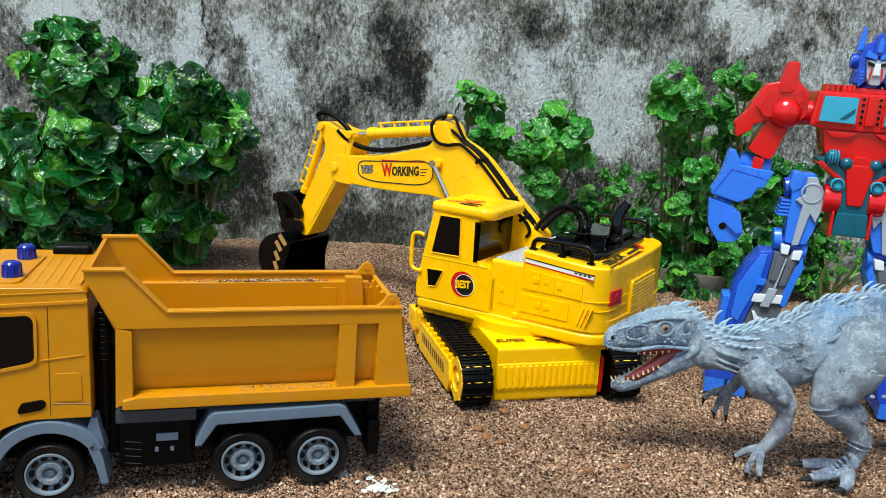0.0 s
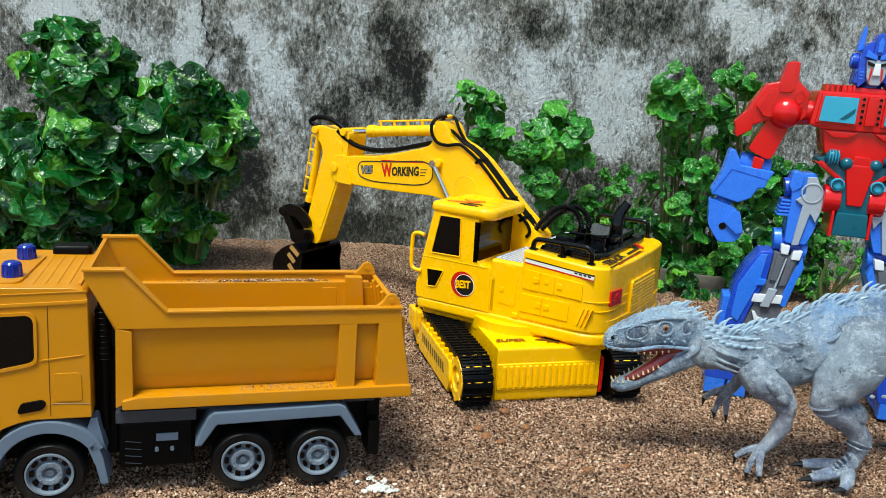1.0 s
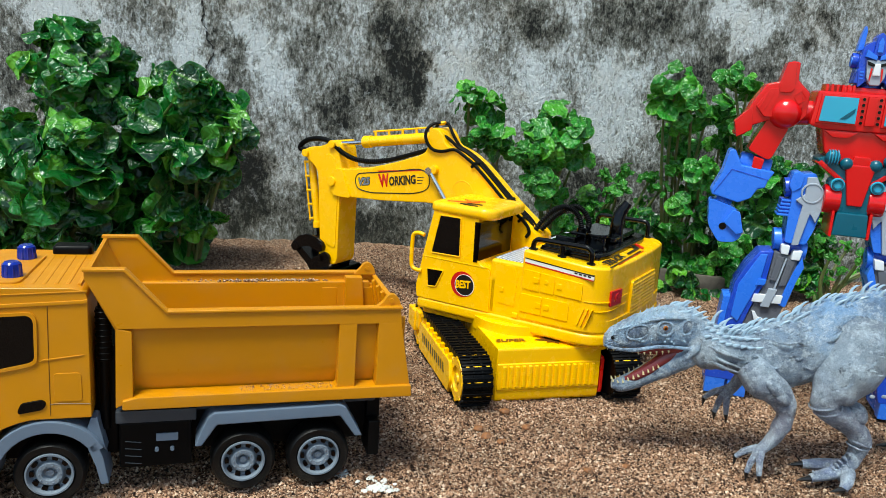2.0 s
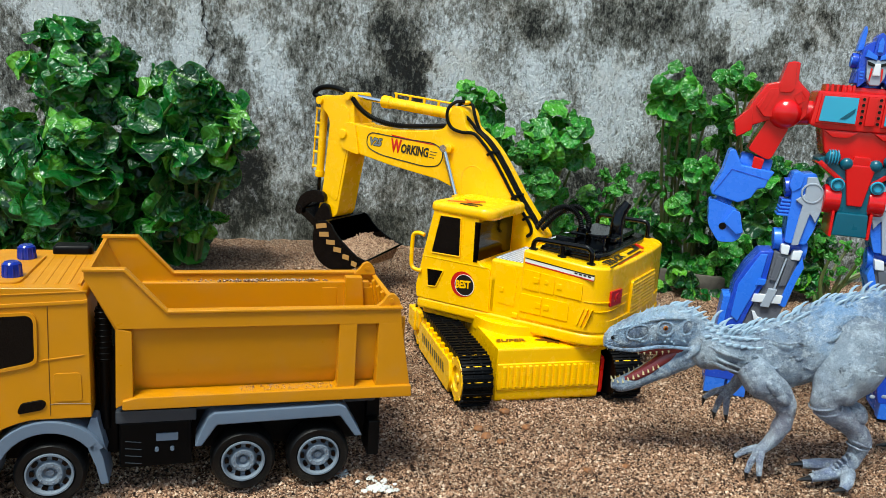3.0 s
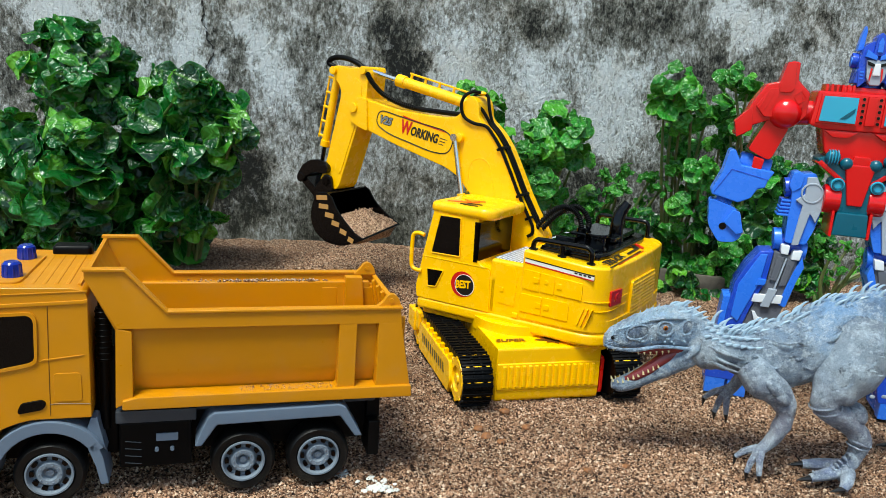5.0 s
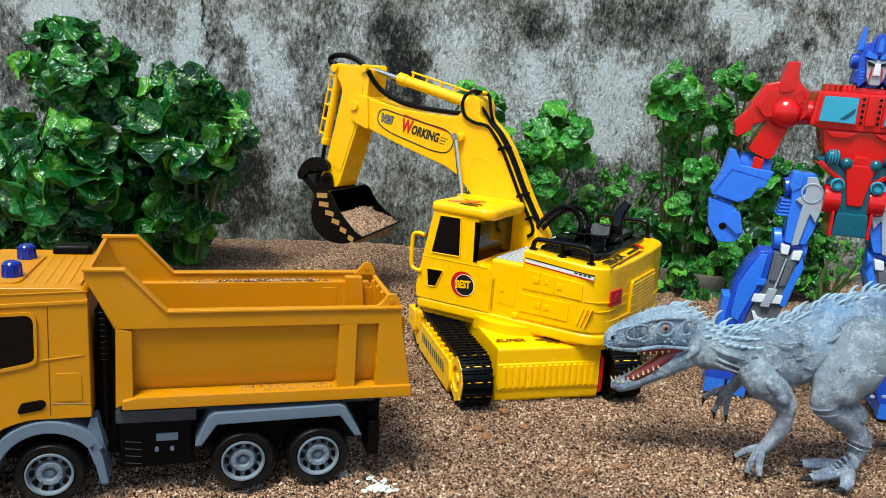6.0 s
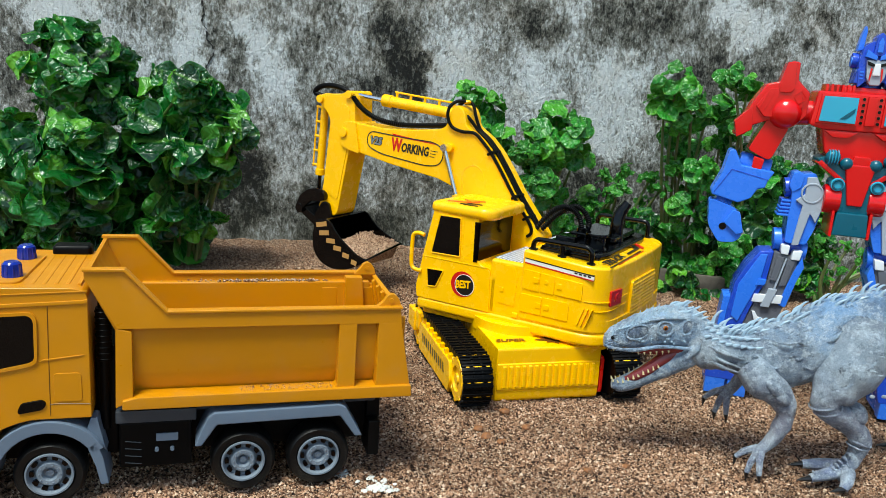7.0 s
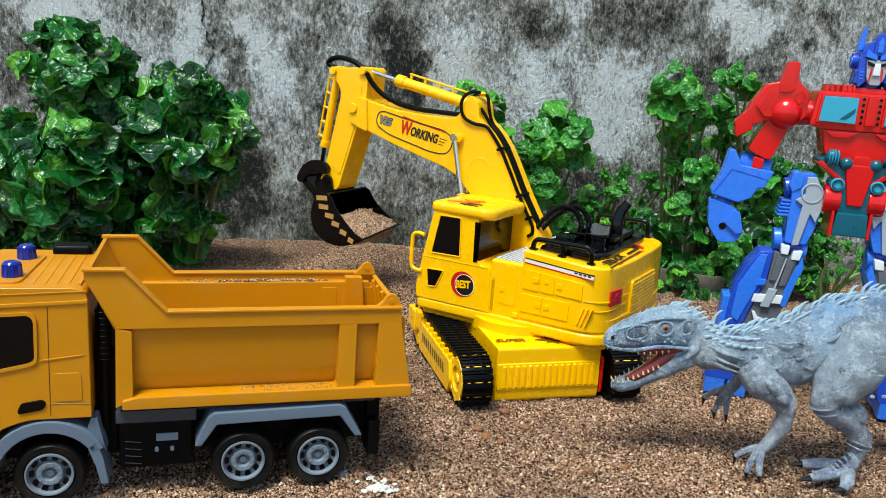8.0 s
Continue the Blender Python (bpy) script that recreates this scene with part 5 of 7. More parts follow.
def build_load():
    """The scoop of sand that the bucket takes up."""
    rng = random.Random(4)
    bm = fresh()
    n, m = 22, 20
    grid = []
    for i in range(n):
        row = []
        for j in range(m):
            u, v = i / (n - 1), j / (m - 1)
            x, z = -0.462 + u * 0.061, 0.146 - u * 0.021
            edge = min(1, 5 * min(u, 1 - u, v, 1 - v))
            z += edge * (0.006 + 0.008 * noise.noise((u * 4, v * 4, 3)) + 0.004 * noise.noise((u * 11, v * 11, 5)) + rng.uniform(-0.0012, 0.0012))
            row.append(bm.verts.new((x, 0.078 + v * 0.09, z + 0.12 * v * 0.09 * min(1, max(0, (x + 0.478) / 0.06)))))
        grid.append(row)
    low = [[bm.verts.new((p.co.x + (-0.44 - p.co.x) * 0.35, p.co.y, max(0.112, p.co.z - 0.024))) for p in row] for row in grid]
    for g, flip in ((grid, False), (low, True)):
        for i in range(n - 1):
            for j in range(m - 1):
                f = (g[i][j], g[i + 1][j], g[i + 1][j + 1], g[i][j + 1])
                bm.faces.new(f[::-1] if flip else f)
    rim = [(i, 0) for i in range(n)] + [(n - 1, j) for j in range(1, m)] + [(i, m - 1) for i in range(n - 2, -1, -1)] + [(0, j) for j in range(m - 2, 0, -1)]
    for (a, b), (c, d) in zip(rim, rim[1:] + rim[:1]):
        bm.faces.new((grid[a][b], low[a][b], low[c][d], grid[c][d]))
    bmesh.ops.recalc_face_normals(bm, faces=bm.faces)
    for k in range(420):
        u, v = rng.random(), rng.random()
        p = grid[int(u * (n - 1))][int(v * (m - 1))].co
        bmesh.ops.create_icosphere(bm, subdivisions=1, radius=rng.uniform(0.0007, 0.0018), matrix=Matrix.Translation(p + Vector((rng.uniform(-.002, .002), rng.uniform(-.002, .002), 0.0004))))
    ob = tagged(new("sand_load", mesh_of("sand_load", around(bm, TIP), DRY_SAND)), "heaped scoop of damp brown sand carried in the black bucket", "sand")
    ARM["load"] = ob


# seconds; turn of boom, stick and bucket against the raised pose, degrees
ARM_ANGLES = [(0.0, -16.4, 12.2, 54.0), (0.5, -16.5, 8.2, 50.0), (1.0, -16.5, 1.2, 43.0), (1.5, -16.9, -5.8, 36.0), (1.7, -18.0, -11.0, 31.0), (2.0, -20.3, -17.0, 20.0), (2.3, -19.5, -19.5, 2.0), (2.55, -15.5, -16.0, -13.0), (2.8, -11.3, -11.9, -11.9), (3.0, -7.3, -7.5, -7.5), (3.25, -3.9, -4.2, -4.2),
              (3.5, -1.6, -2.0, -2.0), (3.8, -0.3, -0.4, -0.4), (4.0, 0.0, 0.0, 0.0), (4.7, 0.0, 0.0, 0.0), (5.8, 0.7, 0.6, 0.6), (6.0, 0.7, 0.6, 0.6), (6.1, -0.4, -0.4, -0.4), (6.2, -3.2, -3.3, -3.3), (6.3, -7.4, -8.0, -8.0), (6.4, -12.2, -12.7, -12.7), (6.5, -14.2, -14.0, -14.0), (6.6, -14.2, -15.0, -15.0),
              (6.8, -11.4, -12.4, -12.4), (7.0, -6.9, -7.2, -7.2), (7.25, -3.8, -4.1, -4.1), (7.5, -1.6, -2.0, -2.0), (7.8, -0.3, -0.4, -0.4), (8.0, 0.0, 0.0, 0.0)]


def turned(p, centre, degrees):
    """p turned in the arm's plane about a centre, as a pose's ry turns it."""
    a = radians(degrees)
    x, z = p[0] - centre[0], p[1] - centre[1]
    return (centre[0] + x * math.cos(a) + z * math.sin(a), centre[1] - x * math.sin(a) + z * math.cos(a))


def aim(a, b, y):
    """The pose of a cylinder whose foot is at a and which points to b."""
    return pose(a[0], y, a[1], 0, -math.degrees(math.atan2(b[1] - a[1], b[0] - a[0])), 0)


def motions():
    rows = {k: [] for k in ARM}
    ym = 0.117
    for t, boom, stick, bucket in ARM_ANGLES:
        elbow = turned(ELBOW, PIVOT, boom)

        def by_stick(p):
            q = turned(p, ELBOW, stick)
            return (q[0] + elbow[0] - ELBOW[0], q[1] + elbow[1] - ELBOW[1])
        tip, pin = by_stick(TIP), by_stick(LEVER)
        swing = stick + (bucket - stick) * 0.85
        lever_end = turned((-0.537, 0.197), LEVER, swing)
        lever_end = (lever_end[0] + pin[0] - LEVER[0], lever_end[1] + pin[1] - LEVER[1])
        hook = turned((-0.5145, 0.2235), LEVER, swing)
        hook = (hook[0] + pin[0] - LEVER[0], hook[1] + pin[1] - LEVER[1])
        heel = turned((-0.505, 0.172), TIP, bucket)
        heel = (heel[0] + tip[0] - TIP[0], heel[1] + tip[1] - TIP[1])
        rest = math.degrees(math.atan2(0.172 - 0.197, -0.505 + 0.537))
        now = math.degrees(math.atan2(heel[1] - lever_end[1], heel[0] - lever_end[0]))
        rows["boom"].append((t, pose(PIVOT[0], 0, PIVOT[1], 0, boom, 0)))
        rows["stick"].append((t, pose(elbow[0], 0, elbow[1], 0, stick, 0)))
        rows["bucket"].append((t, pose(tip[0], 0, tip[1], 0, bucket, 0)))
        rows["lever"].append((t, pose(pin[0], 0, pin[1], 0, swing, 0)))
        rows["push"].append((t, pose(lever_end[0], 0, lever_end[1], 0, rest - now, 0)))
        a, b = turned((-0.252, 0.329), PIVOT, boom), by_stick((-0.431, 0.3655))
        rows["arm_cylinder"].append((t, aim(a, b, ym))), rows["arm_rod"].append((t, aim(b, a, ym)))
        a, b = by_stick((-0.489, 0.3625)), hook
        rows["bucket_cylinder"].append((t, aim(a, b, ym))), rows["bucket_rod"].append((t, aim(b, a, ym)))
        a, b = (-0.238, 0.15), turned((-0.268, 0.2855), PIVOT, boom)
        rows["boom_cylinder"].append((t, aim(a, b, 0.094))), rows["boom_rod"].append((t, aim(b, a, 0.094)))
        # the load lies in the pile until the bucket has closed under it
        if t >= 2.3:
            rows["load"].append((t, EX @ pose(tip[0], 0, tip[1], 0, bucket, 0)))
    lying = rows["load"][0][1] @ pose(0, 0, -0.0)
    rows["load"][:0] = [(0.0, lying), (1.7, lying)]
    for k, ob in ARM.items():
        walk(ob, rows[k])


# ---- plants ----
def leaf_mesh(seed, slim=1.0, size=0.044, blade=LEAF, rim=LEAF_RIM):
    """A round spoon-shaped leaf along +x, cupped, with a pale waved rim."""
    rng = random.Random(seed)
    dome, curl, wave, ph = rng.uniform(-0.9, 0.8), rng.uniform(-0.6, 0.25), rng.uniform(0.04, 0.11), rng.uniform(0, 6)
    bm = fresh()
    us = [0.0, 0.06, 0.15, 0.26, 0.37, 0.48, 0.59, 0.7, 0.8, 0.89, 0.96, 1.0]
    vs = [-1.0, -0.95, -0.8, -0.6, -0.4, -0.2, 0.0, 0.2, 0.4, 0.6, 0.8, 0.95, 1.0]
    grid = []
    for u in us:
        half = 0.52 * slim * max(0.03, 1 - abs((u - 0.54) / 0.46) ** 2.0) ** 0.5
        if u < 0.03:
            half = 0.05
        row = []
        for v in vs:
            w = half * v
            z = dome * w * w * 1.7 + curl * u * u * 0.5 + wave * abs(v) ** 3 * math.sin(ph + u * 11 + (2 if v > 0 else 0))
            z += 0.03 * abs(math.sin(u * 13 + abs(v) * 4 + ph)) * (1 - abs(v) ** 4) * (0.4 + abs(v)) - 0.035 * math.exp(-(v / 0.12) ** 2)
            row.append(bm.verts.new((u * size, w * size, z * size)))
        grid.append(row)
    last = len(vs) - 2
    for i in range(len(us) - 1):
        for j in range(len(vs) - 1):
            f = bm.faces.new((grid[i][j], grid[i + 1][j], grid[i + 1][j + 1], grid[i][j + 1]))
            f.material_index = 1 if j in (0, last) or i == len(us) - 2 else 0
    me = mesh_of("leaf", bm, blade, False)
    me.materials.append(rim)
    return me


LEAVES = [leaf_mesh(k, 0.98) for k in range(12)]
SMALL_LEAVES = [leaf_mesh(40 + k, 0.6, 0.03, YOUNG_LEAF, YOUNG_RIM) for k in range(5)]
YOUNG_LEAVES = [leaf_mesh(60 + k, 0.98, 0.043, YOUNG_LEAF, YOUNG_RIM) for k in range(10)]


def build_plant(label, depth, clumps, root, seed, leaves=LEAVES, per=11, scale=1.0, spread=0.09):
    """Stems that rise from one root to leafy clumps; clumps: x, z, radius."""
    rng = random.Random(seed)
    plant = thing("leafy_plant", label, "plant", pose(root[0], root[1], ground_height(*root) - 0.004), "garden plants by the wall")
    base = Vector((root[0], root[1], ground_height(*root) - 0.004))
    for x, z, r in clumps:
        c = Vector((x, depth + rng.uniform(-spread, spread), z))
        k = c.y / depth
        c = Vector((c.x * k, c.y, 0.367 + (c.z - 0.367) * k))
        top = c - base
        mid = top * 0.5 + Vector((rng.uniform(-0.02, 0.02), rng.uniform(-0.01, 0.02), 0.02))
        foot = Vector((rng.uniform(-0.02, 0.02), rng.uniform(-0.015, 0.015), 0))
        part("stem", sweep([foot, mid * 0.5 + foot * 0.5, mid, top], [0.0042, 0.0038, 0.003, 0.0022], 7, 4), STEM, plant)
        for i in range(per):
            u = Vector((rng.gauss(0, 1), rng.gauss(-0.25, 0.8), rng.gauss(0.15, 0.8))).normalized()
            n = (u * 0.75 + Vector((0, -0.5, 0.55)) + Vector((rng.gauss(0, 0.55), rng.gauss(0, 0.4), rng.gauss(0, 0.5)))).normalized()
            axis = (u + Vector((rng.gauss(0, 0.5), rng.gauss(0, 0.3), rng.gauss(-0.1, 0.5))))
            axis = (axis - n * axis.dot(n)).normalized()
            s = scale * rng.uniform(0.55, 1.2) * min(1.25, r / 0.037)
            at = top + u * r * rng.uniform(0.15, 0.95) - axis * 0.022 * s
            side = n.cross(axis)
            m = Matrix((axis, side, n)).transposed().to_4x4()
            ob = new("leaf", rng.choice(leaves))
            ob.parent = plant
            ob.matrix_basis = Matrix.Translation(at) @ m @ Matrix.Diagonal((s, s, s, 1))
    return plant


def build_plants():
    build_plant("tall bushy leaf vegetable with glossy crinkled leaves", 1.3, [(-0.65, 0.384, 0.036), (-0.6, 0.39, 0.028), (-0.67, 0.334, 0.034), (-0.611, 0.329, 0.042), (-0.654, 0.285, 0.037), (-0.555, 0.355, 0.039), (-0.542, 0.316, 0.037), (-0.589, 0.285, 0.042), (-0.477, 0.321, 0.034), (-0.436, 0.323, 0.03), (-0.51, 0.268, 0.039)],
                (-0.66, 1.36), 1, LEAVES, 20, 1.1, 0.06)
    build_plant("dense low leaf vegetable with broad glossy leaves", 1.26, [(-0.703, 0.243, 0.036), (-0.668, 0.214, 0.041), (-0.707, 0.17, 0.041), (-0.617, 0.236, 0.038), (-0.638, 0.175, 0.044), (-0.672, 0.126, 0.044), (-0.577, 0.207, 0.041), (-0.57, 0.152, 0.045), (-0.618, 0.093, 0.041), (-0.702, 0.068, 0.045), (-0.527, 0.192, 0.044), (-0.524, 0.118, 0.041), (-0.719, 0.114, 0.041), (-0.656, 0.052, 0.036), (-0.572, 0.058, 0.036)],
                (-0.66, 1.28), 2, LEAVES, 15, 1.22, 0.07)
    build_plant("leaf vegetable with large cupped dark green leaves", 1.32, [(-0.409, 0.311, 0.032), (-0.39, 0.285, 0.043), (-0.362, 0.25, 0.034), (-0.423, 0.255, 0.04), (-0.471, 0.256, 0.04), (-0.452, 0.205, 0.047), (-0.38, 0.201, 0.034), (-0.5, 0.159, 0.043), (-0.428, 0.164, 0.043), (-0.481, 0.111, 0.043), (-0.462, 0.068, 0.046), (-0.413, 0.102, 0.034), (-0.516, 0.049, 0.034), (-0.519, 0.22, 0.043), (-0.404, 0.156, 0.028)],
                (-0.45, 1.36), 3, LEAVES, 15, 1.24, 0.06)
    build_plant("slim plant with a few bright green leaf rosettes", 1.4, [(0.027, 0.328, 0.032), (0.066, 0.314, 0.038), (0.087, 0.261, 0.036), (0.051, 0.268, 0.03)],
                (0.07, 1.46), 4, YOUNG_LEAVES, 17, 0.85, 0.02)
    build_plant("upright plant with light green crinkled rosettes", 1.4, [(0.183, 0.305, 0.038), (0.155, 0.281, 0.036), (0.216, 0.275, 0.034), (0.178, 0.252, 0.042), (0.224, 0.246, 0.03), (0.129, 0.246, 0.03), (0.165, 0.186, 0.034), (0.186, 0.172, 0.03), (0.152, 0.215, 0.028), (0.205, 0.132, 0.03), (0.145, 0.117, 0.028), (0.23, 0.097, 0.03)],
                (0.2, 1.45), 5, YOUNG_LEAVES, 14, 0.9, 0.04)
    build_plant("young thin-stemmed plant with small green leaves", 1.44, [(0.286, 0.208, 0.023), (0.321, 0.217, 0.025), (0.32, 0.186, 0.025), (0.305, 0.175, 0.023), (0.369, 0.207, 0.029), (0.392, 0.191, 0.023), (0.364, 0.163, 0.023), (0.267, 0.145, 0.027), (0.34, 0.145, 0.023), (0.24, 0.154, 0.021)],
                (0.3, 1.48), 6, SMALL_LEAVES, 10, 1.1, 0.03)
    build_plant("tall loose plant with bright green crinkled leaves", 1.4, [(0.382, 0.379, 0.036), (0.413, 0.367, 0.03), (0.367, 0.34, 0.034), (0.399, 0.327, 0.034), (0.389, 0.287, 0.032), (0.416, 0.272, 0.036), (0.444, 0.326, 0.03), (0.446, 0.236, 0.03), (0.411, 0.234, 0.03), (0.448, 0.191, 0.034), (0.415, 0.168, 0.034), (0.396, 0.12, 0.03), (0.447, 0.124, 0.036), (0.418, 0.074, 0.032), (0.471, 0.062, 0.038), (0.444, 0.028, 0.032), (0.511, 0.033, 0.03)],
                (0.44, 1.45), 7, YOUNG_LEAVES, 12, 0.88, 0.05)
    build_plant("leafy plant with drooping green leaves against the wall", 1.38, [(0.476, 0.396, 0.028), (0.501, 0.388, 0.026), (0.474, 0.343, 0.036), (0.502, 0.316, 0.03), (0.467, 0.289, 0.03), (0.474, 0.211, 0.032), (0.51, 0.101, 0.036), (0.548, 0.216, 0.036), (0.58, 0.198, 0.036), (0.523, 0.244, 0.03), (0.611, 0.165, 0.034), (0.567, 0.126, 0.038), (0.531, 0.061, 0.036), (0.638, 0.121, 0.034), (0.595, 0.076, 0.034), (0.644, 0.203, 0.026)],
                (0.53, 1.42), 8, YOUNG_LEAVES, 13, 0.88, 0.06)
    build_plant("low weed with small fine green leaves", 1.2, [(0.602, 0.134, 0.019), (0.626, 0.149, 0.021), (0.654, 0.142, 0.021), (0.624, 0.113, 0.019), (0.595, 0.101, 0.019), (0.655, 0.11, 0.017), (0.679, 0.126, 0.019), (0.586, 0.073, 0.019)],
                (0.6, 1.22), 9, SMALL_LEAVES, 14, 0.8, 0.05)
    build_plant("low spreading leafy plant at the board's edge", 1.36, [(0.392, 0.022, 0.025), (0.452, 0.012, 0.025), (0.506, 0.011, 0.025), (0.537, 0.034, 0.027), (0.423, 0.049, 0.025), (0.593, 0.037, 0.025), (0.626, 0.06, 0.025)],
                (0.5, 1.42), 12, LEAVES, 14, 0.85, 0.03)

    build_plant("dense dark leafy growth filling the bed along the wall", 1.42, [(0.25, 0.16, 0.034), (0.3, 0.12, 0.036), (0.26, 0.075, 0.034), (0.34, 0.085, 0.036), (0.36, 0.135, 0.032), (0.48, 0.15, 0.036), (0.5, 0.2, 0.034), (0.55, 0.16, 0.036), (0.6, 0.12, 0.036), (0.56, 0.08, 0.036), (0.63, 0.07, 0.034), (0.67, 0.16, 0.034), (0.7, 0.1, 0.034), (0.52, 0.26, 0.03), (0.58, 0.24, 0.034), (0.64, 0.23, 0.032), (0.49, 0.1, 0.034), (0.4, 0.05, 0.032), (0.68, 0.05, 0.034)],
                (0.48, 1.47), 15, LEAVES, 13, 0.95, 0.04)


def build_clutter():
    """Board at the bed's edge, plaster crumbs and pebbles on the sand."""
    z = ground_height(0.47, 1.38)
    b = tagged(new("wooden_board", mesh_of("wooden_board", box(-0.075, 0.075, -0.008, 0.008, -0.012, 0.024, 0.002), BOARD)), "weathered grey board lying at the edge of the plant bed", "board")
    b.matrix_basis = pose(0.47, 1.38, z, 0, 1.5, -16)
    rng = random.Random(11)

    def crumb(name, x, y, w, material, label, category, flat=0.35):
        bm = fresh()
        for k in range(70):
            a, d = rng.uniform(0, 6.28), abs(rng.gauss(0, 0.45)) * w
            px, py = x + math.cos(a) * d, y + math.sin(a) * d * 0.9
            s = rng.uniform(0.06, 0.17) * w
            bmesh.ops.create_icosphere(bm, subdivisions=2, radius=s, matrix=Matrix.Translation((px, py, ground_height(px, py) + s * 0.2 + 0.0008)) @ Matrix.Diagonal((1, 1, flat, 1)))
        for v in bm.verts:
            v.co += Vector((noise.noise(v.co * 300), noise.noise(v.co * 310 + Vector((5, 5, 5))), 0.5 * noise.noise(v.co * 290))) * 0.0016
        tagged(new(name, mesh_of(name, bm, material)), label, category)
    crumb("plaster_patch", -0.044, 0.648, 0.02, CHALK, "spilt white plaster crumbs on the sand", "plaster")
    crumb("plaster_patch", -0.0775, 0.662, 0.009, CHALK, "small white plaster crumbs beside the rear wheel", "plaster")
    for x, y, s, label in ((0.083, 0.838, 0.006, "small grey pebble lying on the sand"), (0.105, 0.80, 0.005, "small brown pebble lying on the sand"), (0.06, 0.775, 0.006, "dark brown clod lying on the sand"), (0.155, 0.70, 0.004, "small brown pebble lying on the sand"), (0.052, 0.79, 0.005, "dark brown clod lying on the sand"), (0.075, 0.762, 0.0045, "dark brown clod lying on the sand"), (0.2, 0.73, 0.004, "dark brown clod lying on the sand")):
        bm = fresh()
        bmesh.ops.create_icosphere(bm, subdivisions=3, radius=s)
        for v in bm.verts:
            v.co *= 1 + 0.35 * noise.noise(v.co * 160 + Vector((x * 90, y * 50, 0)))
            v.co.z *= 0.6
        ob = tagged(new("pebble", mesh_of("pebble", bm, PEBBLE)), label, "pebble", "pebbles on the sand")
        ob.matrix_basis = pose(x, y, ground_height(x, y) + s * 0.25)


# ---- dinosaur figure ----
def build_dinosaur():
    dino = thing("toy_dinosaur", "grey-blue rubber toy dinosaur with open jaws walking on sand", "toy dinosaur", pose(0, 0.745, -0.0128) @ Matrix.Scale(1.035, 4))
    # body, neck and tail; x, y, z, half width, half height
    body = spine([(0.234, 0, 0.146, 0.0135, 0.0185), (0.246, 0, 0.138, 0.0165, 0.0235), (0.258, 0, 0.1335, 0.0175, 0.0235), (0.272, 0, 0.1305, 0.0175, 0.0215), (0.285, 0, 0.129, 0.0185, 0.0215), (0.298, 0, 0.128, 0.0215, 0.0255), (0.312, 0, 0.128, 0.0255, 0.0315), (0.334, 0, 0.1305, 0.0285, 0.0365), (0.358, 0, 0.142, 0.0285, 0.0385), (0.384, 0, 0.154, 0.028, 0.0365), (0.41, 0, 0.161, 0.027, 0.0365), (0.44, 0, 0.164, 0.022, 0.031), (0.5, 0, 0.162, 0.015, 0.022), (0.56, 0, 0.155, 0.008, 0.013), (0.63, 0, 0.142, 0.002, 0.003)], 48, 8)
    for v in body.verts:
        v.co += Vector((0, 1, 1)) * (0.0022 * noise.noise(v.co * 55) + 0.0014 * noise.noise(v.co * 120) + 0.0007 * noise.noise(v.co * 260))
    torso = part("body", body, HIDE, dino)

    # folds of skin on the neck and flank
    for k, (x0, z0, x1, z1, w) in enumerate(((0.246, 0.141, 0.29, 0.1265, 0.0026), (0.29, 0.1265, 0.318, 0.124, 0.0022), (0.25, 0.133, 0.288, 0.118, 0.0018), (0.252, 0.126, 0.286, 0.1135, 0.002), (0.31, 0.148, 0.338, 0.152, 0.0014), (0.334, 0.134, 0.35, 0.124, 0.0016), (0.355, 0.15, 0.37, 0.164, 0.0022))):
        yy = -0.0165 if x0 < 0.285 else -0.0265
        part("skin_fold", sweep([(x0, yy + 0.004, z0), ((x0 + x1) / 2, yy - 0.0015, (z0 + z1) / 2 - 0.0015), (x1, yy - 0.001, z1)], [w * 0.3, w, w * 0.4], 8, 6), HIDE, torso)

    # skull
    head = spine([(0.252, 0, 0.1455, 0.0135, 0.0165), (0.243, 0, 0.148, 0.0155, 0.0185), (0.23, 0, 0.15, 0.0165, 0.0195), (0.215, 0, 0.1485, 0.0155, 0.0195), (0.2, 0, 0.145, 0.0138, 0.0178), (0.186, 0, 0.1405, 0.0122, 0.0155), (0.174, 0, 0.1365, 0.0105, 0.0125), (0.165, 0, 0.133, 0.008, 0.0095), (0.1605, 0, 0.1305, 0.0045, 0.006)], 32, 6, 0.8)
    for v in head.verts:
        v.co += Vector((0, 1, 1)) * (0.0008 * noise.noise(v.co * 120) + 0.0005 * noise.noise(v.co * 300))
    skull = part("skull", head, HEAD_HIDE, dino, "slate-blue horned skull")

    def oval(x, z, a, b, tilt, y, material, name, parent, label="", bulge=0.0022):
        return part(name, ball((x, y, z), (a, bulge, b), 20, 12, Matrix.Rotation(radians(tilt), 4, "Y")), material, parent, label)

    def rim(x, z, a, b, tilt, y, r, parent):
        t = radians(tilt)
        pts = []
        for k in range(13):
            an = 2 * math.pi * k / 12
            u, w = math.cos(an) * a, math.sin(an) * b
            pts.append((x + u * math.cos(t) + w * math.sin(t), y, z - u * math.sin(t) + w * math.cos(t)))
        part("brow_ridge", sweep(pts, r, 7, 3), HEAD_HIDE, parent)
    # raised dark pads stand for skull hollows, their shade painted on
    oval(0.1885, 0.1445, 0.0105, 0.0062, -18, -0.0118, HOLLOW_SHADE, "cheek_hollow", skull, "dark slate pad, a hollow's shade put into its colour")
    rim(0.1885, 0.1445, 0.0112, 0.0068, -18, -0.0128, 0.0011, skull)
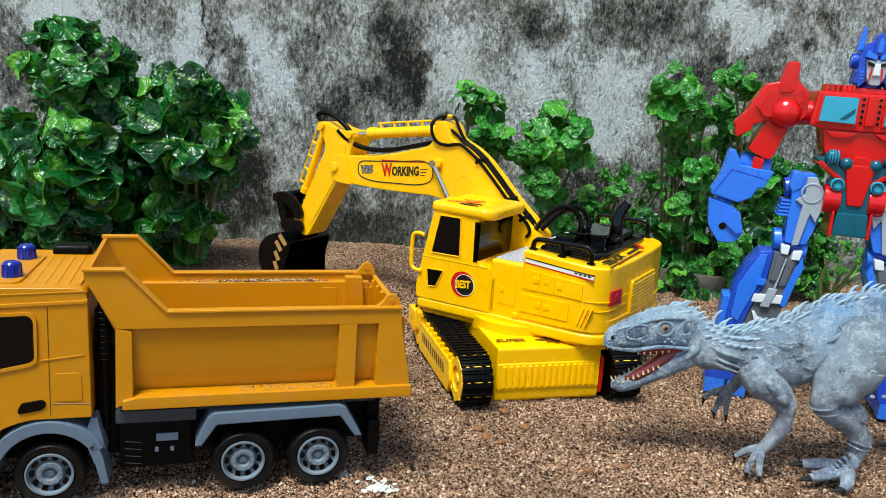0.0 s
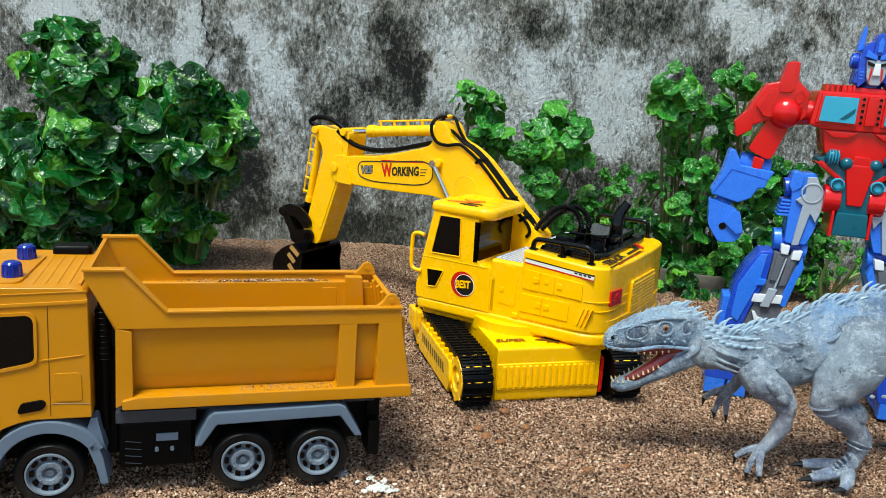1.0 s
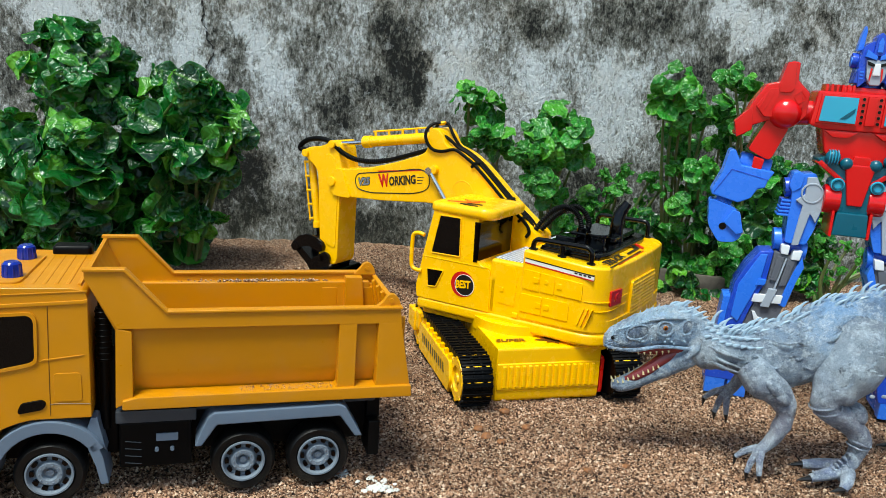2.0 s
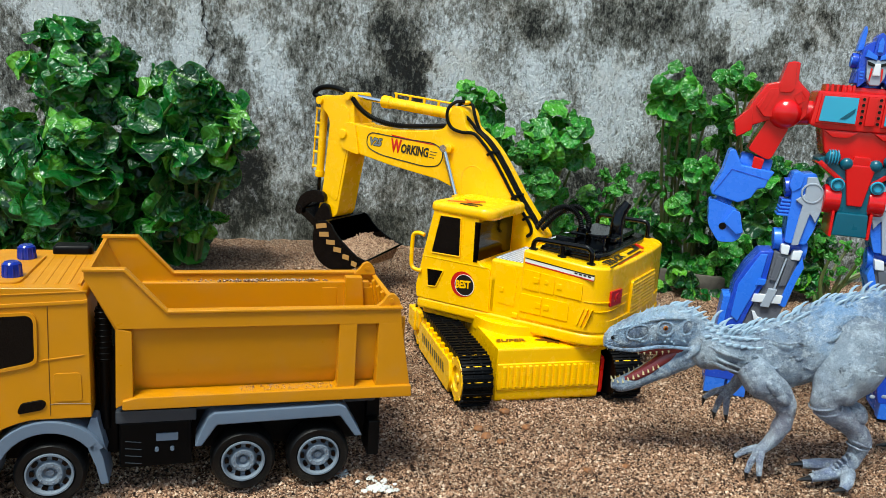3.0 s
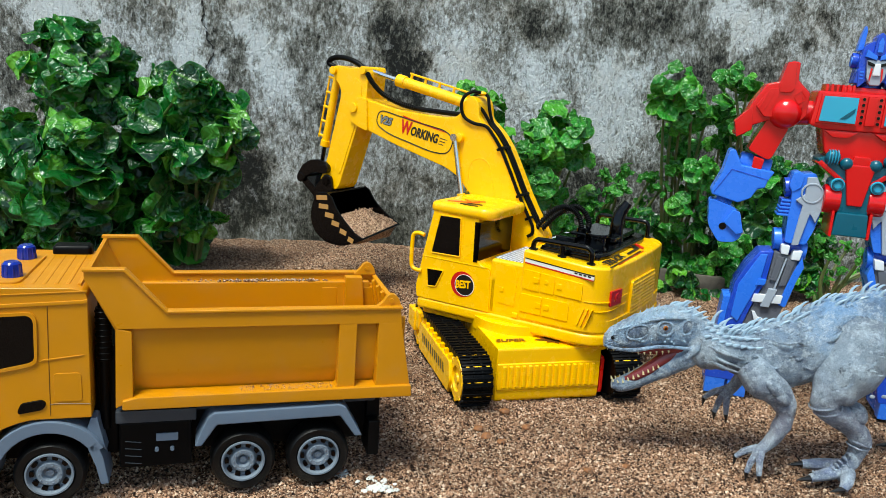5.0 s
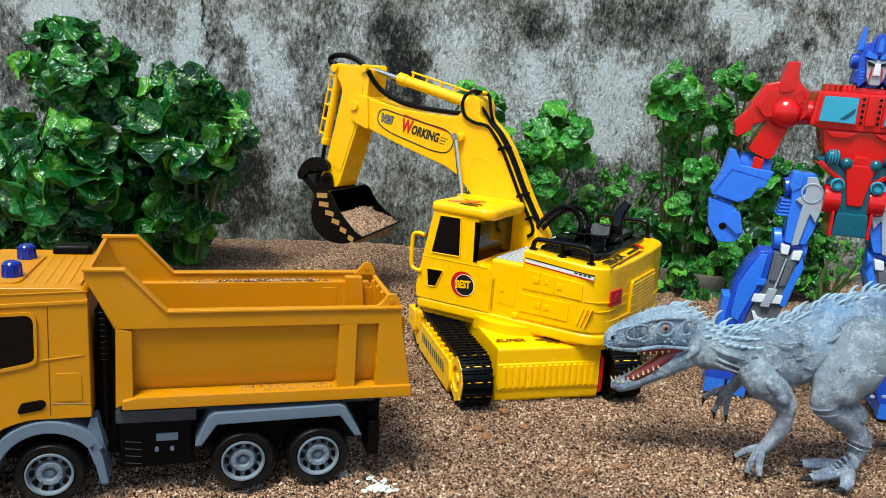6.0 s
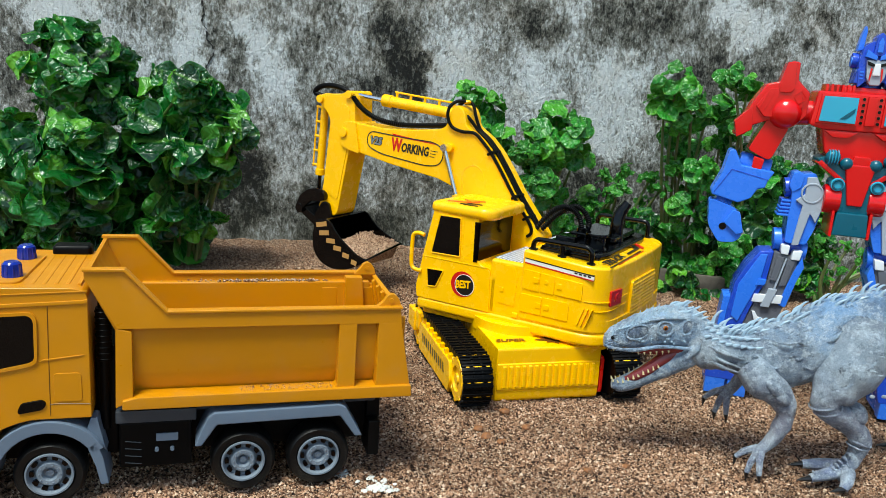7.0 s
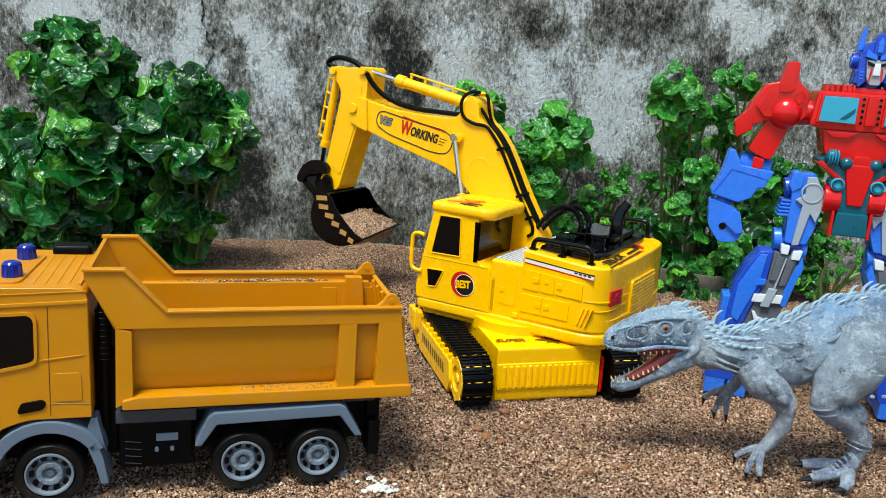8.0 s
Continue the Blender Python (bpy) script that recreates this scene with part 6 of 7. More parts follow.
    socket = oval(0.2125, 0.151, 0.0068, 0.0062, 0, -0.0148, HOLLOW_SHADE, "eye_socket", skull, "dark slate pad, the socket's shade put into its colour")
    rim(0.2125, 0.151, 0.0075, 0.0068, 0, -0.0158, 0.0014, skull)
    eye = part("eye", ball((0.2125, -0.016, 0.1515), (0.0026, 0.0018, 0.0026), 14, 10), AMBER, skull, "amber eye")
    part("pupil", ball((0.2125, -0.0176, 0.1515), (0.0009, 0.0006, 0.0015), 8, 6), GLOSS_BLACK, eye)
    oval(0.2325, 0.1535, 0.0045, 0.007, 12, -0.0152, HOLLOW_SHADE, "temple_hollow", skull, "dark slate pad, a hollow's shade put into its colour")
    rim(0.2325, 0.1535, 0.0052, 0.0076, 12, -0.016, 0.0011, skull)
    oval(0.1665, 0.1365, 0.0016, 0.0022, 20, -0.0083, GLOSS_BLACK, "nostril", skull)
    part("brow", sweep([(0.199, -0.0128, 0.1565), (0.209, -0.0152, 0.1608), (0.222, -0.0158, 0.1622), (0.238, -0.0145, 0.1618)], [0.0012, 0.0024, 0.0022, 0.0012], 8, 6), HEAD_HIDE, skull)
    part("lip", sweep([(0.1625, -0.0075, 0.1265), (0.175, -0.0108, 0.1257), (0.19, -0.0126, 0.1272), (0.21, -0.0142, 0.1322), (0.235, -0.0146, 0.1325), (0.246, -0.0142, 0.1305)], [0.0014, 0.0018, 0.002, 0.0018, 0.0016, 0.001], 8, 6), HEAD_HIDE, skull)
    rng = random.Random(6)
    for k in range(11):
        u = k / 10
        x = 0.163 + u * 0.056
        y = -0.0068 - 0.007 * min(1, u * 1.6)
        z = 0.1262 - 0.001 * math.sin(u * 3) + 0.006 * max(0, u - 0.55)
        L = rng.uniform(0.003, 0.0055)
        for side in (1, -1):
            part("tooth", rod((x, y * side, z), (x + 0.0006, y * side * 0.98, z - 0.65 * L), 0.001, 0.0002, 7), TOOTH, skull)
    for k in range(14):
        u = k / 13
        part("snout_bump", ball((0.169 + u * 0.03, -0.0098 - u * 0.003, 0.1445 + u * 0.0125), 0.0011, 8, 6), SPIKE, skull)

    for k in range(24):
        u = k / 23
        x, z = 0.166 + u * 0.066, 0.141 + 0.0275 * math.sin(min(1.0, u * 1.15) * 1.5)
        h = rng.uniform(0.0014, 0.0034) * (1.8 if k in (12, 13, 20) else 1)
        for y in (-0.0045, 0.0045) if k % 2 else (-0.0075, 0.0):
            part("crest_bump", rod((x, y, z - 0.0028), (x + 0.0012, y * 1.05, z + h), 0.0017, 0.0003, 6), SPIKE, skull)
    for k in range(30):
        u = rng.random()
        part("snout_bump", ball((0.168 + u * 0.07, -0.0095 - 0.006 * math.sin(u * 2.2), 0.133 + rng.uniform(0, 0.006) + 0.004 * u), rng.uniform(0.0006, 0.0012), 7, 5), SPIKE, skull)

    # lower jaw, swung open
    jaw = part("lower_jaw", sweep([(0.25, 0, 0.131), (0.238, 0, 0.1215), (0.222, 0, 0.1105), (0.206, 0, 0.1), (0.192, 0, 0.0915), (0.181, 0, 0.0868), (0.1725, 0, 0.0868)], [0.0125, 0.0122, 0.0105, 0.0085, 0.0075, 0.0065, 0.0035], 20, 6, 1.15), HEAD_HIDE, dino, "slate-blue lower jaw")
    part("tongue", sweep([(0.238, -0.002, 0.1285), (0.222, -0.003, 0.1195), (0.207, -0.004, 0.1075), (0.194, -0.004, 0.098), (0.184, -0.003, 0.094)], [0.005, 0.0068, 0.006, 0.005, 0.002], 14, 6), TONGUE, jaw, "dark red tongue")
    part("palate", sweep([(0.245, 0, 0.131), (0.225, 0, 0.131), (0.2, 0, 0.129), (0.18, 0, 0.127)], [0.008, 0.009, 0.008, 0.005], 14, 5, 1.2), TONGUE, skull, "dark red palate")
    part("cheek_skin", sweep([(0.2455, -0.0125, 0.14), (0.243, -0.0135, 0.132), (0.237, -0.0128, 0.123)], [0.004, 0.005, 0.0035], 10, 6), HEAD_HIDE, jaw)
    for k in range(10):
        u = k / 9
        x, z = 0.173 + u * 0.04, 0.0905 + max(0, u - 0.18) * 0.0235
        y = -0.0035 - 0.006 * min(1, u * 2.5)
        for side in (1, -1):
            part("tooth", rod((x, y * side, z), (x - 0.0012, y * side * 1.02, z + rng.uniform(0.0025, 0.0042)), 0.0011, 0.0002, 7), TOOTH, jaw)

    # spines down the neck and back
    line = smooth_path([(0.222, 0, 0.168), (0.234, 0, 0.1645), (0.246, 0, 0.16), (0.258, 0, 0.156), (0.272, 0, 0.151), (0.285, 0, 0.1495), (0.298, 0, 0.152), (0.312, 0, 0.158), (0.334, 0, 0.166), (0.358, 0, 0.1795), (0.384, 0, 0.1895), (0.41, 0, 0.1965), (0.44, 0, 0.194), (0.5, 0, 0.183)], 4)
    for k, p in enumerate(line):
        for row in (-1, 0, 1):
            if rng.random() < (0.45 if row == 0 else 0.6):
                continue
            L = rng.uniform(0.006, 0.0155) * (1.0 if 5 < k < 46 else 0.7) * (1 if row == 0 else 0.75)
            q = p + Vector((0, row * 0.008, -0.0022 * abs(row) - 0.001))
            part("spine", sweep([q, q + Vector((0.001, row * 0.0015, L * 0.5)), q + Vector((0.0045 + rng.uniform(0, 0.002), row * 0.002, L * 0.9)), q + Vector((0.0085, row * 0.002, L))], [0.0023, 0.0015, 0.001, 0.0002], 6, 3), SPIKE, torso)
    def flank(x, up):
        """A point on the near flank: up runs from the spine line (0) down to mid height (1)."""
        keys = ((0.246, 0.138, 0.0165, 0.0235), (0.272, 0.1305, 0.0175, 0.0215), (0.298, 0.128, 0.0215, 0.0255), (0.334, 0.1305, 0.0285, 0.0365), (0.384, 0.154, 0.028, 0.0365), (0.44, 0.164, 0.022, 0.031))
        zc, hw, hh = (float(np.interp(x, [k[0] for k in keys], [k[i] for k in keys])) for i in (1, 2, 3))
        a = radians(90 - 90 * up)
        return Vector((x, -math.cos(a) * hw, zc + math.sin(a) * hh))
    # keeled plates in rows down the neck, rounder scutes over the back
    for row, up in enumerate((0.3, 0.52, 0.74)):
        for k in range(8):
            p = flank(0.249 + k * 0.0068 + 0.002 * row, up)
            part("keeled_plate", rod(p + Vector((-0.002, 0.001, 0)), p + Vector((0.0035, -0.0012, 0.0022)), 0.0021, 0.0004, 6), SPIKE, torso)
    for k in range(170):
        x, up = rng.uniform(0.295, 0.425), rng.uniform(0.1, 0.95) ** 0.8
        p = flank(x, up)
        r = rng.uniform(0.0009, 0.0021)
        part("scute", ball(p, (r * 1.3, r * 0.75, r), 7, 5), HIDE, torso)

    def near(p, side):
        """A limb point given in the upright plane at 0.72 m, carried to the figure's own scaled axes."""
        x, y, z = p
        if side < 0:
            return (x / 1.035, y, (z + 0.0128) / 1.035)
        return (x, y, (z + 0.0128) / 1.035)

    def limb(name, points, radii, material=LIMB_HIDE, parent=dino, label="", side=-1):
        bm = sweep([near(p, side) for p in points], radii, 18, 7)
        for v in bm.verts:
            v.co += Vector((noise.noise(v.co * 90), noise.noise(v.co * 90 + Vector((7, 0, 0))), noise.noise(v.co * 90 + Vector((0, 7, 0))))) * 0.0012 + Vector((noise.noise(v.co * 45), noise.noise(v.co * 45 + Vector((3, 0, 0))), 0)) * 0.0022
        return part(name, bm, material, parent, label)

    def claw(p, q, r, parent):
        part("claw", rod(p, q, r, 0.0003, 9), CLAW, parent, "black pointed claw")
    # forelegs
    for side, dx in ((-1, 0.0), (1, -0.026)):
        y = 0.028 * side
        lift = 0.0 if side < 0 else 0.034
        arm = limb("foreleg", [(0.306 + dx * 0.3, y * 0.6, 0.112), (0.314 + dx * 0.4, y * 0.95, 0.1025), (0.327 + dx * 0.6, y * 1.05, 0.0945 + lift * 0.3), (0.3375 + dx * 0.9, y * 1.1, 0.0825 + lift * 0.5), (0.3408 + dx, y * 1.1, 0.072 + lift * 0.6), (0.3392 + dx, y * 1.1, 0.0595 + lift * 0.8), (0.3345 + dx, y * 1.1, 0.0465 + lift), (0.3285 + dx, y * 1.1, 0.0375 + lift), (0.321 + dx, y * 1.1, 0.0295 + lift)], [0.014, 0.0165, 0.0138, 0.0112, 0.0088, 0.0084, 0.0066, 0.0056, 0.0058], side=side)
        for k, (px, pz) in enumerate(((0.323, 0.1), (0.331, 0.091))):
            q = near((px + dx * 0.5, y * 1.1 - 0.011 * (side < 0), pz + lift * 0.3), side)
            part("muscle", ball(q, (0.012 - 0.003 * k, 0.0045, 0.0055), 16, 10, Matrix.Rotation(radians(38), 4, "Y")), LIMB_HIDE, arm)
        for fx, fz, fy, k in ((0.3045, 0.0185, 0.007, 0), (0.3125, 0.0085, -0.002, 1), (0.321, 0.0105, -0.009, 2)):
            base = near((0.3225 + dx, y * 1.1 + fy * 0.4, 0.0315 + lift), side)
            mid = near(((0.3225 + fx) / 2 - 0.001 + dx, y * 1.1 + fy, (0.0325 + fz) / 2 + 0.001 + lift), side)
            tip = near((fx + dx, y * 1.1 + fy * 1.3, fz + lift), side)
            part("finger", sweep([base, mid, tip], [0.0044, 0.0033, 0.0024], 9, 5), LIMB_HIDE, arm)
            claw(tip, (tip[0] - 0.0008 + 0.0012 * k, tip[1], tip[2] - 0.0092), 0.0024, arm)
    # hind legs
    for side, dx in ((-1, 0.0), (1, 0.105)):
        y = 0.026 * side
        leg = limb("hind_leg", [(0.418 + dx * 0.4, y * 0.5, 0.16), (0.41 + dx * 0.5, y * 0.75, 0.143), (0.398 + dx * 0.7, y * 1.0, 0.12), (0.386 + dx, y * 1.1, 0.102), (0.3785 + dx, y * 1.15, 0.089), (0.384 + dx, y * 1.15, 0.0795), (0.3985 + dx, y * 1.15, 0.0705), (0.4125 + dx, y * 1.15, 0.059), (0.4195 + dx, y * 1.15, 0.0475), (0.4165 + dx, y * 1.15, 0.034), (0.4085 + dx, y * 1.15, 0.0195), (0.4 + dx, y * 1.15, 0.0105)], [0.024, 0.031, 0.0275, 0.0215, 0.0142, 0.0128, 0.0122, 0.0096, 0.0102, 0.0078, 0.0078, 0.0072], side=side)
        part("calf", ball(near((0.4105 + dx, y * 1.15, 0.0755), side), (0.0095, 0.0092, 0.0125), 18, 12, Matrix.Rotation(radians(-30), 4, "Y")), LIMB_HIDE, leg)
        for k, (px, pz, w) in enumerate(((0.3785, 0.0845, 0.0016), (0.383, 0.078, 0.0012), (0.4185, 0.0475, 0.0014), (0.4165, 0.0425, 0.0011))):
            tilt = -22 if k < 2 else 12
            r = (0.0148, 0.0138, 0.0112, 0.0098)[k]
            ring = moved(lathe([(r - 0.001, -w), (r + 0.0002, 0), (r - 0.001, w)], 20), Matrix.Translation(near((px + dx, y * 1.15, pz), side)) @ Matrix.Rotation(radians(tilt), 4, "Y") @ Matrix.Rotation(radians(90), 4, "X"))
            part("skin_fold", ring, LIMB_HIDE, leg)
        for k in range(26):
            u, w = rng.random(), rng.random()
            q = near((0.372 + u * 0.05 + 0.02 * w + dx, y * 1.15 - (0.0255 + 0.003 * math.sin(u * 3.1)) * (side < 0), 0.105 + w * 0.045), side)
            part("scute", ball(q, (rng.uniform(0.0012, 0.0028), 0.0016, rng.uniform(0.001, 0.002)), 8, 5), LIMB_HIDE, leg)
        for tx, tz, ty in ((0.3755, 0.007, -0.004), (0.378, 0.0095, 0.02), (0.4, 0.0065, -0.02)):
            tip = near((tx + dx, y * 1.15 + ty, tz), side)
            toe = part("toe", sweep([near((0.409 + dx, y * 1.15 + ty * 0.3, 0.0165), side), near(((0.409 + tx) / 2 + dx, y * 1.15 + ty * 0.8, 0.0125), side), tip], [0.0075, 0.006, 0.0042], 12, 6), LIMB_HIDE, leg)
            claw(tip, (tip[0] - 0.0135, tip[1] + ty * 0.1, tip[2] - 0.0028), 0.0034, leg)
        for k in range(11):
            u = k / 10
            part("toe_scute", ball(near((0.379 + u * 0.033 + dx, y * 1.15 - 0.003, 0.0125 + u * u * 0.027), side), (0.0016, 0.0048, 0.0021), 8, 6, Matrix.Rotation(radians(-40), 4, "Y")), LIMB_HIDE, leg)
    return dino


# ---- robot figure ----
def build_robot():
    """A plastic robot doll, kept as one plain mesh."""
    R, B, D, T, C, S, W = ROBOT_RED, ROBOT_BLUE, ROBOT_DARK, ROBOT_TEAL, ROBOT_CYAN, ROBOT_SILVER, ROBOT_WHITE
    out = []
    xc = 0.019

    def add(bm, mat):
        out.append((bm, mat))

    def both(make, mat):
        add(make(), mat)
        add(bmesh_mirror(make()), mat)

    def bmesh_mirror(bm):
        bm.transform(Matrix.Translation((2 * xc, 0, 0)) @ Matrix.Diagonal((-1, 1, 1, 1)))
        bmesh.ops.reverse_faces(bm, faces=bm.faces)
        return bm
    # chest with two panels and a pierced strip
    add(prism([(xc - 0.056, 0.3795), (xc + 0.056, 0.3795), (xc + 0.06, 0.341), (xc + 0.045, 0.337), (xc - 0.045, 0.337), (xc - 0.06, 0.341)], -0.028, 0.025, "y", 0.0025), R)
    both(lambda: prism([(xc - 0.052, 0.376), (xc - 0.012, 0.376), (xc - 0.012, 0.343), (xc - 0.055, 0.344)], -0.031, -0.02, "y", 0.001), R)
    both(lambda: prism([(xc - 0.0495, 0.374), (xc - 0.0145, 0.374), (xc - 0.0145, 0.3455), (xc - 0.052, 0.3465)], -0.0325, -0.02, "y", 0.0005), C)
    both(lambda: prism([(xc - 0.031, 0.35), (xc - 0.0165, 0.3625), (xc - 0.0165, 0.358), (xc - 0.025, 0.35)], -0.0332, -0.02, "y", 0.0002), T)
    add(box(xc - 0.005, xc + 0.005, -0.0325, -0.02, 0.344, 0.376, 0.001), R)
    for k in range(5):
        for s in (-1, 1):
            add(rod((xc + s * 0.0085, -0.0292, 0.347 + k * 0.0065), (xc + s * 0.0085, -0.0284, 0.347 + k * 0.0065), 0.0017, None, 12), GLOSS_BLACK)
    for k in range(6):
        both(lambda k=k: box(xc - 0.048 + k * 0.0055, xc - 0.045 + k * 0.0055, -0.02, 0.01, 0.378, 0.3875, 0.001), R)
    add(box(xc - 0.03, xc + 0.03, -0.016, 0.02, 0.376, 0.386, 0.003), R)
    # belly and hips
    add(prism([(xc - 0.046, 0.339), (xc + 0.046, 0.339), (xc + 0.04, 0.313), (xc + 0.03, 0.3), (xc - 0.03, 0.3), (xc - 0.04, 0.313)], -0.024, 0.02, "y", 0.003), R)
    both(lambda: prism([(xc - 0.043, 0.336), (xc - 0.008, 0.336), (xc - 0.018, 0.329), (xc - 0.034, 0.329)], -0.028, -0.018, "y", 0.001), R)
    both(lambda: prism([(xc - 0.044, 0.304), (xc - 0.036, 0.308), (xc - 0.006, 0.288), (xc - 0.006, 0.272), (xc - 0.018, 0.28), (xc - 0.042, 0.297)], -0.027, 0.018, "y", 0.0015), T)
    both(lambda: prism([(xc - 0.045, 0.299), (xc - 0.041, 0.303), (xc - 0.012, 0.281), (xc - 0.014, 0.276)], -0.0285, 0.015, "y", 0.001), R)
    add(prism([(xc - 0.016, 0.301), (xc + 0.016, 0.301), (xc + 0.008, 0.254), (xc - 0.008, 0.254)], -0.031, 0.015, "y", 0.002), R)
    add(prism([(xc - 0.008, 0.31), (xc + 0.008, 0.31), (xc + 0.012, 0.295), (xc - 0.012, 0.295)], -0.03, -0.02, "y", 0.001), R)
    both(lambda: join(*[ball((xc - 0.03 + 0.015 * k, -0.028, 0.307 - 0.006 * k), (0.0085 - k * 0.0015, 0.006, 0.008 - k * 0.0012), 16, 10) for k in range(2)]), T)
    for j in range(4):
        both(lambda j=j: moved(lathe([(0.0084, -0.0006), (0.009, 0), (0.0084, 0.0006)], 18), Matrix.Translation((xc - 0.0345 + j * 0.003, -0.028, 0.307)) @ Matrix.Rotation(radians(90), 4, "Z")), C)
    add(prism([(xc - 0.018, 0.279), (xc + 0.018, 0.279), (xc + 0.016, 0.245), (xc - 0.016, 0.245)], -0.028, 0.02, "y", 0.002), T)
    add(prism([(xc - 0.0165, 0.246), (xc + 0.0165, 0.246), (xc + 0.0185, 0.219), (xc - 0.0185, 0.219)], -0.031, 0.018, "y", 0.002), T)
    both(lambda: box(xc - 0.0215, xc - 0.018, -0.03, 0.016, 0.217, 0.247, 0.001), R)
    both(lambda: rod((xc - 0.0205, -0.031, 0.277), (xc - 0.0205, 0.0, 0.277), 0.0075, None, 20, 0.001), C)
    both(lambda: moved(lathe([(0.004, -0.0325), (0.0055, -0.033), (0.0062, -0.031)], 18), Matrix.Translation((xc - 0.0205, 0, 0.277))), T)
    both(lambda: rod((xc - 0.032, -0.016, 0.259), (xc - 0.014, -0.016, 0.259), 0.0165, None, 24, 0.002), R)
    # head: helmet with two fins and a plain mask
    add(prism(rounded([(xc - 0.016, 0.392), (xc - 0.0185, 0.412), (xc - 0.015, 0.43), (xc - 0.006, 0.437), (xc + 0.006, 0.437), (xc + 0.015, 0.43), (xc + 0.0185, 0.412), (xc + 0.016, 0.392)], 0.004, 3), -0.016, 0.018, "y", 0.003), D)
    add(prism([(xc - 0.006, 0.42), (xc + 0.006, 0.42), (xc + 0.0045, 0.441), (xc, 0.446), (xc - 0.0045, 0.441)], -0.0205, 0.004, "y", 0.0015), D)
    both(lambda: prism([(xc - 0.0205, 0.425), (xc - 0.014, 0.427), (xc - 0.0125, 0.448), (xc - 0.0145, 0.4535), (xc - 0.018, 0.443)], -0.006, 0.006, "y", 0.001), B)
    both(lambda: rod((xc - 0.0235, 0, 0.415), (xc - 0.017, 0, 0.415), 0.0085, None, 18, 0.001), D)
    both(lambda: prism([(xc - 0.021, 0.39), (xc - 0.012, 0.388), (xc - 0.011, 0.402), (xc - 0.019, 0.406)], -0.019, 0.01, "y", 0.0015), D)
    add(prism([(xc - 0.011, 0.416), (xc + 0.011, 0.416), (xc + 0.0095, 0.397), (xc + 0.005, 0.3885), (xc - 0.005, 0.3885), (xc - 0.0095, 0.397)], -0.02, -0.01, "y", 0.0015), S)
    add(prism([(xc - 0.003, 0.412), (xc + 0.003, 0.412), (xc + 0.004, 0.399), (xc - 0.004, 0.399)], -0.0225, -0.01, "y", 0.001), W)
    add(rod((xc, 0, 0.375), (xc, 0, 0.395), 0.012, None, 16), D)
    both(lambda: prism([(xc - 0.0105, 0.4145), (xc - 0.0025, 0.4115), (xc - 0.0025, 0.4085), (xc - 0.0098, 0.4105)], -0.0215, -0.01, "y", 0.0003), GLOSS_BLACK)
    both(lambda: prism([(xc - 0.0062, 0.4075), (xc - 0.0042, 0.4065), (xc - 0.0056, 0.392), (xc - 0.0068, 0.395)], -0.0212, -0.01, "y", 0.0002), R)
    both(lambda: prism([(xc - 0.0135, 0.419), (xc - 0.0015, 0.4155), (xc - 0.0015, 0.42), (xc - 0.0125, 0.427)], -0.0215, -0.008, "y", 0.0006), B)
    add(prism([(xc - 0.0028, 0.424), (xc + 0.0028, 0.424), (xc + 0.0026, 0.436), (xc, 0.4405), (xc - 0.0026, 0.436)], -0.0222, -0.01, "y", 0.0006), B)
    both(lambda: prism([(xc - 0.0195, 0.404), (xc - 0.0118, 0.4085), (xc - 0.0105, 0.391), (xc - 0.0165, 0.3855)], -0.0205, 0.004, "y", 0.0008), D)
    for k in range(3):
        both(lambda k=k: box(xc - 0.0165, xc - 0.0125, -0.0212, -0.016, 0.3945 + k * 0.0035, 0.3962 + k * 0.0035, 0.0003), B)
    both(lambda: rod((xc - 0.0245, -0.001, 0.4135), (xc - 0.0225, -0.001, 0.4135), 0.0058, None, 18, 0.0006), B)
    # arms

    def pauldron():
        return join(prism([(-0.119, 0.3225), (-0.103, 0.363), (-0.0905, 0.3835), (-0.0755, 0.387), (-0.0685, 0.41), (-0.059, 0.409), (-0.0585, 0.389), (-0.0445, 0.376), (-0.0445, 0.35), (-0.056, 0.338), (-0.083, 0.3425), (-0.1, 0.3355), (-0.108, 0.3235)], -0.022, 0.02, "y", 0.002),
                    prism([(-0.1, 0.358), (-0.088, 0.378), (-0.055, 0.381), (-0.05, 0.36), (-0.068, 0.346), (-0.09, 0.346)], -0.0255, 0.0, "y", 0.001))
    both(pauldron, R)
    both(lambda: prism([(-0.0792, 0.3825), (-0.0727, 0.4085), (-0.0636, 0.408), (-0.0619, 0.38), (-0.0655, 0.3745), (-0.0775, 0.3745)], -0.0275, 0.0, "y", 0.001), R)
    both(lambda: prism([(-0.1204, 0.3385), (-0.1165, 0.3205), (-0.1005, 0.3304), (-0.103, 0.358)], -0.0245, 0.0, "y", 0.001), R)
    both(lambda: moved(lathe([(0.0062, 0.0), (0.0066, -0.001), (0.008, -0.001), (0.0084, 0.0)], 4), Matrix.Translation((-0.0545, -0.0253, 0.3705)) @ Matrix.Rotation(radians(8), 4, "Y")), R)
    both(lambda: ball((-0.067, -0.016, 0.352), (0.0185, 0.017, 0.0185), 24, 16), R)
    for k in range(3):
        both(lambda k=k: prism([(-0.0975 + k * 0.006, 0.354), (-0.0957 + k * 0.006, 0.354), (-0.088 + k * 0.006, 0.373), (-0.0898 + k * 0.006, 0.373)], -0.0262, -0.02, "y", 0.0004), R)
    both(lambda: rod((-0.064, 0, 0.352), (xc - 0.04, 0, 0.355), 0.014, None, 20), R)
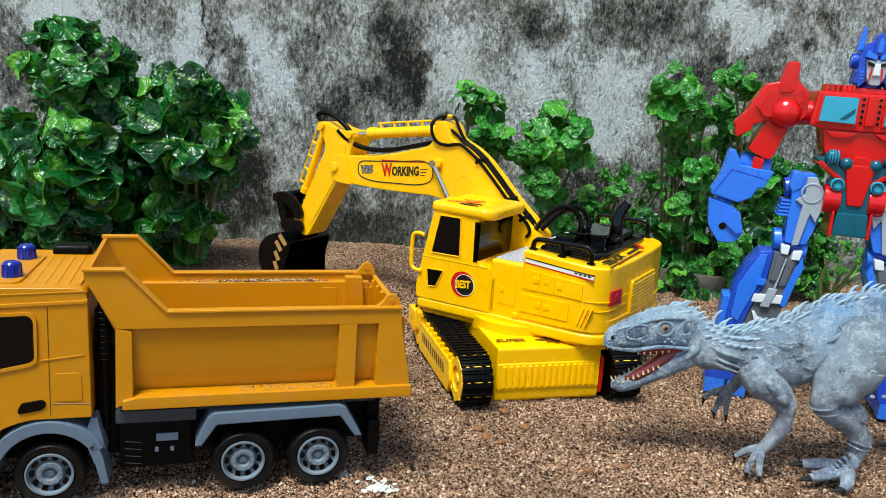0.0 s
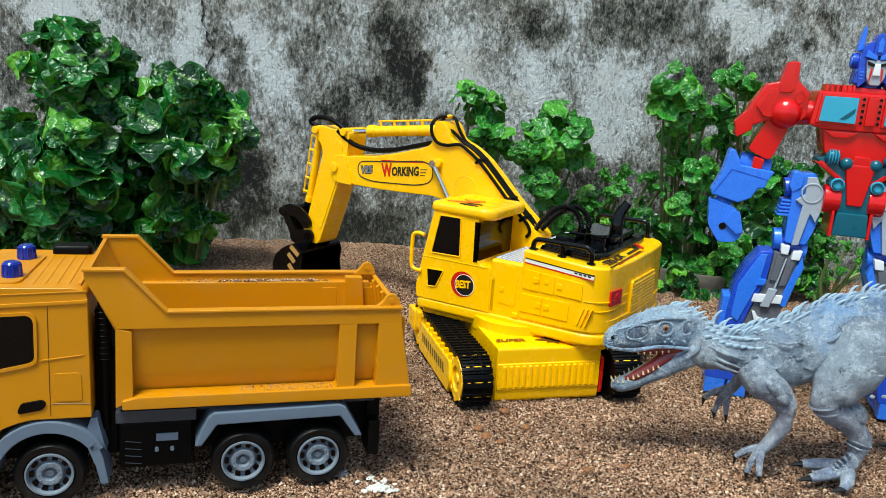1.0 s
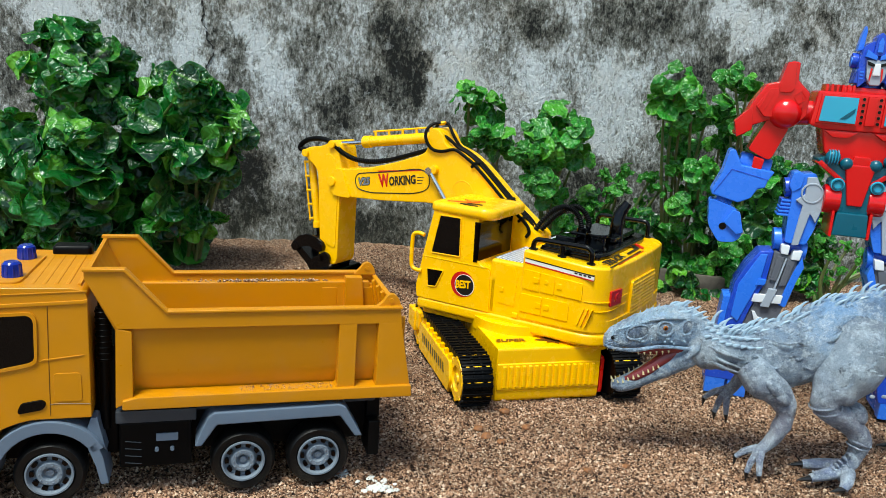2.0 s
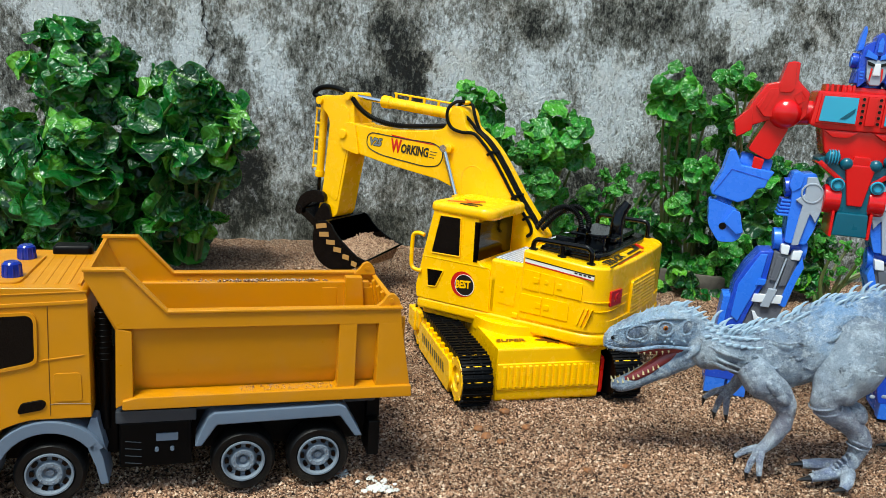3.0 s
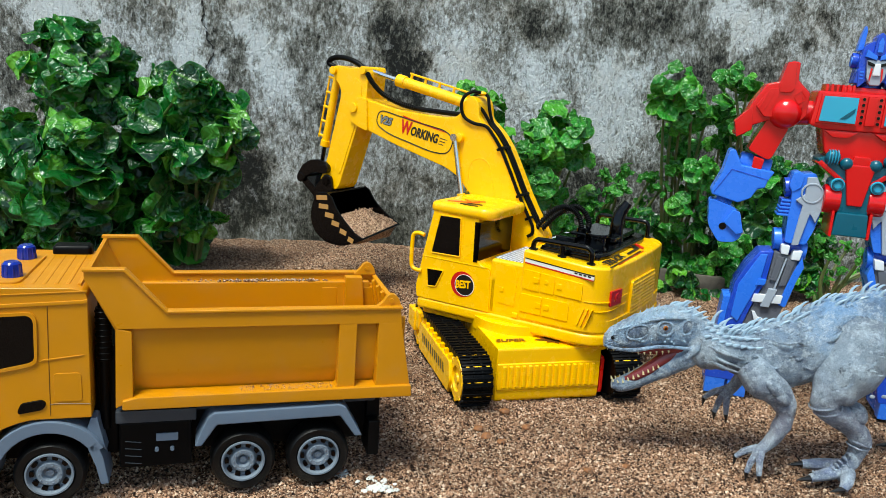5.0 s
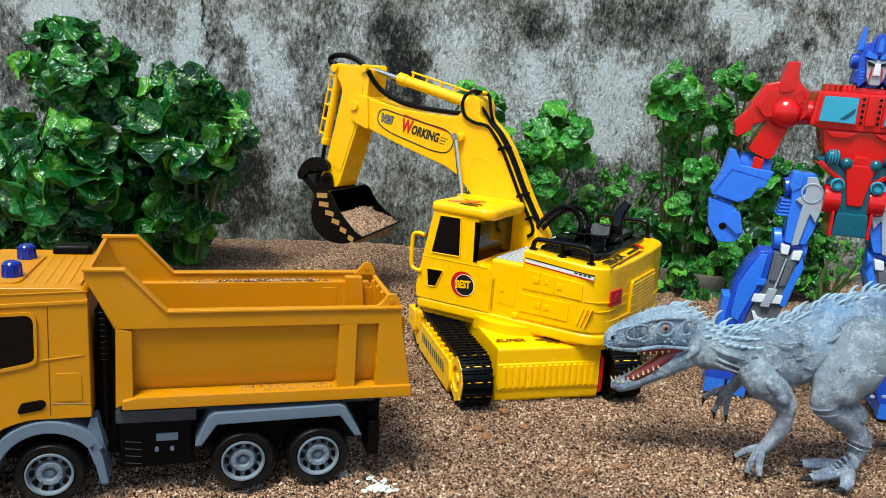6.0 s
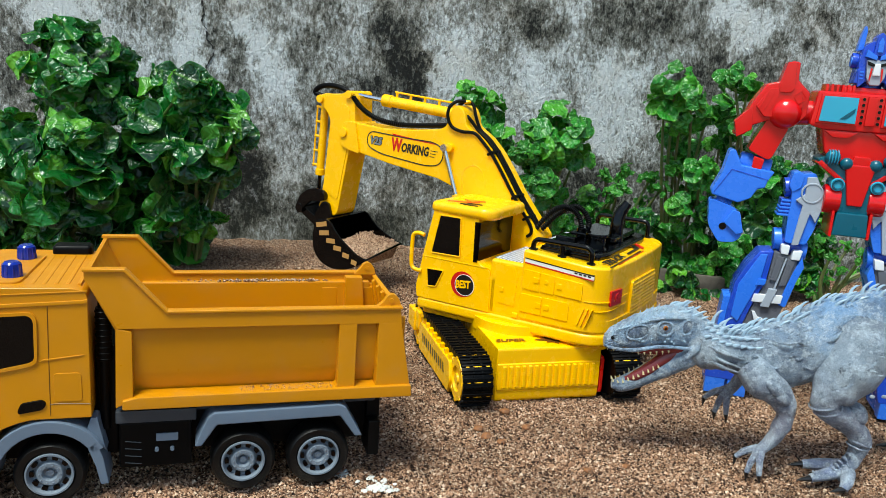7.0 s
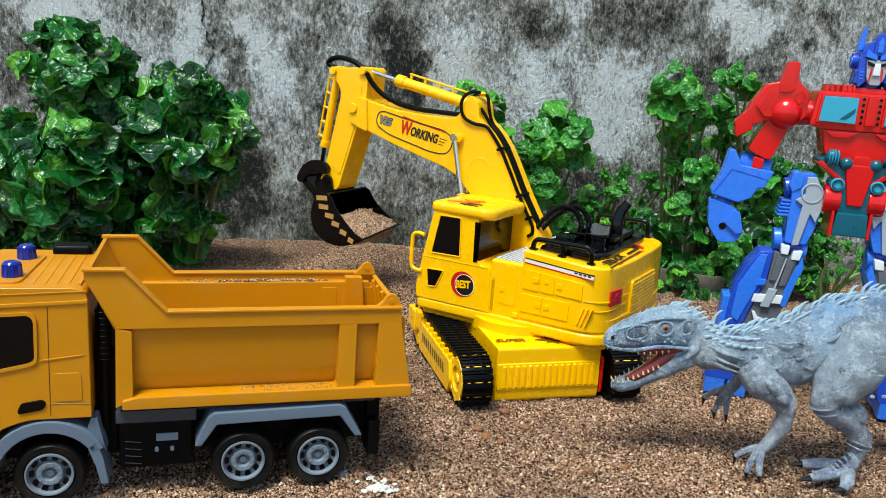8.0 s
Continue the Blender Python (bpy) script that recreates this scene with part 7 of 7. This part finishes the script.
    both(lambda: prism(rounded([(-0.083, 0.347), (-0.058, 0.341), (-0.074, 0.299), (-0.078, 0.2965), (-0.101, 0.307)], 0.004, 3), -0.018, 0.016, "y", 0.002), R)
    both(lambda: prism([(-0.093, 0.3), (-0.081, 0.297), (-0.084, 0.28), (-0.094, 0.282)], -0.019, 0.014, "y", 0.001), R)
    both(lambda: rod((-0.108, 0, 0.292), (-0.072, 0, 0.285), 0.012, None, 20, 0.002), B)
    both(lambda: prism([(-0.1205, 0.305), (-0.114, 0.306), (-0.105, 0.2885), (-0.0675, 0.2835), (-0.0735, 0.273), (-0.076, 0.264), (-0.0835, 0.262), (-0.09, 0.25), (-0.103, 0.2435), (-0.1345, 0.251), (-0.135, 0.256), (-0.125, 0.28)], -0.02, 0.016, "y", 0.002), B)
    both(lambda: join(prism([(-0.1155, 0.283), (-0.0735, 0.274), (-0.0735, 0.2733), (-0.1155, 0.282)], -0.0204, -0.018, "y", 0), prism([(-0.1155, 0.283), (-0.1325, 0.2535), (-0.1315, 0.2532), (-0.1145, 0.2825)], -0.0204, -0.018, "y", 0)), D)
    both(lambda: rod((-0.127, 0, 0.247), (-0.113, 0, 0.236), 0.009, None, 16), B)
    both(lambda: prism(rounded([(-0.136, 0.2435), (-0.131, 0.245), (-0.104, 0.237), (-0.094, 0.21), (-0.0935, 0.2035), (-0.1, 0.1955), (-0.119, 0.1935), (-0.133, 0.213)], 0.005, 3), -0.017, 0.012, "y", 0.002), B)
    both(lambda: prism([(-0.107, 0.2345), (-0.099, 0.2325), (-0.0925, 0.2085), (-0.1, 0.2055), (-0.116, 0.219)], -0.021, 0.008, "y", 0.001), B)
    both(lambda: rod((-0.1165, -0.0176, 0.2135), (-0.1165, -0.016, 0.2135), 0.0042, None, 18), GLOSS_BLACK)

    # legs: stance apart, the two shins splayed
    def leg(flip):
        f = Matrix.Translation((0.028, 0, 0)) @ Matrix.Diagonal((-1, 1, 1, 1)) if flip else Matrix.Identity(4)

        def put(bm, mat):
            bm.transform(f)
            if flip:
                bmesh.ops.reverse_faces(bm, faces=bm.faces)
            add(bm, mat)

        def plate(pts, y0, y1, mat, bev=0.0012, soft=0.0):
            put(prism(rounded(pts, soft, 3) if soft else pts, y0, y1, "y", bev), mat)
        # thigh with its silver guard
        plate([(-0.0476, 0.273), (-0.0413, 0.2835), (-0.0236, 0.2866), (-0.0121, 0.2636), (-0.012, 0.2404), (-0.016, 0.2199), (-0.0224, 0.2022), (-0.0454, 0.2027), (-0.0462, 0.232), (-0.0452, 0.25)], -0.02, 0.018, B, 0.002, 0.003)
        plate([(-0.0325, 0.2814), (-0.0225, 0.2825), (-0.0122, 0.2638), (-0.0114, 0.2474), (-0.0166, 0.2289), (-0.0212, 0.2365), (-0.0237, 0.2394), (-0.0306, 0.2015), (-0.0379, 0.2006), (-0.033, 0.2483), (-0.0412, 0.254), (-0.0321, 0.2617)], -0.0235, -0.015, S, 0.001)
        put(moved(lathe([(0.0098, 0.0005), (0.0104, -0.001), (0.0116, -0.001), (0.0122, 0.0005)], 28), Matrix.Translation((-0.025, -0.0234, 0.2637))), S)
        plate([(-0.0478, 0.285), (-0.041, 0.2875), (-0.0345, 0.282), (-0.037, 0.268), (-0.046, 0.262), (-0.0505, 0.27)], -0.0215, 0.012, B, 0.0015)
        put(rod((-0.0535, -0.006, 0.266), (-0.041, -0.006, 0.268), 0.0115, None, 24, 0.001), D)
        for k in range(5):
            put(box(-0.0585 + 0.0008 * k, -0.0445, -0.018 + 0.0, 0.006, 0.2335 + k * 0.0042, 0.2362 + k * 0.0042, 0.0008), B)
        put(box(-0.056, -0.044, -0.0165, 0.005, 0.2335, 0.2535, 0.001), D)
        # knee
        put(rod((-0.0565, -0.004, 0.2035), (-0.0475, -0.004, 0.2045), 0.0135, None, 24, 0.001), B)
        put(rod((-0.05, 0, 0.198), (-0.02, 0, 0.194), 0.0115, None, 22, 0.0015), D)
        put(rod((-0.0255, -0.004, 0.1925), (-0.0185, -0.004, 0.192), 0.0115, None, 22, 0.001), B)
        plate([(-0.049, 0.2005), (-0.0385, 0.1995), (-0.0395, 0.1885), (-0.0475, 0.189)], -0.0235, -0.008, W)
        plate([(-0.0345, 0.194), (-0.024, 0.195), (-0.0262, 0.1832), (-0.036, 0.1832)], -0.0235, -0.008, W)
        # shin: outer shell, grey core, inner shell
        plate([(-0.0704, 0.1892), (-0.0549, 0.1912), (-0.0587, 0.1525), (-0.068, 0.13), (-0.0789, 0.0925), (-0.099, 0.085), (-0.0975, 0.1117), (-0.0933, 0.1477), (-0.083, 0.171)], -0.0225, 0.018, D, 0.0018)
        plate([(-0.0695, 0.186), (-0.0615, 0.187), (-0.0655, 0.153), (-0.084, 0.1), (-0.0925, 0.107), (-0.089, 0.147)], -0.0242, -0.01, B, 0.001)
        plate([(-0.0545, 0.191), (-0.0275, 0.184), (-0.0278, 0.1568), (-0.0354, 0.1242), (-0.041, 0.0985), (-0.05, 0.06), (-0.085, 0.06), (-0.079, 0.0925), (-0.0665, 0.13), (-0.0575, 0.155)], -0.0195, 0.02, ROBOT_GREY, 0.001)
        plate([(-0.0505, 0.186), (-0.0425, 0.185), (-0.0475, 0.155), (-0.055, 0.156)], -0.0222, -0.012, ROBOT_GREY, 0.0008)
        plate([(-0.039, 0.183), (-0.03, 0.182), (-0.037, 0.151), (-0.0445, 0.15)], -0.0222, -0.012, ROBOT_GREY, 0.0008)
        plate([(-0.0415, 0.184), (-0.0395, 0.184), (-0.0475, 0.145), (-0.0495, 0.145)], -0.0235, -0.012, S, 0.0004)
        plate([(-0.0234, 0.1884), (-0.0195, 0.175), (-0.0255, 0.1568), (-0.033, 0.1242), (-0.0415, 0.126), (-0.0345, 0.155), (-0.0285, 0.175)], -0.0215, 0.016, B, 0.0012)
        plate([(-0.068, 0.1565), (-0.0585, 0.1565), (-0.0602, 0.149), (-0.0705, 0.148)], -0.0255, -0.012, B, 0.0008)
        plate([(-0.0702, 0.1372), (-0.0376, 0.1385), (-0.0392, 0.1285), (-0.0718, 0.1272)], -0.0235, -0.012, W, 0.0006)
        plate([(-0.0546, 0.1455), (-0.0451, 0.1455), (-0.0515, 0.1229), (-0.0614, 0.1229)], -0.0252, -0.012, S, 0.0008)
        plate([(-0.0695, 0.1155), (-0.0655, 0.115), (-0.062, 0.109), (-0.049, 0.1045), (-0.0505, 0.101), (-0.0655, 0.1045)], -0.0235, -0.012, W, 0.0005)
        plate([(-0.106, 0.088), (-0.1036, 0.1284), (-0.0908, 0.1302), (-0.088, 0.088)], -0.018, 0.02, B, 0.0015)
        plate([(-0.1045, 0.098), (-0.04, 0.1), (-0.058, 0.022), (-0.112, 0.022)], -0.0175, 0.022, D, 0.002)
        x = -0.087
        for bm in (prism([(-0.03, 0.0), (-0.03, 0.012), (-0.022, 0.028), (0.0, 0.036), (0.028, 0.028), (0.028, 0.0)], x - 0.022, x + 0.024, "x", 0.002),
                   prism([(-0.04, 0.0), (-0.041, 0.0265), (-0.03, 0.034), (-0.024, 0.0)], x - 0.0235, x + 0.0005, "x", 0.0015),
                   prism([(-0.04, 0.0), (-0.041, 0.0225), (-0.03, 0.03), (-0.024, 0.0)], x + 0.003, x + 0.026, "x", 0.0015)):
            put(moved(bm, Matrix.Translation((0, 0.024, 0.002))), B)
    leg(False)
    leg(True)
    return many("toy_robot", out, "red and blue plastic robot figure standing upright on sand", "toy robot", pose(0.45, 0.92, ground_height(0.45, 0.92) + 0.003, 0, 0, -15))


# ---- build ----
build_ground()
build_wall()
build_crack()
build_truck()
build_bed_sand()
build_excavator()
build_load()
build_dinosaur()
build_robot()
build_plants()
build_clutter()
build_grains()

motions()
